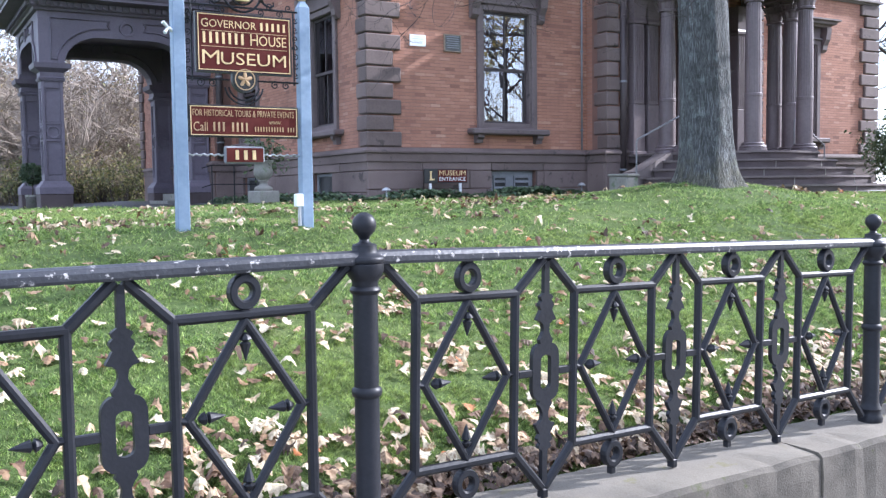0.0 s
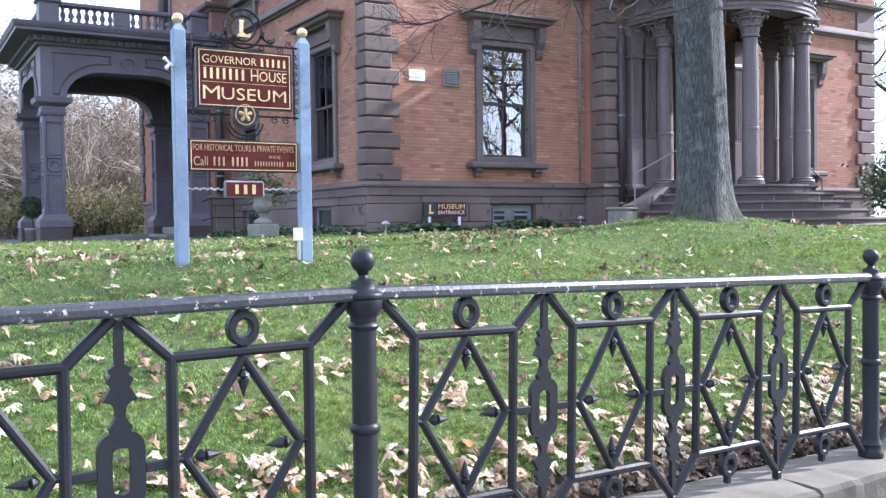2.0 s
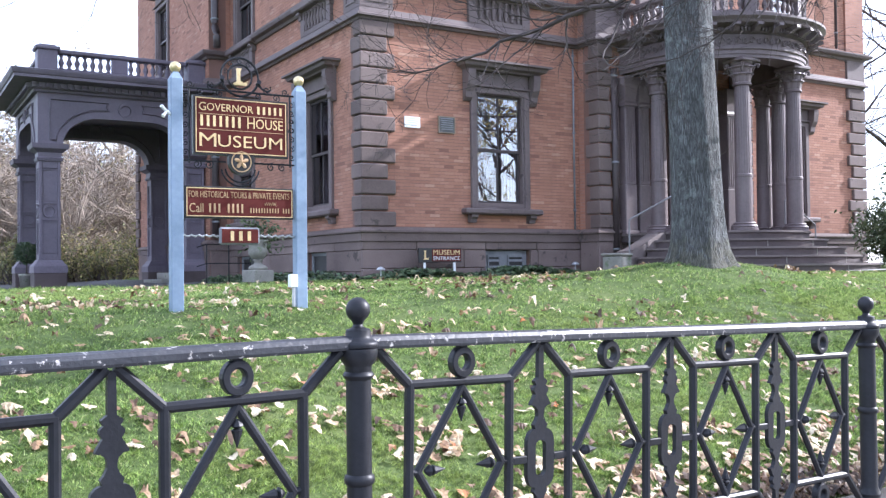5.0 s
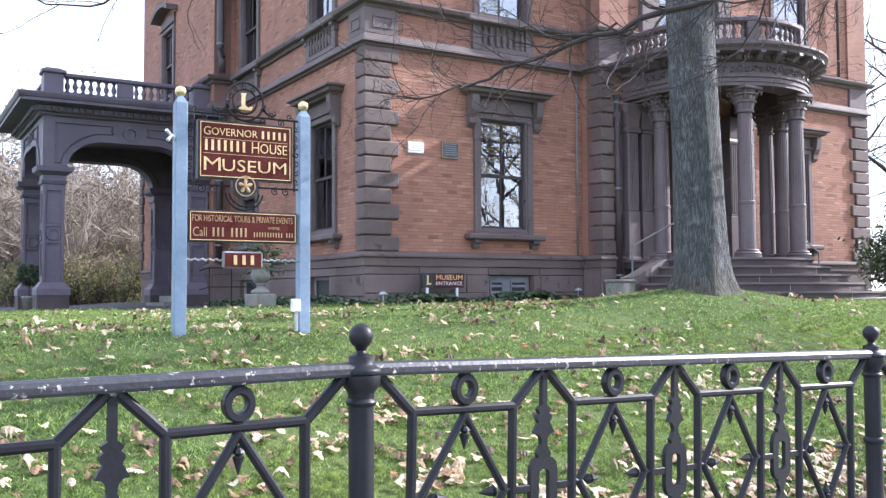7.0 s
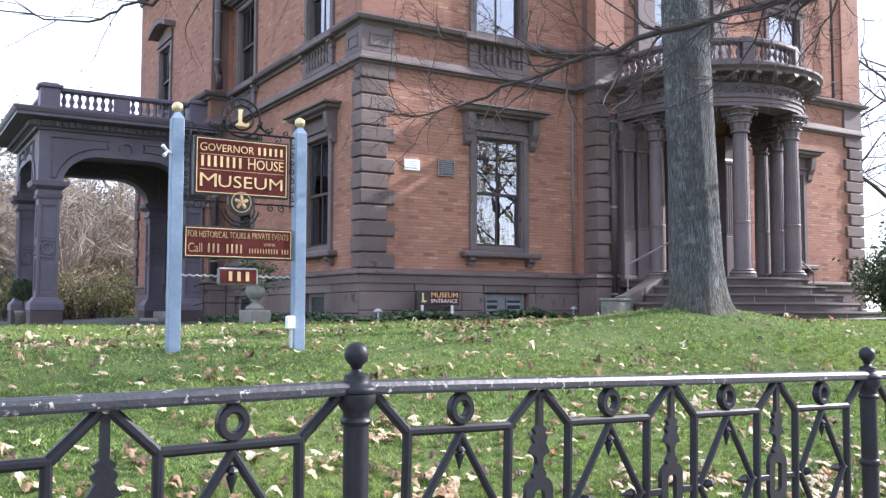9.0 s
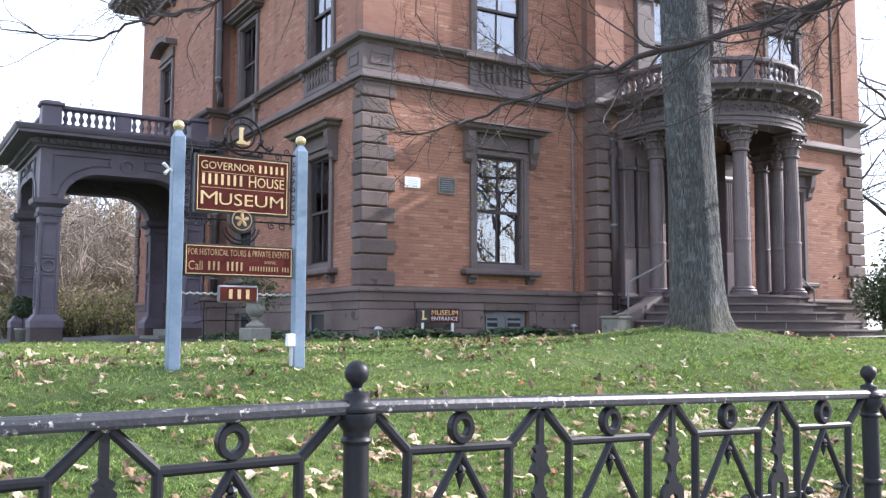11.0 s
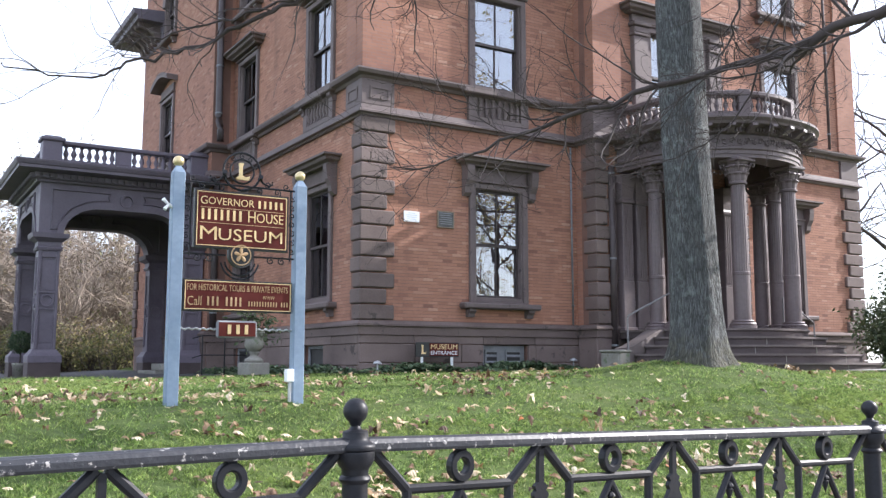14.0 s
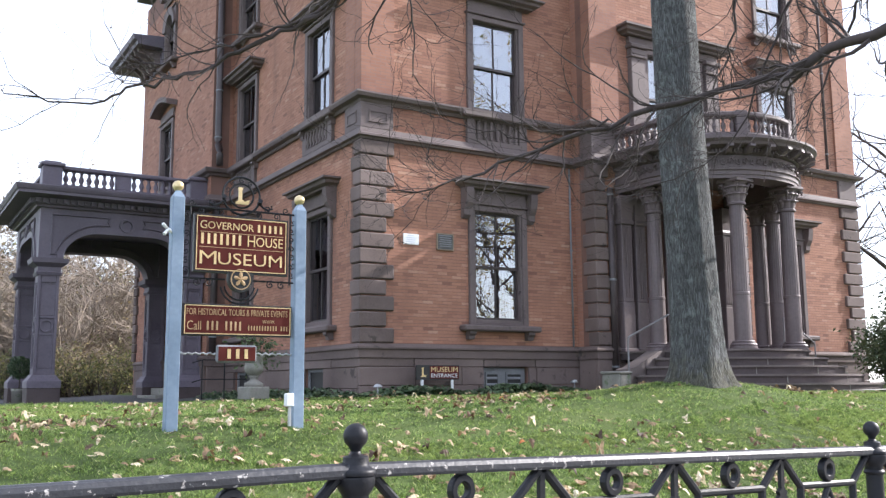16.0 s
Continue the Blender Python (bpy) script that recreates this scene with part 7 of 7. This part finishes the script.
bough(verge, off([(5.3, 6.03, 3.75), (4.89, 6.42, 3.64), (4.56, 6.63, 3.73), (4.22, 6.82, 3.83), (3.95, 6.95, 3.92)], O1), 0.012, 0.003, 22, 14, 2, 0.0, 0.45)
bough(verge, off([(15.5, 8.2, 5.6), (9.5, 4.2, 6.0), (7.1, 4.53, 5.01), (7.07, 4.91, 4.54), (7.02, 5.26, 4.02), (6.96, 5.47, 3.75)], O1), 0.03, 0.004, 23, 30, 3, 0.02, 0.7)
bough(verge, off([(15.5, 8.2, 6.5), (9.0, 5.0, 6.2), (6.45, 5.38, 5.1), (6.47, 5.62, 4.66), (6.46, 5.83, 4.3), (6.28, 6.17, 3.96), (5.95, 6.58, 3.71)], O1), 0.026, 0.003, 24, 34, 3, 0.02, 0.7)
bough(verge, off([(15.5, 8.1, 5.2), (9.3, 4.3, 5.7), (6.46, 4.66, 4.82), (6.35, 5.05, 4.45), (6.32, 5.35, 3.94), (6.26, 5.57, 3.58), (6.06, 5.85, 3.41), (5.71, 6.27, 3.17)], O1), 0.026, 0.003, 25, 32, 3, 0.02, 0.65)
# two long limbs of the oak that reach out over the sign
O2 = (*TREE_AT, TZ)
bough(oak, off([(8.1, 7.65, 7.4), (6.0, 7.0, 7.0), (4.3, 6.2, 5.6), (3.06, 5.71, 4.53), (2.75, 5.99, 4.29), (2.48, 6.17, 4.13), (2.17, 6.37, 3.94), (1.82, 6.54, 3.76), (1.53, 6.64, 3.66), (1.29, 6.73, 3.53), (0.97, 6.79, 3.51), (0.65, 6.82, 3.53)], O2), 0.045, 0.004, 31, 30, 2, 0.02, 0.6)
bough(oak, off([(3.6, 5.6, 4.95), (2.86, 5.85, 4.46), (2.61, 6.08, 4.22), (2.26, 6.28, 4.06), (1.94, 6.44, 3.94), (1.62, 6.57, 3.82), (1.34, 6.66, 3.74)], O2), 0.022, 0.003, 32, 24, 2, 0.02, 0.5)
bough(oak, off([(4.9, 6.5, 6.15), (3.5, 5.6, 5.2), (2.97, 5.27, 4.25), (3.04, 5.4, 3.91), (3.07, 5.5, 3.63)], O2), 0.022, 0.003, 33, 14, 2, 0.02, 0.45)

# trees and brush behind the house and drive
for i, (x, y, h, r, s) in enumerate(((2.2, 40, 8, 0.16, 41), (4.6, 46, 8.5, 0.18, 42), (1.3, 36, 7.5, 0.14, 43), (7.4, 52, 13, 0.25, 44), (9.5, 44, 10, 0.2, 45))):
    bare_tree("pale bare tree behind the drive", (x, y, 1.2), h, r, s, TWIGPALE, (DRYLEAF, 0.25, 2, 0.07), depth=4, limbs=9, start=0.2)
for x, y, h, s in ((28.5, 17.0, 12, 51), (31, 15.5, 13, 52), (30.0, 23.0, 12, 53)):
    bare_tree("bare tree beyond the house", (x, y, 1.3), h, 0.22, s, TWIG, None, depth=4, limbs=9, start=0.25)
for x, y, h, r0, s in ((33.5, -20, 20, 0.22, 61), (43, -30, 23, 0.28, 62), (20, -22, 20, 0.3, 63), (46, -16, 20, 0.26, 64), (-9, 24, 11, 0.25, 65), (10, -18, 20, 0.36, 66), (28.6, -8.0, 21, 0.15, 67)):
    bare_tree("street tree with a few yellow leaves", (x, y, 0.0), h, r0, s, TWIG, (YELLOWLEAF, 0.55, 3, 0.1), depth=4, limbs=13, start=0.16)


def bush(label, c, rx, ry, h, n, size, material, seed, stems=10, name="bush"):
    rnd = random.Random(seed)
    t = thing(name, label, name, c)
    bm = bmesh.new()
    ends = []
    for k in range(stems):
        a = rnd.uniform(0, 6.28)
        q = rnd.random() ** 0.5
        grow(bm, (rx * 0.5 * q * math.cos(a), ry * 0.5 * q * math.sin(a), -0.1), (math.cos(a) * rx / h * 0.7, math.sin(a) * ry / h * 0.7, 1.0), h * rnd.uniform(0.6, 0.95), 0.025, 2, rnd, 4, 0.5, 0.0, ends)
    part("branchwork", bm, TWIGPALE if material is DRYLEAF else TWIG, t)
    leaf_cloud("foliage", [rnd.choice(ends) for _ in range(n)], 3, 0.14, size, material, t, rnd)
    return t


def arching_shrub(label, base, h, reach, seed, leaves):
    """Long pale limbs that rise, arch over and hang out sideways in layers; sunlight is in their bark colour."""
    rnd = random.Random(seed)
    t = thing("shrub", label, "shrub", base)
    bm = bmesh.new()
    ends = []
    for k in range(30):
        a = rnd.uniform(0, 2 * math.pi)
        top = h * rnd.uniform(0.3, 1.0)
        out = reach * rnd.uniform(0.5, 1.0)
        pts = []
        for i in range(9):
            f = i / 8
            w = a + 0.5 * math.sin(3 * f + k)
            pts.append(Vector((out * f ** 1.4 * math.cos(w), out * f ** 1.4 * math.sin(w), -0.1 + top * (1.55 * f - 0.62 * f * f) + rnd.gauss(0, 0.07))))
        tube(bm, pts, [0.05 * (1 - 0.75 * i / 8) for i in range(9)], 5, cap=False)
        for i in range(2, 9):
            for _ in range(3):
                d = (pts[i] - pts[i - 1]).normalized() + Vector((rnd.gauss(0, 0.7), rnd.gauss(0, 0.7), rnd.gauss(-0.05, 0.28)))
                grow(bm, pts[i], d, rnd.uniform(0.6, 1.5), 0.02, 1, rnd, 4, 0.5, 0.03, ends, (2, 4))
    part("branchwork", bm, TWIGSUN, t)
    if leaves:
        leaf_cloud("foliage", [rnd.choice(ends) for _ in range(leaves)], 2, 0.12, 0.06, DRYLEAF, t, rnd)
    return t


brnd = random.Random(8)
for x, y, h, reach, n in ((3.2, 35.0, 4.2, 2.4, 260), (5.6, 34.0, 5.2, 2.8, 240), (7.9, 36.0, 5.6, 2.8, 320), (4.6, 39.5, 6.2, 3.0, 300), (8.6, 40.0, 6.6, 3.0, 400), (1.2, 38.5, 6.8, 3.0, 500)):
    arching_shrub("pale bare shrub with long arching branches", (x, y, 1.2), h, reach, int(700 + x * 10), n)
for i in range(9):
    x, y = 2.9 + 0.75 * i + brnd.uniform(-0.3, 0.3), 31.5 + brnd.uniform(0, 2)
    bush("low olive-green brush beside the drive" if i % 3 else "low brown brush beside the drive", (x, y, 1.15), 0.9, 0.8, brnd.uniform(0.9, 1.9), 420, 0.06, OLIVELEAF if i % 3 else DRYLEAF, 70 + i, 22)
for i in range(8):
    bush("tall tangled thicket behind the drive", (1.6 + 1.25 * i, 46 + brnd.uniform(-2, 3), 1.2), 2.4, 1.8, brnd.uniform(4.8, 5.8), 1500, 0.1, OLDTHICKET if i % 3 else BUSHLEAF, 140 + i, 90)


def evergreen(label, c, rx, ry, h, n, size, seed):
    """A dense rounded bush: a few stems and leaves in uneven clumps."""
    rnd = random.Random(seed)
    t = thing("bush", label, "bush", c)
    bm = bmesh.new()
    for k in range(7):
        a = k * 0.9
        tube(bm, [(0, 0, -0.1), (rx * 0.3 * math.cos(a), ry * 0.3 * math.sin(a), h * 0.4), (rx * 0.55 * math.cos(a), ry * 0.55 * math.sin(a), h * 0.75)], [0.03, 0.022, 0.01], 5)
    part("branchwork", bm, TWIG, t)
    lumps = []
    for k in range(34):
        v = Vector((rnd.gauss(0, 1), rnd.gauss(0, 1), rnd.gauss(0, 1))).normalized() * rnd.uniform(0.55, 1.0)
        lumps.append(Vector((v.x * rx, v.y * ry, h * 0.5 + v.z * h * 0.48)))
    leaf_cloud("foliage", [rnd.choice(lumps) for _ in range(n)], 3, min(rx, h) * 0.2, size, BUSHLEAF, t, rnd)
    return t


evergreen("broad evergreen bush beside the front steps", (17.15, 10.75, 1.42), 0.9, 0.9, 2.1, 4200, 0.05, 120)
evergreen("evergreen bush by the house corner", (19.6, 12.6, 1.45), 0.95, 0.8, 1.7, 1100, 0.05, 121)
pot = thing("planter", "round clipped evergreen in a grey tub beside the porch", "planter", (2.9, 23.2, GZ - 0.03))
bm = bmesh.new()
lathe(bm, [(0.13, 0.0), (0.15, 0.3), (0.165, 0.31), (0.165, 0.37), (0.145, 0.37), (0.14, 0.32)], 20)
part("tub", bm, BLOCKSTONE, pot, smooth=True)
bm = bmesh.new()
tube(bm, [(0, 0, 0.3), (0.01, 0, 0.5), (0, 0.01, 0.8)], [0.02, 0.018, 0.015], 6)
part("stem", bm, TWIG, pot)
prnd = random.Random(33)
ball = []
for k in range(500):
    v = Vector((prnd.gauss(0, 1), prnd.gauss(0, 1), prnd.gauss(0, 1))).normalized() * 0.25 * prnd.uniform(0.7, 1.0)
    ball.append(Vector((v.x, v.y, 0.84 + v.z)))
leaf_cloud("foliage", ball, 4, 0.02, 0.03, IVY, pot, prnd)
up = bush("leafy plant in the urn", (UX, UY, UZ + 0.62), 0.18, 0.18, 0.36, 110, 0.045, BUSHLEAF, 123, 7, "plant")

# neighbouring house glimpsed past the porch
nh = thing("house", "dark neighbouring house far behind the drive", "house", (1.3, 47.0, 1.2))
bm = bmesh.new()
wall_sheet(bm, -5.0, 4.2, -0.2, 4.5, [(3.3, 4.0, 1.2, 2.9), (1.0, 1.8, 1.2, 2.9)], 0.25, lambda u, z, d: (u, d, z))
part("wall", bm, BRICK, nh)
bm = bmesh.new()
prism(bm, [(-5.4, 4.5), (4.6, 4.5), (-0.4, 7.2)], -0.3, 7.0, 1)
part("roof", bm, ROOF, nh)
for x in (3.65, 1.4):
    bm = bmesh.new()
    frame_bars(bm, x - 0.37, x + 0.37, 1.18, 2.92, 0.05, 0.07, 0.08)
    wf = part("window_frame", bm, WHITE, nh)
    bm = bmesh.new()
    box(bm, x - 0.3, 0.06, 1.25, x + 0.3, 0.07, 2.85)
    part("pane", bm, GLASS, wf)

# ---- grass, fallen leaves, ivy ----
rng = np.random.default_rng(4)


def on_lawn(s, n):
    x, y = FENCE_AT[0] + s * FD.x + n * FN.x, FENCE_AT[1] + s * FD.y + n * FN.y
    return x, y, ground_z(x, y)


def clear(x, y):
    """True where the lawn is open: off the house, drive, walk and trunk."""
    d = np.hypot(x - TREE_AT[0], y - TREE_AT[1]) > 0.33
    h = ~((x > 6.7) & (y > 13.4)) & ~((y > 18.2) & (x > 1.8) & (x < 7.2)) & ~((x > 13.3) & (y > 9.0) & (y < 9.9))
    st = np.hypot(x - CX, y - CY) > 3.06
    return d & h & st


def blades(s0, s1, n0, n1, count, hgt, wid):
    s, n = rng.uniform(s0, s1, count), rng.uniform(n0, n1, count)
    x, y, z = on_lawn(s, n)
    tuft = np.sin(x * 9.1 + 2.3 * np.sin(y * 5.3)) * np.sin(y * 8.3 + 1.9 * np.sin(x * 6.1)) + 0.5 * np.sin(x * 23.0 + y * 3.0) * np.sin(y * 21.0 - x * 4.0)
    ok = clear(x, y) & (tuft + rng.uniform(-0.9, 0.9, count) > -0.35)
    x, y, z, tuft = x[ok], y[ok], z[ok], tuft[ok]
    m = len(x)
    a = rng.uniform(0, 2 * np.pi, m)
    hgt = hgt * (1.0 + 0.35 * tuft)
    h = hgt * rng.uniform(0.45, 1.25, m)
    wd = wid * rng.uniform(0.6, 1.3, m)
    tilt = rng.normal(0, 1.1, (m, 2)) * h[:, None]
    p0 = np.stack([x - wd * np.cos(a), y - wd * np.sin(a), z - 0.006], -1)
    p1 = np.stack([x + wd * np.cos(a), y + wd * np.sin(a), z - 0.006], -1)
    p2 = np.stack([x + tilt[:, 0], y + tilt[:, 1], z + h], -1)
    return np.stack([p0, p1, p2], 1).reshape(-1, 3)


GB = np.concatenate([blades(6.5, 9.0, 2.0, 3.4, 60000, 0.022, 0.0045), blades(9.0, 11.0, 0.2, 2.0, 30000, 0.022, 0.006), blades(-6.0, -1.6, 0.2, 3.4, 60000, 0.024, 0.005), blades(4.6, 9.0, 0.2, 2.0, 60000, 0.024, 0.005), blades(-1.6, 4.6, 0.2, 1.6, 230000, 0.02, 0.003), blades(-2.6, 6.5, 1.6, 3.4, 170000, 0.022, 0.0038), blades(-3.5, 9.0, 3.4, 6.5, 140000, 0.022, 0.0045), blades(9.0, 15.0, 2.0, 6.5, 150000, 0.022, 0.006), blades(-5.0, 15.0, 6.5, 11.2, 210000, 0.024, 0.007), blades(-8.0, 3.0, 11.2, 17.0, 16000, 0.045, 0.012)])
gme = raw_mesh("grass", GB, np.arange(len(GB)).reshape(-1, 3), BLADE)
tagged(new("grass", gme), "short green grass blades with pale dry patches", "grass", kind="stuff")

# lobed oak leaf: outline about a midrib
lobes = []
for i in range(9):
    f = i / 8
    lobes.append((f - 0.5, (0.39 if i % 2 else 0.22) * math.sin(math.pi * min(1, f * 0.92 + 0.06)) + 0.01))
LEAF = np.array([(u, 0.0) for u, v in lobes] + [(u, v) for u, v in lobes] + [(u, -v) for u, v in lobes])
LF = []
for i in range(8):
    LF += [(i, i + 1, 10 + i), (i, 10 + i, 9 + i), (i + 1, i, 18 + i), (i + 1, 18 + i, 19 + i)]
LF = np.array(LF)


def leaf_set(s, n, size, flat):
    x, y, z = on_lawn(s, n)
    ok = clear(x, y) & ((np.hypot(x - TREE_AT[0], y - TREE_AT[1]) > 1.3) | (np.sin(x * 917.0) > 0.75))
    x, y, z, size = x[ok], y[ok], z[ok], size[ok]
    m = len(x)
    a = rng.uniform(0, 2 * np.pi, m)
    c1, c2 = rng.normal(-0.25, 2.2 * flat, m), rng.normal(-0.35, 3.2 * flat, m)
    u, v = LEAF[:, 0][None] * size[:, None], LEAF[:, 1][None] * size[:, None] * rng.uniform(0.7, 1.15, m)[:, None]
    w = (c1[:, None] * u * u + c2[:, None] * v * v) / size[:, None] * 1.6
    tx, ty = rng.normal(0, 0.45 * flat, m), rng.normal(0, 0.45 * flat, m)
    w = w + u * tx[:, None] + v * ty[:, None]
    w = w - w.min(1, keepdims=True)
    X = x[:, None] + u * np.cos(a)[:, None] - v * np.sin(a)[:, None]
    Y = y[:, None] + u * np.sin(a)[:, None] + v * np.cos(a)[:, None]
    x2, y2 = X.ravel(), Y.ravel()
    base = ground_z(x2, y2).reshape(X.shape)
    dn = (x2 - FENCE_AT[0]) * FN.x + (y2 - FENCE_AT[1]) * FN.y
    base = np.where(dn.reshape(X.shape) < 0.16, z[:, None], base)
    Z = base + w + 0.012 + rng.uniform(0, 0.012, m)[:, None]
    return np.stack([X, Y, Z], -1).reshape(-1, 3)


def clustered(count, s0, s1, n0, n1, clumps, spread):
    cs, cn = rng.uniform(s0, s1, clumps), rng.uniform(n0, n1, clumps)
    k = rng.integers(0, clumps, count)
    return np.clip(cs[k] + rng.normal(0, spread, count), s0 - 1, s1 + 1), np.clip(cn[k] + rng.normal(0, spread * 0.6, count), max(n0, 0.24), n1 + 0.5)


sets, old = [], []


def strew(into, s, n, lo, hi, flat):
    into.append(leaf_set(s, n, rng.uniform(lo, hi, len(s)), flat))


# drifted against the kerb, pale ones over brown ones; kerb shade is in the brown
litter = []
strew(litter, rng.uniform(-3.0, 6.0, 2400), 0.21 + np.abs(rng.normal(0, 0.075, 2400)), 0.04, 0.075, 0.3)
strew(old, rng.uniform(-2.2, 5.2, 420), 0.23 + np.abs(rng.normal(0, 0.24, 420)), 0.05, 0.085, 0.28)
strew(sets, rng.uniform(-2.2, 5.2, 820), 0.26 + np.abs(rng.normal(0, 0.28, 820)), 0.05, 0.09, 0.26)
strew(sets, *clustered(480, -1.8, 5.0, 0.6, 2.2, 75, 0.085), 0.05, 0.09, 0.28)
strew(old, *clustered(220, -1.8, 5.0, 0.6, 2.4, 50, 0.1), 0.045, 0.08, 0.28)
strew(sets, rng.uniform(-2.5, 6.0, 160), rng.uniform(0.6, 3.4, 160), 0.045, 0.08, 0.24)
# scattered over the lawn
strew(old, *clustered(620, -3.5, 9.0, 1.6, 7.0, 70, 0.2), 0.045, 0.09, 0.3)
strew(old, rng.uniform(-4.5, 13.0, 700), rng.uniform(1.8, 10.8, 700), 0.04, 0.085, 0.3)
strew(sets, *clustered(260, -3.5, 9.0, 1.8, 8.0, 60, 0.25), 0.045, 0.09, 0.36)
strew(sets, rng.uniform(-4.5, 12.0, 460), rng.uniform(2.0, 10.5, 460), 0.045, 0.095, 0.4)
strew(sets, np.concatenate([rng.uniform(-6.0, -2.2, 500), rng.uniform(5.2, 8.5, 500)]), 0.24 + np.abs(rng.normal(0, 0.2, 1000)), 0.04, 0.085, 0.3)
LV = np.concatenate(sets)
k = len(LV) // len(LEAF)
LFc = (LF[None] + (np.arange(k) * len(LEAF))[:, None, None]).reshape(-1, 3)
tagged(new("fallen_leaves", raw_mesh("fallen_leaves", LV, LFc, DEADLEAF)), "dry tan and russet oak leaves strewn on the lawn", "leaves", kind="stuff")

LV = np.concatenate(litter)
k = len(LV) // len(LEAF)
LFc = (LF[None] + (np.arange(k) * len(LEAF))[:, None, None]).reshape(-1, 3)
tagged(new("leaf_litter", raw_mesh("leaf_litter", LV, LFc, SHADELITTER)), "dark brown leaf litter along the kerb, shade in its colour", "leaves", kind="stuff")

LV = np.concatenate(old)
k = len(LV) // len(LEAF)
LFc = (LF[None] + (np.arange(k) * len(LEAF))[:, None, None]).reshape(-1, 3)
tagged(new("old_leaves", raw_mesh("old_leaves", LV, LFc, OLDLEAF)), "brown trodden leaves scattered through the grass", "leaves", kind="stuff")

# ivy bed along the foot of the walls
IV, IF = [], []
irnd = random.Random(17)
for x0, x1, y0, y1, cnt in ((6.4, 11.2, 13.45, 14.1, 4200), (6.1, 6.9, 14.3, 20.6, 2600)):
    for _ in range(cnt):
        x, y = irnd.uniform(x0, x1), irnd.uniform(y0, y1)
        z = float(ground_z(x, y)) + irnd.uniform(0.02, 0.17) * (0.6 + 0.4 * math.sin(x * 3.1 + y * 2))
        a = irnd.uniform(0, 6.28)
        s = irnd.uniform(0.025, 0.05)
        up3 = Vector((irnd.gauss(0, 0.5), irnd.gauss(-0.3, 0.5), 1)).normalized()
        t1 = up3.cross(Vector((math.cos(a), math.sin(a), 0.1))).normalized()
        t2 = up3.cross(t1)
        c = Vector((x, y, z))
        kk = len(IV)
        IV += [tuple(c - t1 * s), tuple(c + t2 * s * 0.8), tuple(c + t1 * s * 1.2), tuple(c - t2 * s * 0.8)]
        IF += [(kk, kk + 1, kk + 2), (kk, kk + 2, kk + 3)]
tagged(new("ivy", raw_mesh("ivy", IV, IF, IVY)), "low dark ivy bed along the foundation", "ivy", kind="stuff")

# ---- the bricks of the walls ----
COURSE, LONG = 0.058, 0.2


def brick_spans(u0, u1, holes, z, row):
    """Bricks of one course at height z, cut round the openings."""
    cuts = [(h[0], h[1]) for h in holes if h[2] < z + COURSE and h[3] > z]
    u = u0 - (LONG / 2 if row % 2 else 0.0)
    while u < u1:
        a, b = max(u, u0), min(u + LONG, u1)
        u += LONG
        for c, d in cuts:
            if c < b and d > a:
                a, b = (a, c) if a < c else (d, b)
        if b - a > 0.03:
            yield a, b


wrnd = random.Random(23)
bm = bmesh.new()
box(bm, 0.0025, -0.0025, 0.004, LONG - 0.0025, 0.002, COURSE - 0.004)
brick_me = bpy.data.meshes.new("brick")
bm.to_mesh(brick_me)
bm.free()
brick_me.materials.append(BRICK_ONE)
for key, u0, u1, holes, face in SKINS:
    V, Fq = [], []
    row, z = 0, 2.27
    singles = 0
    while z < TOP - 0.7:
        for a, b in brick_spans(u0, u1, holes, z, row):
            if key == "front_left" and 7.65 < a and b < 9.1 and 3.2 < z < 5.7 and b - a > LONG - 0.001 and singles < 300:
                piece("brick", brick_me, walls[key], Matrix.Translation((a, HY0 + wrnd.uniform(-0.0003, 0.0003), z)))
                singles += 1
                continue
            d = -0.0025 + wrnd.uniform(-0.0006, 0.0006)
            k = len(V)
            for x, h in ((a + 0.0025, z + 0.004), (b - 0.0025, z + 0.004), (b - 0.0025, z + COURSE - 0.004), (a + 0.0025, z + COURSE - 0.004)):
                V += [face(x, h, d), face(x, h, 0.002)]
            Fq.append((k, k + 2, k + 4, k + 6))
            for i in range(4):
                j = (i + 1) % 4
                Fq.append((k + 2 * i, k + 2 * i + 1, k + 2 * j + 1, k + 2 * j))
        z += COURSE
        row += 1
    ob = new("brickwork", raw_mesh("brickwork", V, Fq, BRICK_MANY))
    ob.parent = walls[key]
    tagged(ob, kind="stuff")
